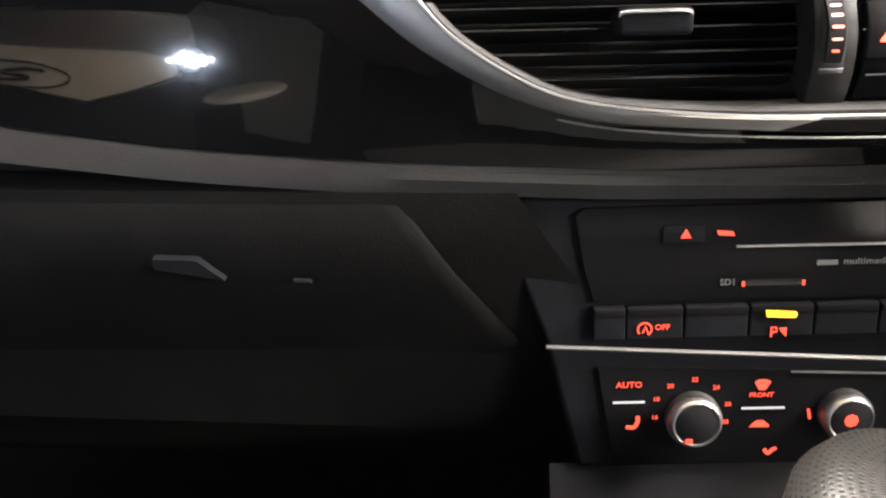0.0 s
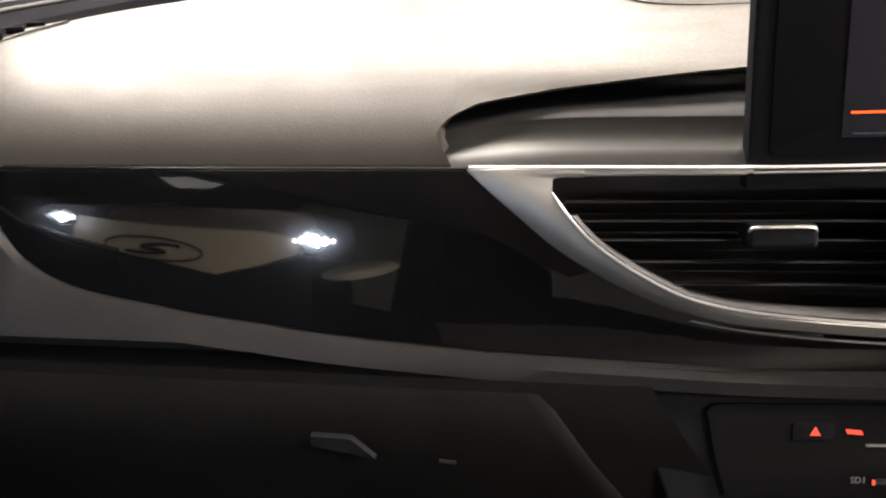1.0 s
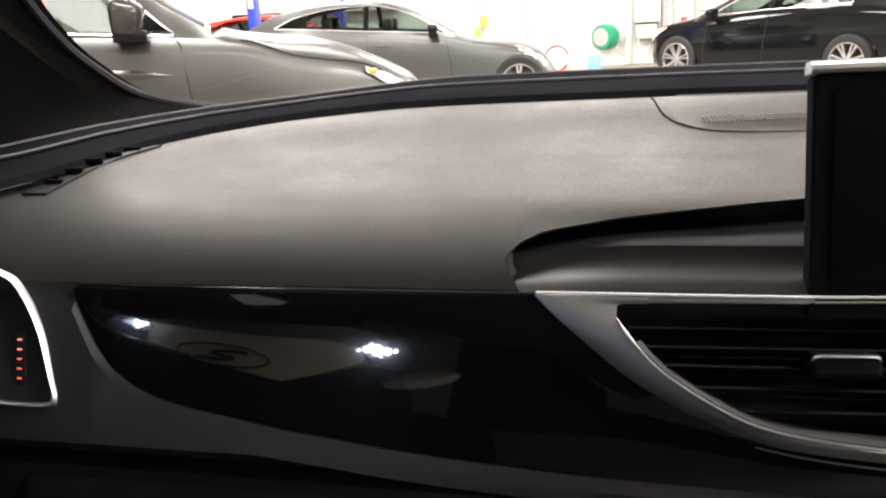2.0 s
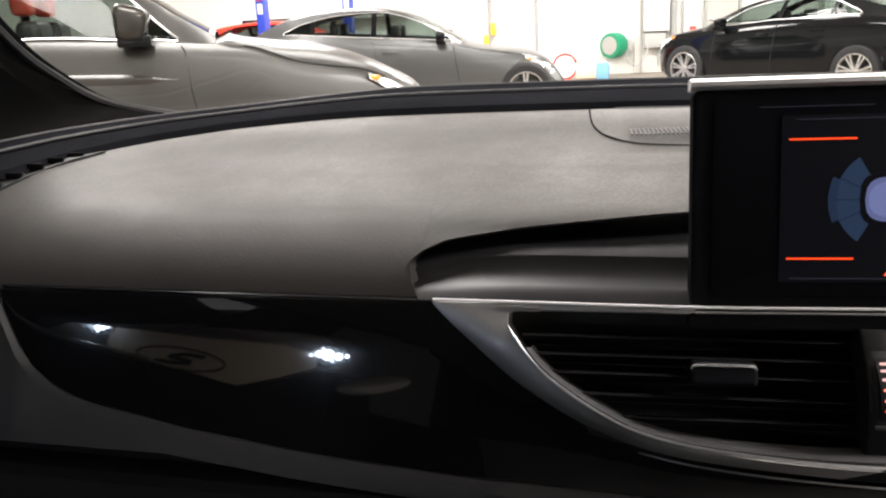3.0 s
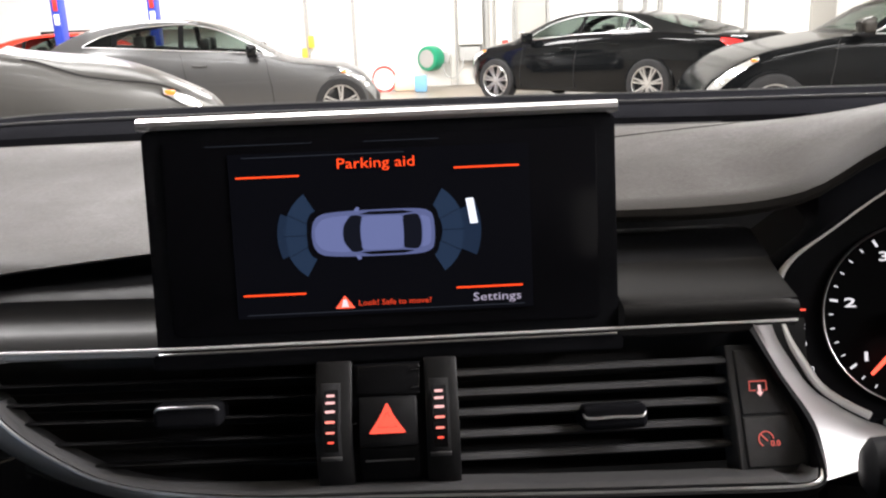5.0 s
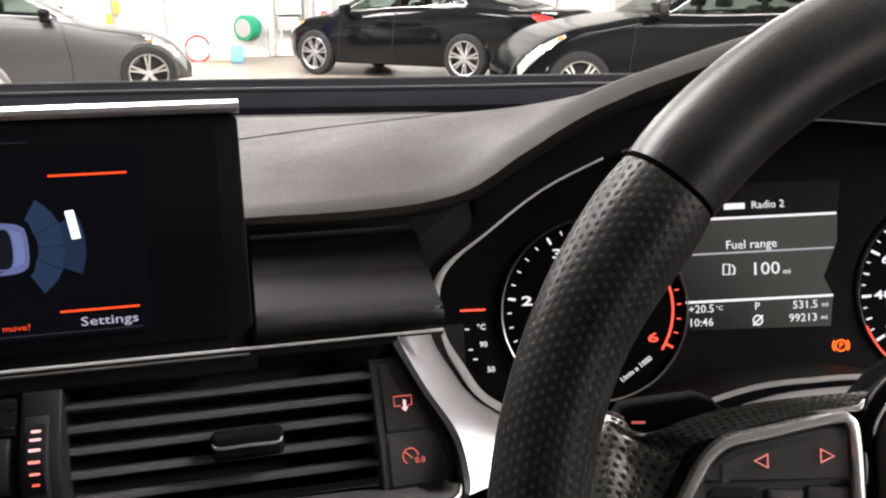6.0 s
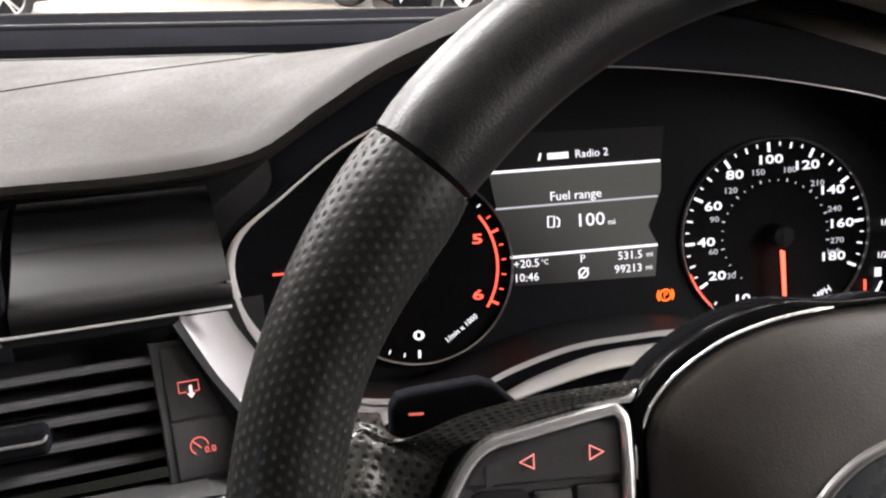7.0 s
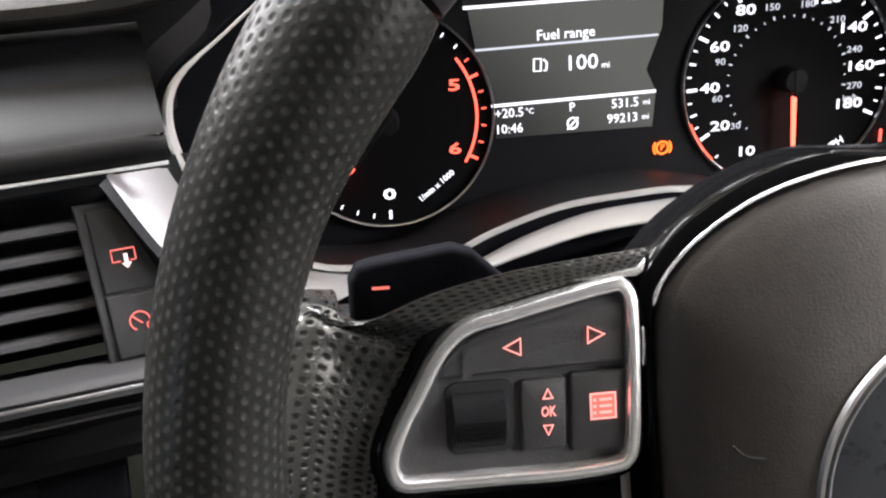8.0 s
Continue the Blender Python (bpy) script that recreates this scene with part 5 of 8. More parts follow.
def dial(th, name, centre, radius, label):
    d = part(name, lathe([(radius * 0.985, -0.004), (radius * 0.985, 0.0), (0.0005, 0.0002)], 64), mat(name + "_face", (0.0042, 0.0042, 0.005), 0.6, spec=0.1), th, label, m=Matrix.Translation((*centre, 0.0012 - DIAL_DEPTH)))
    part("dial_wall", lathe([(radius * 0.985, DIAL_DEPTH), (radius * 0.982, 0.0002)], 64, cap=False), GLOSS_BLACK, d)
    rows = []
    for j in range(96):
        a = 2 * math.pi * j / 96
        rows.append([(r * radius * math.cos(a), r * radius * math.sin(a), h) for r, h in ((0.985, DIAL_DEPTH + 0.0004), (0.990, DIAL_DEPTH + 0.0016), (1.0, DIAL_DEPTH + 0.002), (1.008, DIAL_DEPTH + 0.0012), (1.012, DIAL_DEPTH - 0.002))])
    part("ring", grid(rows, close_v=True), SATIN_METAL, d, "thin bright ring")
    return d


def tick(d, angle, r0, r1, width, material, name="tick"):
    a = radians(angle)
    c, s = math.cos(a), math.sin(a)
    w = width / 2
    pts = [(r0 * c - w * s, r0 * s + w * c), (r1 * c - w * s, r1 * s + w * c), (r1 * c + w * s, r1 * s - w * c), (r0 * c + w * s, r0 * s - w * c)]
    return part(name, plate(pts, 0.0002), material, d, smooth=False, m=Matrix.Translation((0, 0, 0.0005)))


def polar(angle, r):
    return r * math.cos(radians(angle)), r * math.sin(radians(angle))


def needle(d, angle, r0, r1, w=0.0014):
    a = radians(angle)
    m = Matrix.Translation((0, 0, 0.0095)) @ Matrix.Rotation(a, 4, "Z")
    part("needle", plate([(r0, -w), (r1, -w * 0.7), (r1, w * 0.7), (r0, w)], 0.0008, 0.0002), RED_NEEDLE, d, "lit red needle", m=m)
    part("needle_hub", lathe([(0.0072, 0.0), (0.0070, 0.0085), (0.0058, 0.0102), (0.0004, 0.0106)], 24), SOFT_BLACK, d, m=Matrix.Translation((0, 0, 0.0015)))
    part("needle_tail", plate([(-0.006, -0.0012), (r0, -0.0012), (r0, 0.0012), (-0.006, 0.0012)], 0.001, 0.0003), SOFT_BLACK, d, m=m @ Matrix.Translation((0, 0, 0.003)))


BEZEL = [(-0.110, 0.083), (-0.143, 0.0655), (-0.1726, 0.0418), (-0.1935, 0.024), (-0.1997, 0.0074), (-0.1954, -0.0137), (-0.185, -0.032), (-0.1715, -0.0485), (-0.142, -0.0625), (-0.120, -0.0650), (-0.095, -0.0645), (-0.077, -0.060), (-0.0575, -0.0505), (-0.0275, -0.040),
         (0.0028, -0.0355), (0.035, -0.0335), (0.08, -0.040), (0.12, -0.050), (0.17, -0.050), (0.215, -0.035), (0.235, 0.0), (0.225, 0.04), (0.19, 0.070), (0.141, 0.0852), (0.104, 0.0927), (0.059, 0.0988), (0.0, 0.1034), (-0.029, 0.102), (-0.07, 0.096)]


def instruments():
    th = thing("instrument_cluster", CLM, "lit instrument cluster with two round dials and grey display", "instruments")
    S, T = cu(0.1181, 0.0068), cu(-0.1035, -0.0088)
    ring = [Vector((*cu(p.x, p.y), 0.075)) for p in curve_points([(x, y, 0) for x, y in BEZEL + BEZEL[:1]], 4)[:-1]]
    mid = Vector((0.01, 0.01, 0))
    back = [Vector((mid.x + (p.x - mid.x) * 1.16, mid.y + (p.y - mid.y) * 1.16, 0.0)) for p in ring]
    bm = bmesh.new()
    edges = []
    for loop in ([(p.x, p.y) for p in back], *[[(c[0] + r * math.cos(2 * math.pi * j / 64), c[1] + r * math.sin(2 * math.pi * j / 64)) for j in range(64)] for c, r in ((S, 0.0590), (T, 0.0577))]):
        vs = [bm.verts.new((x, y, 0.0)) for x, y in loop]
        edges += [bm.edges.new((vs[i - 1], vs[i])) for i in range(len(vs))]
    bmesh.ops.triangle_fill(bm, use_beauty=True, edges=edges)
    part("face", bm, mat("cluster_face", (0.0085, 0.009, 0.0112), 0.5, spec=0.2), th)
    rows = [[p, p.lerp(q, 0.1) , p.lerp(q, 0.6), q] for p, q in zip(ring, back)]
    part("tunnel", grid(rows, close_v=True), mat("tunnel_black", (0.0085, 0.009, 0.0112), 0.55), th)
    # hood lining and column shroud round the opening
    rows = []
    for p in ring:
        d = (p - mid - Vector((0, 0, 0.075))).normalized()
        up = d.y > 0
        k = 1 - 0.75 * ease((-d.x - 0.93) / 0.05)
        rows.append([p, p + d * 0.004 + Vector((0, 0, 0.001)), p + d * 0.03 * k + Vector((0, 0, -0.004 if up else -0.002)), p + d * (0.036 if up else 0.075) * k + Vector((0, 0, -0.025 if up else -0.02)), p + d * (0.038 if up else 0.08) * k + Vector((0, 0, -0.07))])
    part("surround", grid(rows, close_v=True), mat("hood_lining", (0.0095, 0.010, 0.0130), 0.6, grain=0.15, scale=300, bump=0.1, bump_scale=1200, spec=0.06), th, "dark hood lining")
    n = len(ring)
    i0, i1 = 2 * 4, 8 * 4
    part("bezel", tube([ring[i] + Vector((0, 0, 0.002)) for i in range(0, i1)], [0.0007 + 0.0017 * ease((i - 8) / 8) for i in range(0, i1)], 8), BLADE_CHROME, th, "bright metal bezel line")
    part("lower_bezel", tube([ring[i] + Vector((0, 0, 0.002)) for i in range(8 * 4, 16 * 4)], 0.0016, 8), BLADE_CHROME, th, "bright metal lower line")
    rows = []
    for i in range(11 * 4, 16 * 4):
        t = (i - 44) / 20
        p = ring[i]
        w = 0.001 + 0.0054 * math.sin(math.pi * min(1, t * 1.02)) ** 0.8
        rows.append([p + Vector((0.012, -0.0045, 0.001)), p + Vector((0.012, -0.0045 - w * 0.5, 0.0065)), p + Vector((0.012, -0.0045 - w, 0.0105)), p + Vector((0.012, -0.0055 - w, 0.0105)), p + Vector((0.012, -0.0065 - w, 0.004))])
    part("lower_blade", grid(rows), BLADE_CHROME, th, "satin metal blade")
    inv = CLM.inverted()
    fo = smooth3(RIGHT_OUT[:1:-1], 20)
    rows = []
    for k in range(20):
        a = inv @ Vector(on_face(fo[k][0] - 0.0006, fo[k][1], fo[k][2] - 0.0008))
        b = ring[16 + round(k * 1.25)] + (ring[16 + round(k * 1.25)] - mid - Vector((0, 0, 0.075))).normalized() * 0.0035 + Vector((0, 0, -0.003))
        rows.append([a, a.lerp(b, 0.3) + Vector((0, 0, 0.001)), a.lerp(b, 0.7) + Vector((0, 0, 0.0005)), b, b + Vector((0, 0, -0.006))])
    part("side_wing", grid(rows), WING_METAL, th, "satin aluminium wing beside the vents")
    part("upper_line", tube([ring[i] + Vector((0, 0, 0.002)) for i in range(23 * 4, n)], 0.0005, 6), SATIN_METAL, th, "fine pale line under the hood")

    d = dial(th, "speedometer", S, 0.0595, "black speedometer reading zero")
    for v in range(0, 185, 5):
        big = v % 20 == 0
        tick(d, speed_angle(v), 0.0510 if big else (0.0532 if v % 10 == 0 else 0.0545), 0.0568, 0.0017 if big else (0.0011 if v % 10 == 0 else 0.0008), WHITE_PRINT)
    for v in (20, 40, 60, 80, 100, 120, 140, 160, 180):
        x, y = polar(speed_angle(v), {80: 0.0458, 100: 0.0462, 120: 0.0458, 160: 0.0422, 180: 0.0402}.get(v, 0.0438))
        lettering(str(v), 0.0076, (x, y, 0.0006), WHITE_PRINT, d, "figure", wide=1.5, bold=0.014)
    x, y = polar(speed_angle(10), 0.0445)
    lettering("10", 0.0076, (x, y, 0.0006), WHITE_PRINT, d, "figure", wide=1.5, bold=0.014)
    lettering("0", 0.0070, (0.0, -0.0465, 0.0006), WHITE_PRINT, d, "figure", wide=1.12)
    for k in range(30, 280, 30):
        x, y = polar(162.3 - 0.957 * (k - 90), 0.037 if k == 30 else 0.0402)
        lettering(str(k), 0.0050, (x, y, 0.0006), GREY_PRINT, d, "small_figure", wide=1.2, bold=0.006)
    for k in range(20, 280, 10):
        tick(d, 162.3 - 0.957 * (k - 90), 0.0330, 0.0342 if k % 30 else 0.0350, 0.0006 if k % 30 else 0.0009, GREY_PRINT, "small_tick")
    lettering("km/h", 0.0042, (0.0375, -0.0135, 0.0006), GREY_PRINT, d, "unit")
    lettering("MPH", 0.0060, (0.030, -0.0395, 0.0006), WHITE_PRINT, d, "unit", turn=30)
    needle(d, 272, 0.0085, 0.047)
    part("red_zone", tube([(*polar(a, 0.0586), DIAL_DEPTH + 0.0018) for a in range(200, 226, 3)], 0.0005, 5), RED_ICON, d)

    d = dial(th, "rev_counter", T, 0.0582, "black rev counter with a red zone")
    ra = lambda r: 268 - 49.3 * r
    for i in range(0, 31):
        r = i / 5
        red = r >= 4.75
        tick(d, ra(r), 0.0498 if i % 5 == 0 else 0.0518, 0.0546 if i % 5 == 0 else 0.0544, 0.0015 if i % 5 == 0 else 0.0008, RED_ICON if red else WHITE_PRINT)
    for i in range(7):
        x, y = polar(ra(i), 0.0408 if i in (0, 5, 6) else 0.0425)
        lettering(str(i), 0.0082, (x, y, 0.0006), RED_ICON if i > 4 else WHITE_PRINT, d, "figure", wide=1.75, bold=0.022)
    part("red_arc", tube([(*polar(a, 0.0492), 0.0006) for a in frange(ra(4.7), ra(6.1), 20)], 0.0008, 5), RED_ICON, d)
    lettering("1/min x 1000", 0.0046, (0.0245, -0.0385, 0.0006), WHITE_PRINT, d, "unit", turn=36)
    needle(d, ra(0.8), 0.0290, 0.0485)
    part("warning_lamp", plate([(0.0012, 0.0180), (0.0106, 0.0180), (0.0090, 0.0235), (0.0080, 0.0240), (0.0078, 0.0262), (0.0040, 0.0262), (0.0038, 0.0240), (0.0028, 0.0235)], 0.0003), RED_ICON, d, "lit red warning lamp", m=Matrix.Translation((0, 0, 0.0006)))

    lc = part("display", plate([cu(-0.0605, 0.0525), cu(0.0448, 0.0585), cu(0.0452, 0.036), cu(0.0378, 0.014), cu(0.0438, 0.0025), cu(0.0430, -0.0168), cu(-0.0440, -0.0208), cu(-0.0445, -0.004), cu(-0.0540, 0.022)], 0.0006), LCD_GREY, th, "grey information display", m=Matrix.Translation((0, 0, 0.0012)))
    part("header", plate([cu(-0.0640, 0.0700), cu(0.046, 0.0740), cu(0.0448, 0.0540), cu(-0.0615, 0.0480)], 0.0003), mat("lcd_black", (0.012, 0.012, 0.013), 0.5), lc, m=Matrix.Translation((0, 0, 0.0003)))

    def lcd_line(a, b, w, m):
        p, q = Vector((*cu(*a), 0.0006)), Vector((*cu(*b), 0.0006))
        part("line", tube([p, q], w, 4), m, lc)
    lcd_line((-0.0616, 0.0477), (0.0439, 0.0535), 0.0008, WHITE_PRINT)
    lcd_line((-0.0555, 0.0262), (0.0430, 0.0322), 0.0006, GREY_PRINT)
    lcd_line((-0.0466, -0.0031), (0.0435, 0.0025), 0.0008, WHITE_PRINT)
    nn = 0.0007
    # the broadcaster's name as a plain bar
    for u0, u1 in ((-0.0245, -0.0118),):
        a, b = cu(u0, 0.0570 + 0.055 * (u0 + 0.025)), cu(u1, 0.0570 + 0.055 * (u1 + 0.025))
        part("name_bar", plate(rect(a[0], a[1] - 0.0019, b[0], b[1] + 0.0019), 0.0002), WHITE_PRINT, lc, smooth=False, m=Matrix.Translation((0, 0, nn)))
    lettering("Radio 2", 0.0066, (*cu(0.0022, 0.0586), nn), WHITE_PRINT, lc, "words", turn=0.0, bold=0.0)
    part("aerial_symbol", tube([(*cu(-0.0296, 0.0545), nn), (*cu(-0.0286, 0.0590), nn)], 0.0006, 4), WHITE_PRINT, lc)
    lettering("Fuel range", 0.0076, (*cu(-0.0072, 0.0338), nn), WHITE_PRINT, lc, "words", bold=0.002)
    part("pump_symbol", tube([(*cu(-0.0240 + x, 0.0178 + y), nn) for x, y in ((0, -0.003), (0, 0.0034), (0.0038, 0.0034), (0.0038, -0.003))], 0.0005, 4, closed=True), WHITE_PRINT, lc)
    part("pump_hose", tube([(*cu(-0.0188 + x, 0.0178 + y), nn) for x, y in ((0, 0.003), (0.0018, 0.0012), (0.0016, -0.0026), (0.0002, -0.0028))], 0.0005, 4), WHITE_PRINT, lc)
    lettering("100", 0.0112, (*cu(0.0018, 0.0185), nn), WHITE_PRINT, lc, "figure", wide=1.1, bold=0.002)
    lettering("mi", 0.0048, (*cu(0.0150, 0.0172), nn), WHITE_PRINT, lc, "unit", bold=0.002)
    lettering("+20.5", 0.0070, (*cu(-0.0370, -0.0072), nn), WHITE_PRINT, lc, "figure", bold=0.002)
    lettering("\u00b0C", 0.0042, (*cu(-0.0258, -0.0064), nn), WHITE_PRINT, lc, "unit", bold=0.002)
    lettering("10:46", 0.0070, (*cu(-0.0370, -0.0157), nn), WHITE_PRINT, lc, "figure", bold=0.002)
    lettering("P", 0.0066, (*cu(-0.0026, -0.0050), nn), WHITE_PRINT, lc, "letter", bold=0.002)
    part("assist_symbol", tube([(*cu(-0.0020 + 0.0028 * math.cos(radians(a)), -0.0136 + 0.003 * math.sin(radians(a))), nn) for a in range(0, 360, 30)], 0.0005, 4, closed=True), WHITE_PRINT, lc)
    part("assist_stroke", tube([(*cu(-0.0048, -0.0170), nn), (*cu(0.0010, -0.0104), nn)], 0.0005, 4), WHITE_PRINT, lc)
    lettering("531.5", 0.0070, (*cu(0.0268, -0.0036), nn), WHITE_PRINT, lc, "figure", bold=0.002)
    lettering("mi", 0.0042, (*cu(0.0388, -0.0032), nn), WHITE_PRINT, lc, "unit", bold=0.002)
    lettering("99213", 0.0070, (*cu(0.0258, -0.0118), nn), WHITE_PRINT, lc, "figure", bold=0.002)
    lettering("mi", 0.0042, (*cu(0.0386, -0.0112), nn), WHITE_PRINT, lc, "unit", bold=0.002)
    c = cu(0.0496, -0.0290)
    b = part("brake_lamp", tube([(c[0] + 0.0034 * math.cos(radians(a)), c[1] + 0.0034 * math.sin(radians(a)), 0.0012) for a in range(0, 360, 24)], 0.0006, 5, closed=True), AMBER_LAMP, th, "lit amber parking brake lamp")
    lettering("P", 0.0052, (*c, 0.0013), AMBER_LAMP, b, "letter")
    for s in (-1, 1):
        part("brake_arc", tube([(c[0] + s * 0.0050 * math.cos(radians(a)), c[1] + 0.0050 * math.sin(radians(a)), 0.0012) for a in range(-40, 41, 16)], 0.0006, 5), AMBER_LAMP, b)
    c = cu(-0.178, -0.009)
    part("temperature_mark", tube([(c[0] - 0.010, c[1], 0.002), (c[0] + 0.006, c[1], 0.002)], 0.0007, 5), RED_ICON, th)
    for u, v, t in ((-0.1745, -0.0200, "\u00b0C"), (-0.1730, -0.0310, "90"), (-0.168, -0.047, "50")):
        lettering(t, 0.0050, (*cu(u, v), 0.002), WHITE_PRINT, th, "figure")
    for u, v in ((-0.1835, -0.0215), (-0.181, -0.0345), (-0.178, -0.0405)):
        part("temperature_tick", box(0.0028, 0.0008, 0.0003, at=(*cu(u, v), 0.002)), WHITE_PRINT, th)
    for u, v, t in ((0.188, 0.0129, "1/1"), (0.187, -0.0076, "1/2")):
        lettering(t, 0.0054, (*cu(u, v), 0.002), WHITE_PRINT, th, "figure")
    part("fuel_reserve", box(0.0016, 0.007, 0.0003, at=(*cu(0.1771, -0.0262), 0.002)), RED_ICON, th)
    part("fuel_symbol", box(0.0042, 0.0056, 0.0003, at=(*cu(0.1851, -0.0182), 0.002)), WHITE_PRINT, th)
    part("fuel_arc", tube([(*cu(0.1780 + 0.002 * i, -0.0365 + 0.0005 * i * i), 0.002) for i in range(6)], 0.0008, 5), WHITE_PRINT, th)
    return th


WHM = plane_frame((0.387, -0.218, 0.942), 14, 0.4)


def steering_wheel():
    th = thing("steering_wheel", WHM, "black leather steering wheel with perforated grips and chrome edges", "steering wheel")

    # radius of the rim's middle line and of its section: fuller at the thumb rests, slimmer over the spokes
    RIM = smooth_table([(0, 0.1893, 0.0165), (20, 0.1893, 0.0165), (35, 0.1876, 0.0185), (42, 0.1884, 0.0180), (60, 0.1895, 0.0176), (120, 0.1895, 0.0176), (138, 0.1884, 0.0180), (145, 0.1876, 0.0186), (160, 0.1893, 0.0166), (180, 0.1893, 0.0165), (226, 0.1895, 0.0174), (320, 0.1895, 0.0174), (360, 0.1893, 0.0165)])

    def rim(name, a0, a1, material, label):
        n, k = max(8, int(abs(a1 - a0) / 2.0)), 32
        rows = []
        for i in range(n + 1):
            deg = a0 + (a1 - a0) * i / n
            a = radians(deg)
            e = min(i, n - i)
            R0, rt = interp(RIM, deg % 360)
            rr = rt * (0.950 if e == 0 else (0.985 if e == 1 else 1.0))
            r = []
            for j in range(k):
                b = 2 * math.pi * j / k
                # a soft ridge towards the driver on the inner side
                q = rr * (1 + 0.035 * math.cos(b - 2.2) ** 3)
                rad = R0 + q * math.cos(b)
                r.append((rad * math.cos(a), rad * math.sin(a), q * 0.90 * math.sin(b)))
            rows.append(r)
        bm = grid(rows, close_u=True, cap=True, uv=lambda p, q: (0.189 * radians(abs(a1 - a0)) * p / n, 2 * math.pi * 0.0175 * q / k))
        return part(name, bm, material, th, label)
    rim("upper_grip", 42, 140, LEATHER, "smooth leather rim section")
    rim("left_grip", 140.6, 226, PERF, "perforated leather rim section")
    rim("lower_grip", 226.6, 313, LEATHER, "smooth leather rim section")
    rim("right_grip", -46.4, 41.4, PERF, "perforated leather rim section")

    # left spoke: one leather skin from the grip over its rounded upper edge to the button pad
    outer = [(-0.1800, -0.055, 0.004), (-0.1800, -0.030, 0.005), (-0.1790, -0.010, 0.006), (-0.1778, 0.0019, 0.006), (-0.1762, 0.0132, 0.006), (-0.1740, 0.024, 0.006), (-0.1715, 0.0332, 0.005), (-0.1680, 0.0405, 0.002), (-0.1652, 0.0430, -0.001), (-0.1621, 0.0410, -0.003),
             (-0.1582, 0.0393, -0.004), (-0.1528, 0.0396, -0.003), (-0.1459, 0.0420, -0.002), (-0.139, 0.0448, -0.002), (-0.1306, 0.0472, -0.002), (-0.1167, 0.050, -0.002), (-0.1026, 0.0517, -0.002), (-0.0882, 0.0529, -0.003), (-0.0795, 0.0536, -0.004)]
    inner = [(-0.1530, -0.055, -0.006), (-0.1525, -0.030, -0.005), (-0.1518, -0.012, -0.004), (-0.1515, -0.004, -0.004), (-0.1505, 0.0023, -0.004), (-0.1490, 0.0081, -0.004), (-0.1466, 0.0152, -0.004), (-0.1435, 0.0215, -0.004), (-0.1404, 0.027, -0.004), (-0.1385, 0.0295, -0.004),
             (-0.1367, 0.0314, -0.004), (-0.1324, 0.0347, -0.004), (-0.1267, 0.0372, -0.004), (-0.1196, 0.0395, -0.004), (-0.111, 0.0416, -0.004), (-0.1024, 0.0436, -0.004), (-0.0937, 0.0452, -0.004), (-0.0864, 0.0465, -0.004), (-0.0806, 0.0478, -0.005)]
    A, B = curve_points(outer, 4), curve_points(inner, 4)
    rows = []
    for i, (p, q) in enumerate(zip(A, B)):
        t = A[min(i + 1, len(A) - 1)] - A[max(i - 1, 0)]
        out = Vector((-t.y, t.x, 0)).normalized()
        grip = ease((0.052 - p.y) / 0.014) * ease((-0.146 - p.x) / 0.020)
        back = [p - out * 0.014 + Vector((0, 0, -0.028)), p - out * 0.0068 + Vector((0, 0, -0.014)), p - out * 0.0022 + Vector((0, 0, -0.0060)), p - out * 0.0003 + Vector((0, 0, -0.0018))]
        hold = [p + out * 0.010 + Vector((0, 0, -0.012)), p + out * 0.008 + Vector((0, 0, -0.004)), p + out * 0.005 + Vector((0, 0, 0.001)), p + out * 0.002 + Vector((0, 0, 0.001))]
        row = [a.lerp(b, grip) for a, b in zip(back, hold)]
        for k in (0.0, 0.12, 0.25, 0.38, 0.5, 0.62, 0.75, 0.88, 0.96, 1.0):
            c = p.lerp(q, k)
            c.z += (-0.0048 * grip * math.sin(math.pi * k ** 0.7)) + (1 - grip) * 0.0020 * math.sin(math.pi * k)
            row.append(c)
        row.append(q + Vector((0, 0, -0.004)))
        rows.append(row)
    reach = [0.0]
    for p, q in zip(A, A[1:]):
        reach.append(reach[-1] + (q - p).length)
    part("spoke", grid(rows, uv=lambda a, b: (reach[a], 0.0026 * b)), SPOKE_LEATHER, th, "perforated leather spoke flowing into the grip")

    # button pad with its chrome edge
    edge = [(-0.0883, 0.0447, 0), (-0.0911, 0.0455, 0), (-0.1033, 0.0431, 0), (-0.1174, 0.0399, 0), (-0.1258, 0.0381, 0), (-0.1314, 0.0350, 0), (-0.1358, 0.0297, 0), (-0.1403, 0.0215, 0), (-0.1441, 0.0147, 0), (-0.1469, 0.0084, 0), (-0.1478, 0.0041, 0), (-0.1469, 0.0003, 0), (-0.1442, -0.0018, 0),
            (-0.1358, -0.0021, 0), (-0.1186, -0.0024, 0), (-0.1041, -0.0028, 0), (-0.0907, -0.0020, 0), (-0.0874, -0.0005, 0), (-0.0859, 0.0030, 0), (-0.0856, 0.0165, 0), (-0.0858, 0.0313, 0), (-0.0866, 0.0415, 0)]
    loop = curve_points(edge + edge[:1], 4)[:-1]
    nl = len(loop)
    side = []
    for i in range(nl):
        t = loop[(i + 1) % nl] - loop[i - 1]
        side.append(Vector((t.y, -t.x, 0)).normalized())
    if (loop[0] + side[0] * 0.01 - Vector((-0.115, 0.02, 0))).length < (loop[0] - Vector((-0.115, 0.02, 0))).length:
        side = [-d for d in side]
    pad = part("button_pad", plate([(p.x, p.y) for p in loop], 0.016, 0.0), BUTTON, th, m=Matrix.Translation((0, 0, -0.0030)))

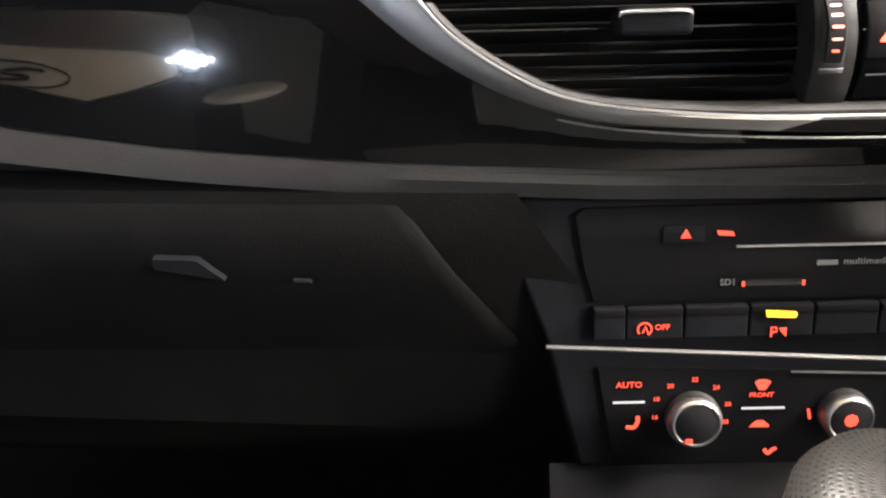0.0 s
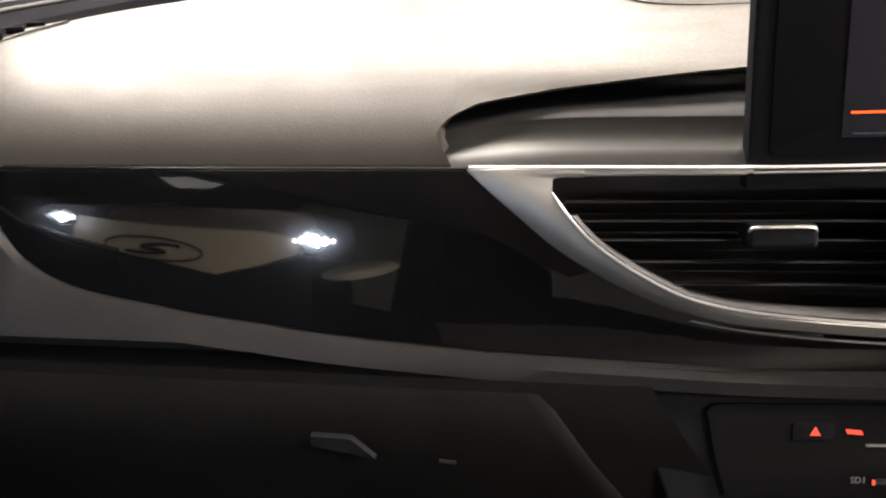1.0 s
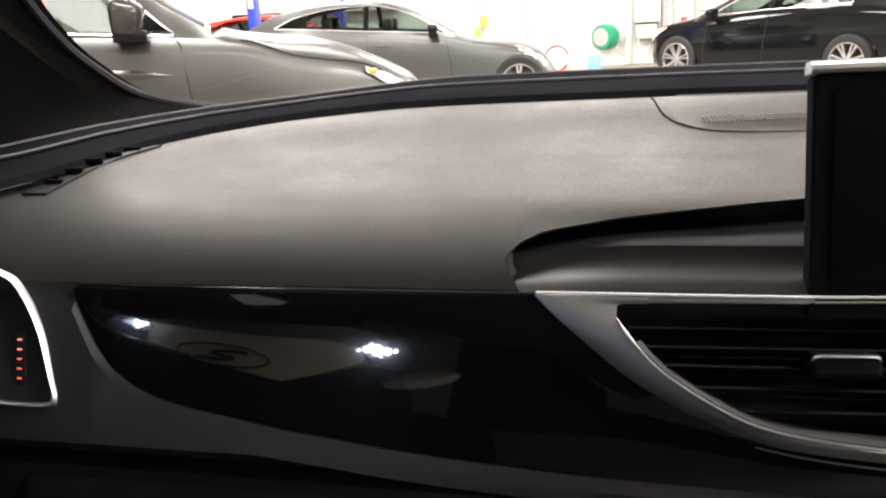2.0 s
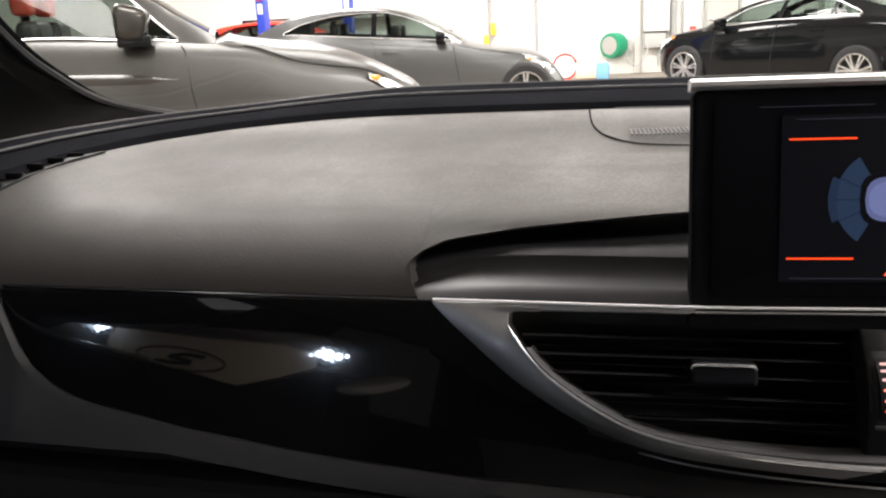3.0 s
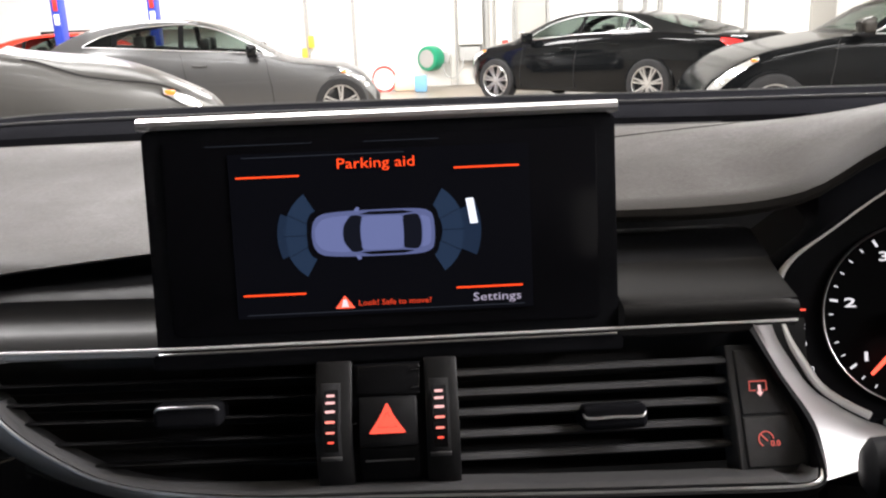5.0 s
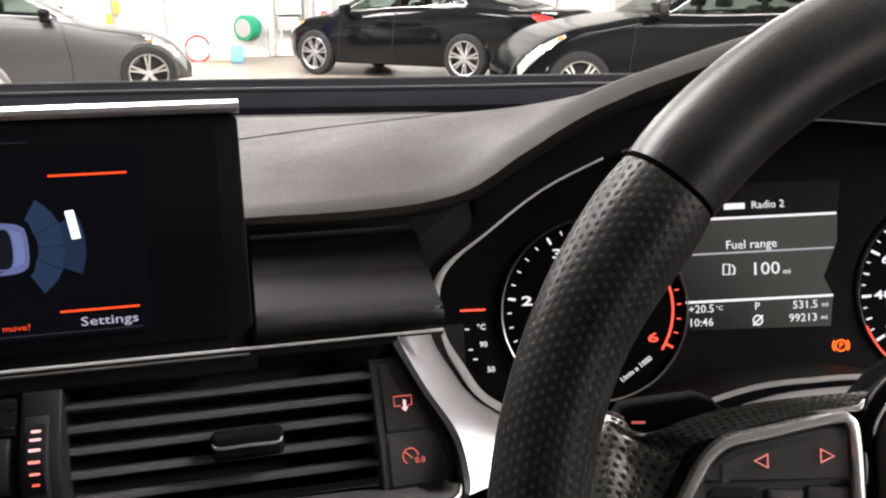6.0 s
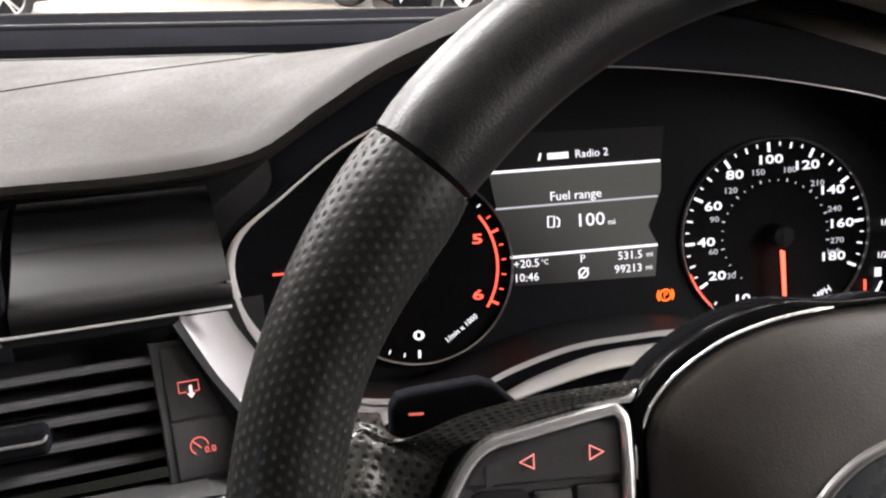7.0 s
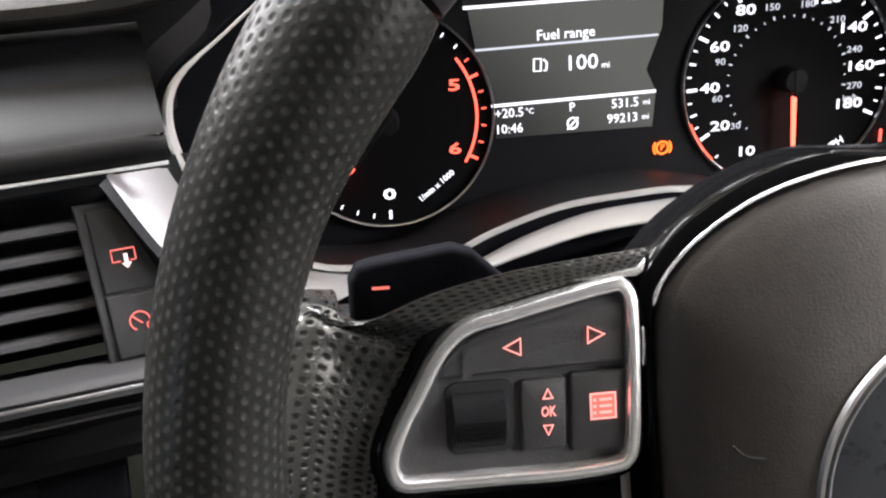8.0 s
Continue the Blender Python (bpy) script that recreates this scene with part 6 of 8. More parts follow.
    def hoop(prof):
        return grid([[p + d * w + Vector((0, 0, h)) for w, h in prof] for p, d in zip(loop, side)], close_v=True)
    part("chrome_edge", hoop(((-0.0019, -0.0040), (-0.0019, 0.0002), (-0.0014, 0.0009), (0.0, 0.0012), (0.0013, 0.0006), (0.0020, -0.0008), (0.0021, -0.0060))), CHROME_SATIN, th, "polished chrome edge")
    part("gloss_edge", hoop(((0.0021, -0.0022), (0.0032, -0.0020), (0.0044, -0.0028), (0.0052, -0.0045), (0.0054, -0.0110))), GLOSS_BLACK, th, "gloss black edge")
    up = part("arrow_button", plate([(-0.1355, 0.0246), (-0.0876, 0.0258), (-0.0882, 0.0428), (-0.0905, 0.0430), (-0.1033, 0.0405), (-0.1170, 0.0374), (-0.1248, 0.0354), (-0.1292, 0.0326), (-0.1330, 0.0284)], 0.004, 0.0010, 3), BUTTON, pad, m=Matrix.Translation((0, 0, 0.0020)))
    ridge = [[(x, z, h) for z, h in ((z0 + 0.0012, 0.0), (z0, 0.0006), (z0 - 0.0030, 0.0003), (z0 - 0.0060, 0.0))] for x, z0 in ((-0.1290, 0.0300), (-0.1240, 0.0325), (-0.1170, 0.0345), (-0.1033, 0.0375), (-0.0905, 0.0396), (-0.0886, 0.0398))]
    part("ridge", grid(ridge), BUTTON, up)
    for cx, s in ((-0.1164, -1), (-0.0958, 1)):
        v = 0.0315 if s < 0 else 0.0331
        part("arrow_symbol", tube([(cx + s * 0.0024, v, 0.0007), (cx - s * 0.0018, v + 0.0021, 0.0007), (cx - s * 0.0018, v - 0.0021, 0.0007)], 0.00034, 5, closed=True), PAD_PRINT, up)
    part("roller_bed", plate(rect(-0.1335, 0.0040, -0.1160, 0.0230, 0.003), 0.003, 0.0006), RUBBER, pad, m=Matrix.Translation((0, 0, 0.0006)))
    rows = []
    for i in range(17):
        a = radians(-80 + 10 * i)
        rows.append([(u, 0.0130 + 0.0085 * math.sin(a), -0.003 + 0.0070 * math.cos(a) - e) for u, e in ((-0.1330, 0.0030), (-0.1318, 0.0), (-0.1188, 0.0), (-0.1176, 0.0030))])
    rl = part("roller", grid(rows), SOFT_BLACK, pad, "knurled volume roller")
    bm = bmesh.new()
    for i in range(15):
        for a in (-30, -20, -10, 0):
            q = box(0.0005, 0.0007, 0.0005, at=(-0.1310 + 0.00081 * i, 0.0130 + 0.0086 * math.sin(radians(a)), -0.003 + 0.0071 * math.cos(radians(a))))
            for f in q.faces:
                bm.faces.new([bm.verts.new(w.co) for w in f.verts])
            q.free()
    tagged(part("knurl", bm, SATIN_DARK, rl, smooth=False), kind="stuff")
    ok = part("ok_button", plate(rect(-0.1146, 0.0036, -0.1030, 0.0224, 0.001), 0.003, 0.0010), BUTTON, pad, m=Matrix.Translation((0, 0, 0.0016)))
    lettering("OK", 0.0038, (-0.1077, 0.0138, 0.0003), PAD_PRINT, ok, "word", wide=0.68)
    for v, s in ((0.0184, 1), (0.0091, -1)):
        part("arrow_symbol", tube([(-0.1078, v + s * 0.0014, 0.0002), (-0.1090, v - s * 0.0011, 0.0002), (-0.1066, v - s * 0.0011, 0.0002)], 0.00032, 5, closed=True), PAD_PRINT, ok)
    li = part("list_button", plate(rect(-0.1018, 0.0024, -0.0876, 0.0234, 0.001), 0.003, 0.0010), BUTTON, pad, m=Matrix.Translation((0, 0, 0.0016)))
    c = (-0.0935, 0.0141)
    part("list_symbol", tube([(c[0] + x, c[1] + y, 0.0002) for x, y in ((-0.0031, -0.0033), (0.0033, -0.0033), (0.0031, 0.0033), (-0.0033, 0.0033))], 0.00036, 5, closed=True), PAD_PRINT, li)
    part("list_field", plate([(c[0] + x, c[1] + y) for x, y in ((-0.0029, -0.0031), (0.0031, -0.0031), (0.0029, 0.0031), (-0.0031, 0.0031))], 0.0002), DIM_RED, li, m=Matrix.Translation((0, 0, 0.00015)))
    for y in (-0.0017, 0.0, 0.0017):
        part("list_line", box(0.0032, 0.0006, 0.0003, at=(c[0] + 0.0006, c[1] + y, 0.0003)), PAD_PRINT, li)
        part("list_dot", box(0.0007, 0.0007, 0.0003, at=(c[0] - 0.0022, c[1] + y, 0.0003)), PAD_PRINT, li)

    # airbag hub
    half = [(0.0, 0.0742), (-0.0202, 0.0727), (-0.0350, 0.0707), (-0.0483, 0.0672), (-0.0586, 0.0629), (-0.0687, 0.0565), (-0.0752, 0.0506), (-0.0796, 0.0445), (-0.0814, 0.0380), (-0.0815, 0.0300), (-0.0810, 0.0161), (-0.0800, -0.0005), (-0.0794, -0.0116), (-0.076, -0.04), (-0.06, -0.072), (-0.03, -0.085), (0.0, -0.087)]
    left = [(p.x, p.y) for p in curve_points([(x, y, 0) for x, y in half], 4)]
    out = left + [(-x, y) for x, y in reversed(left)][1:-1]
    rows = []
    for k, h in ((1.0, -0.030), (1.0, -0.004), (0.985, 0.001), (0.95, 0.0045), (0.86, 0.0090), (0.70, 0.0140), (0.60, 0.0160), (0.40, 0.016), (0.01, 0.016)):
        rows.append([(x * k, (y + 0.004) * k - 0.004, h) for x, y in out])
    part("hub", grid(rows, close_u=True), HUB_LEATHER, th, "dark grained airbag cover")
    rows = []
    for i, (x, y) in enumerate(out):
        a, c = out[i - 1], out[(i + 1) % len(out)]
        d = Vector((-(c[1] - a[1]), c[0] - a[0])).normalized()
        if d.dot(Vector((x, y + 0.004))) < 0:
            d = -d
        w = 0.0016 + 0.0038 * ease((y - 0.030) / 0.016) * ease((abs(x) - 0.012) / 0.03)
        rows.append([(x + d.x * k, y + d.y * k, h) for k, h in ((-0.0006, -0.010), (0.0, 0.0006), (0.0005, 0.0016), (w * 0.5, 0.0014), (w * 0.85, 0.0004), (w, -0.0016), (w + 0.0003, -0.016))])
    part("hub_edge", grid(rows, close_v=True), GLOSS_BLACK, th, "gloss black edge")
    # highlight between the gloss edge and the hub, laid on as a chrome rod
    part("hub_highlight_line", tube([(x * 1.004, (y + 0.004) * 1.004 - 0.004, 0.0016) for x, y in left[4:32]], [0.0002] + [0.0006] * 26 + [0.0002], 6), CHROME_SATIN, th, "highlight by the gloss edge, added as a thin bright rod")
    part("corner_blade", plate([(-0.1015, 0.0468), (-0.0850, 0.0492), (-0.0826, 0.0512), (-0.0828, 0.0478), (-0.0850, 0.0470)], 0.004, 0.0006), CHROME_SATIN, th, "polished blade at the corner of the pad", m=Matrix.Translation((0, 0, -0.0005)))
    part("corner_pin", lathe([(0.0007, -0.001), (0.0006, 0.0004), (0.0002, 0.0007)], 10, at=(-0.0832, 0.0402, 0.0)), CHROME_SATIN, th)
    # a glint beside the hub, also laid on as a chrome rod
    part("side_glint_strip", tube([(-0.0837, 0.0345, 0.0006), (-0.0836, 0.0300, 0.0008), (-0.0837, 0.0245, 0.0006)], [0.0002, 0.0005, 0.0002], 6), CHROME_SATIN, th, "highlight by the gloss edge, added as a thin bright rod")
    part("emblem_ring", grid([[((0.0432 + r) * math.cos(2 * math.pi * j / 96), -0.008 + (0.0432 + r) * math.sin(2 * math.pi * j / 96), 0.0165 + h) for r, h in ((-0.0014, -0.001), (-0.0010, 0.0006), (-0.0002, 0.0008), (0.0006, 0.0003), (0.0012, 0.0009), (0.0020, 0.0008), (0.0026, -0.001))] for j in range(96)], close_v=True), SATIN_METAL, th, "brushed metal ring")
    part("emblem_disc", lathe([(0.0418, 0.0150), (0.0416, 0.0164), (0.0300, 0.0180), (0.0005, 0.0186)], 48, at=(0, -0.008, 0)), mat("emblem_disc", (0.03, 0.033, 0.038), 0.3, grain=0.1, scale=200), th)
    part("arc_mark", tube([(-0.058 + 0.0095 * math.cos(radians(a)), 0.012 + 0.0095 * math.sin(radians(a)), 0.0132) for a in range(215, 320, 10)], 0.0004, 5), RUBBER, th)
    # right spoke and lower spoke carry the wheel
    rows = [[(u, v, h) for u, v, h in ((0.078, 0.05 - 0.1 * k / 5, 0.006), (0.13, 0.046 - 0.085 * k / 5, 0.008), (0.184, 0.055 - 0.11 * k / 5, 0.010))] for k in range(6)]
    part("right_spoke", grid(rows), PERF, th)
    rows = [[(-0.03 + 0.06 * k / 3, v, 0.004) for v in (-0.08, -0.13, -0.185)] for k in range(4)]
    part("lower_spoke", grid(rows), SATIN_METAL, th)
    return th


def paddle():
    m = plane_frame((0.27, -0.128, 0.957), 14, 0.3)
    th = thing("shift_paddle", m, "black gearshift paddle behind the steering wheel with a red minus sign", "paddle")
    out = [(-0.0195, -0.014), (-0.0195, 0.004), (-0.0170, 0.0085), (-0.012, 0.0098), (0.012, 0.0130), (0.018, 0.0110), (0.034, -0.004), (0.034, -0.02), (0.0, -0.02)]
    part("blade", plate(out, 0.007, 0.002, 3), TRIM_BLACK, th)
    part("minus_sign", box(0.0052, 0.0009, 0.0003, 0.0001, at=(-0.0100, 0.0020, 0.0002)), DIM_RED, th)
    return th


def column():
    th = thing("steering_column", I4, "dark plastic steering column shroud with a stalk", "steering column")
    c0, c1 = WHM @ Vector((0, -0.012, -0.02)), WHM @ Vector((0, -0.035, -0.20))
    part("shroud", tube([c0, c0.lerp(c1, 0.3), c1], [0.040, 0.052, 0.06], 20), SOFT_BLACK, th)
    a, b = Vector((0.345, -0.095, 0.900)), Vector((0.222, -0.062, 0.899))
    part("stalk", tube([a, a.lerp(b, 0.5), a.lerp(b, 0.9), a.lerp(b, 0.97), b], [0.012, 0.015, 0.016, 0.0145, 0.009], 16), SOFT_BLACK, th)
    rows = [[(x, y, z) for y, z in ((-0.03 - 0.29 * (x - 0.22), 0.872), (-0.045 - 0.29 * (x - 0.22), 0.84), (-0.05 - 0.29 * (x - 0.22), 0.78), (0.0, 0.6))] for x in frange(0.222, 0.75, 8)]
    part("knee_panel", grid(rows), PAD_DARK, th)
    return th


def windscreen():
    ob = new("window_1")
    tagged(ob, "clear raked car windscreen above the dashboard", "windscreen", kind="structure")
    rows = []
    for k in (0.0, 0.5, 1.0):
        rows.append([(x, interp(REAR, x)[0] * 0.55 + 0.29 - (0.30 if abs(x) > 0.7 else 0) * 0 - 0.75 * k, 1.030 + 0.40 * k + 0.03 * math.sin(math.pi * k)) for x in frange(-0.75, 0.78, 14)])
    g = part("pane", grid(rows), GLASS, ob)
    g.visible_shadow = False
    return ob


def cabin_shell():
    edge = curve_points([(-0.60, 0.485, 1.004), (-0.687, 0.43, 1.031), (-0.703, 0.36, 1.066), (-0.695, 0.27, 1.117), (-0.66, 0.1, 1.24), (-0.62, -0.12, 1.40)], 5)
    th = thing("windscreen_pillar", I4, "dark grey trimmed windscreen pillar", "pillar", kind="structure")
    rows = [[p + Vector((0.004, 0.012, 0.0)), p, p + Vector((-0.012, -0.012, -0.004)), p + Vector((-0.05, -0.06, -0.02)), p + Vector((-0.10, -0.14, -0.045)), p + Vector((-0.14, -0.24, -0.06)), p + Vector((-0.15, -0.36, -0.12)), p + Vector((-0.12, -0.46, -0.20))] for p in edge]
    part("trim", grid(rows), PAD_DARK, th)
    part("seal", tube(edge, 0.004, 6), RUBBER, th)
    th = thing("windscreen_pillar", I4, "dark grey trimmed windscreen pillar", "pillar", kind="structure")
    e2 = curve_points([(0.80, 0.30, 1.03), (0.84, 0.16, 1.13), (0.82, -0.05, 1.27), (0.78, -0.25, 1.40)], 5)
    part("trim", grid([[p, p + Vector((0.06, -0.06, 0)), p + Vector((0.12, -0.16, 0))] for p in e2]), PAD_DARK, th)
    th = thing("headlining", I4, "pale grey headlining of the car roof", "headlining", kind="structure")
    rows = [[(x, y, 1.42 + 0.04 * math.cos(x * 2) - 0.05 * max(0, -0.9 - y)) for x in frange(-0.78, 0.9, 8)] for y in (-0.25, -0.6, -1.0, -1.5, -2.1)]
    part("lining", grid(rows), HEADLINING, th)
    part("roof_rail", grid([[(-0.745, y, 1.35), (-0.775, y, 1.40), (-0.80, y, 1.47)] for y in (0.02, -0.3, -1.0, -2.1)]), PAD_DARK, th)
    part("skin", grid([[(x, y, z + 0.03) for x, y, z in r] for r in rows]), BONNET_PAINT, th)
    # doors
    for nm, x, s in (("wall_left", -0.80, 1), ("wall_right", 0.93, -1)):
        th = thing(nm, I4, "dark door panel with a slim metal strip along the top", "door panel", kind="structure")
        rows = [[(x + s * 0.12, y, 0.25), (x + s * 0.10, y, 0.70), (x + s * 0.07, y, 0.92), (x + s * 0.05, y, 0.975), (x, y, 0.985), (x - s * 0.03, y, 0.98)] for y in (0.16, -0.2, -0.9, -2.1)]
        part("panel", grid(rows), PAD_DARK, th)
        part("outer_skin", grid([[(x - s * 0.03, y, 0.98), (x - s * 0.09, y, 0.90), (x - s * 0.13, y, 0.62), (x - s * 0.12, y, 0.20), (x - s * 0.08, y, 0.02)] for y in (0.10, -0.5, -1.2, -2.1)]), BONNET_PAINT, th)
        part("strip", tube([(x + s * 0.062, 0.15, 0.968), (x + s * 0.062, -0.9, 0.968)], 0.005, 8), SATIN_METAL, th)
        if s > 0:
            for ya, yb in ((0.10, -0.74), (-0.88, -1.69)):
                part("door_glass", grid([[(x, ya, 0.985), (x + 0.04, ya - 0.05, 1.42)], [(x, yb, 0.985), (x + 0.04, yb - 0.03, 1.42)]]), PRIVACY, th)
        for y, w in (((-0.52, 0.40), (-1.62, 0.50)) if s > 0 else ((-0.90, 0.12), (-1.75, 0.35))):
            part("pillar", grid([[(x + s * 0.006, y, 0.97), (x + s * 0.046, y - 0.05, 1.44)], [(x + s * 0.006, y - w, 0.97), (x + s * 0.046, y - w, 1.44)]]), PAD_DARK, th)
    th = thing("wall_rear", I4, "grey beige leather rear seat bench and bulkhead", "rear seat", kind="structure")
    part("backrest", grid([[(x, -1.75, 0.45), (x, -1.93, 0.97)] for x in (-0.80, 0.05, 0.93)]), BENCH, th)
    part("parcel_shelf", grid([[(x, -1.93, 0.97), (x, -2.0, 1.04), (x, -2.05, 1.13)] for x in (-0.80, 0.05, 0.93)]), PAD_DARK, th)
    for xa, xb in ((-0.80, -0.42), (0.60, 0.93)):
        part("rear_pillar", grid([[(xa, -2.05, 1.12), (xb, -2.05, 1.12)], [(xa, -2.10, 1.42), (xb, -2.10, 1.42)]]), PAD_DARK, th)
    part("rear_window", grid([[(-0.42, -2.055, 1.12), (0.60, -2.055, 1.12)], [(-0.42, -2.105, 1.42), (0.60, -2.105, 1.42)]]), PRIVACY, th)
    part("cushion", grid([[(x, -1.2, 0.30), (x, -1.25, 0.48), (x, -1.75, 0.45)] for x in (-0.75, 0.05, 0.88)]), LEATHER, th)
    th = thing("floor", I4, "dark carpeted cabin floor", "floor", kind="structure")
    part("carpet", grid([[(x, 0.45, 0.60), (x, 0.30, 0.36), (x, 0.0, 0.28), (x, -2.1, 0.28)] for x in (-0.80, 0.0, 0.93)]), CARPET, th)
    part("bulkhead", grid([[(x, 0.42, 0.35), (x, 0.45, 0.70), (x, 0.48, 1.0)] for x in (-0.80, 0.0, 0.93)]), RUBBER, th)


def passenger_seat():
    # car seat out of view, mirrored in the lacquer
    th = thing("front_passenger_seat", I4, "dark leather passenger seat with a beige oval-stitched panel", "car seat")
    def back(cx, table):
        return grid([[(cx + w * u, y - d, z) for u, d in ((-1.0, 0.12), (-1.02, 0.05), (-0.95, 0.012), (-0.6, 0.0), (0, -0.004), (0.6, 0.0), (0.95, 0.012), (1.02, 0.05), (1.0, 0.12))] for z, y, w in table], cap=True)
    part("backrest", back(-0.66, ((0.50, -0.43, 0.155), (0.62, -0.41, 0.16), (0.80, -0.40, 0.16), (0.93, -0.40, 0.155), (0.970, -0.402, 0.150))), SOFT_BLACK, th)
    part("shoulder", back(-0.645, ((0.971, -0.402, 0.142), (1.01, -0.404, 0.140), (1.045, -0.408, 0.130), (1.07, -0.414, 0.11), (1.082, -0.425, 0.08))), SEAT_BROWN, th, "brown leather shoulder of the seat")
    m = Matrix.Translation((0, -0.388, 0)) @ Matrix.Rotation(radians(90), 4, "X") @ Matrix.Diagonal((1, 1, -1, 1))
    part("panel", plate([(-0.795, 0.983), (-0.748, 0.970), (-0.6135, 0.941), (-0.56, 0.957), (-0.520, 0.972), (-0.515, 0.990), (-0.56, 1.001), (-0.66, 1.006), (-0.75, 1.015), (-0.795, 1.022)], 0.010, 0.0), BEIGE, th, m=m)
    part("stitched_oval", tube([(-0.691 + 0.060 * math.cos(radians(a)), -0.3865, 0.974 + 0.016 * math.sin(radians(a)) - 0.10 * 0.06 * math.cos(radians(a))) for a in range(0, 360, 10)], 0.0013, 6, closed=True), RUBBER, th)
    part("oval_inlay", tube([(-0.691 + 0.8 * (q.x + 0.665), -0.386, 0.974 + 0.8 * (q.z - 0.962)) for q in curve_points([(-0.625, 0, 0.967), (-0.650, 0, 0.970), (-0.682, 0, 0.966), (-0.672, 0, 0.962), (-0.652, 0, 0.959), (-0.648, 0, 0.955), (-0.680, 0, 0.954), (-0.705, 0, 0.957)], 5)], 0.0024, 6), RUBBER, th)
    rows = [[(-0.462 + 0.044 * k * math.cos(radians(a)), -0.4175 - 0.006 * (1 - k * k), 0.957 + 0.011 * k * math.sin(radians(a)) + 0.008 * k * math.cos(radians(a))) for a in range(0, 360, 15)] for k in (1.0, 0.8, 0.4, 0.02)]
    part("side_bolster", grid(rows, close_u=True), BOLSTER, th, "beige leather bolster")
    part("cushion", box(0.40, 0.42, 0.14, 0.04, at=(-0.62, -0.66, 0.45), seg=3), LEATHER, th)
    # lamps out of view, added here for the glints mirrored in the lacquer
    for x, y, z, s in ((-0.800, -0.372, 1.014, 1.2), (-0.498, -0.375, 0.987, 1.5)):
        lt = thing("led_lamp", pose(x, y, z, -90), "small white LED light by the passenger seat", "lamp", "LED lights")
        part("shell", lathe([(0.006, -0.03), (0.011 * s, 0.0), (0.010 * s, 0.003)], 20), SOFT_BLACK, lt)
        for k, (dx, dy, r) in enumerate(((0, 0, 0.0070), (0.0070, 0.0015, 0.0045), (-0.0065, -0.001, 0.0042), (0.003, 0.0080, 0.0014), (-0.004, -0.0078, 0.0015), (0.0125, 0.0005, 0.0022), (-0.0120, 0.001, 0.0018))):
            part("led", lathe([(r, 0.0035), (r * 0.75, 0.0035 + r * 0.5), (0.0004, 0.0035 + r * 0.7)], 12, at=(dx * s * 1.15, dy, 0)), LED_WHITE, lt, "bluish white LED")


def bonnet():
    """Front of the car beyond the windscreen: bonnet, wings and bumper."""
    th = thing("car_bonnet", I4, "dark brown bonnet and wings of the car beyond the windscreen", "bonnet")
    mid = 0.065
    prof = [(0.54, 0.960), (0.60, 0.985), (0.80, 0.985), (1.0, 0.968), (1.25, 0.930), (1.45, 0.880), (1.58, 0.80)]
    rows = []
    for k in frange(-1, 1, 19):
        rows.append([(mid + 0.72 * k * (1 - 0.10 * max(0, y - 0.9)), y - 0.10 * k * k * (1 if y < 0.7 else 0.6) + (0.06 * (1 - k * k) if y > 1.3 else 0), z - 0.035 * k * k) for y, z in prof])
    part("panel", grid(rows), BONNET_PAINT, th, "dark bonnet panel")
    for s in (-1, 1):
        rows = []
        for y, z in [(0.20, 0.985)] + prof:
            w = 0.72 * (1 - 0.10 * max(0, y - 0.9))
            rows.append([(mid + s * w, y - 0.10, z - 0.036), (mid + s * (w + 0.08), y - 0.12, z - 0.07), (mid + s * (w + 0.14), y - 0.13, z - 0.20), (mid + s * (w + 0.15), y - 0.14, 0.45), (mid + s * (w + 0.12), y - 0.14, 0.05)])
        part("wing", grid(rows), BONNET_PAINT, th)
    rows = [[(mid + 0.76 * k, 1.48 + 0.12 * (1 - k * k) + d, z) for z, d in ((0.78, 0.0), (0.60, 0.05), (0.30, 0.06), (0.05, 0.0))] for k in frange(-1, 1, 13)]
    part("bumper", grid(rows), BONNET_PAINT, th)
    part("scuttle", grid([[(x, 0.44, 1.0), (x, 0.58, 0.955)] for x in frange(-0.72, 0.85, 8)]), TRIM_BLACK, th, "black scuttle panel under the windscreen")


dashboard()
glove_box()
speaker_grille()
demister()
shelf()
centre_vents()
side_switches()
display()
media_unit()
climate_panel()
gear_lever()
centre_console()
passenger_vent()
instruments()
steering_wheel()
paddle()
column()
windscreen()
cabin_shell()
passenger_seat()
bonnet()

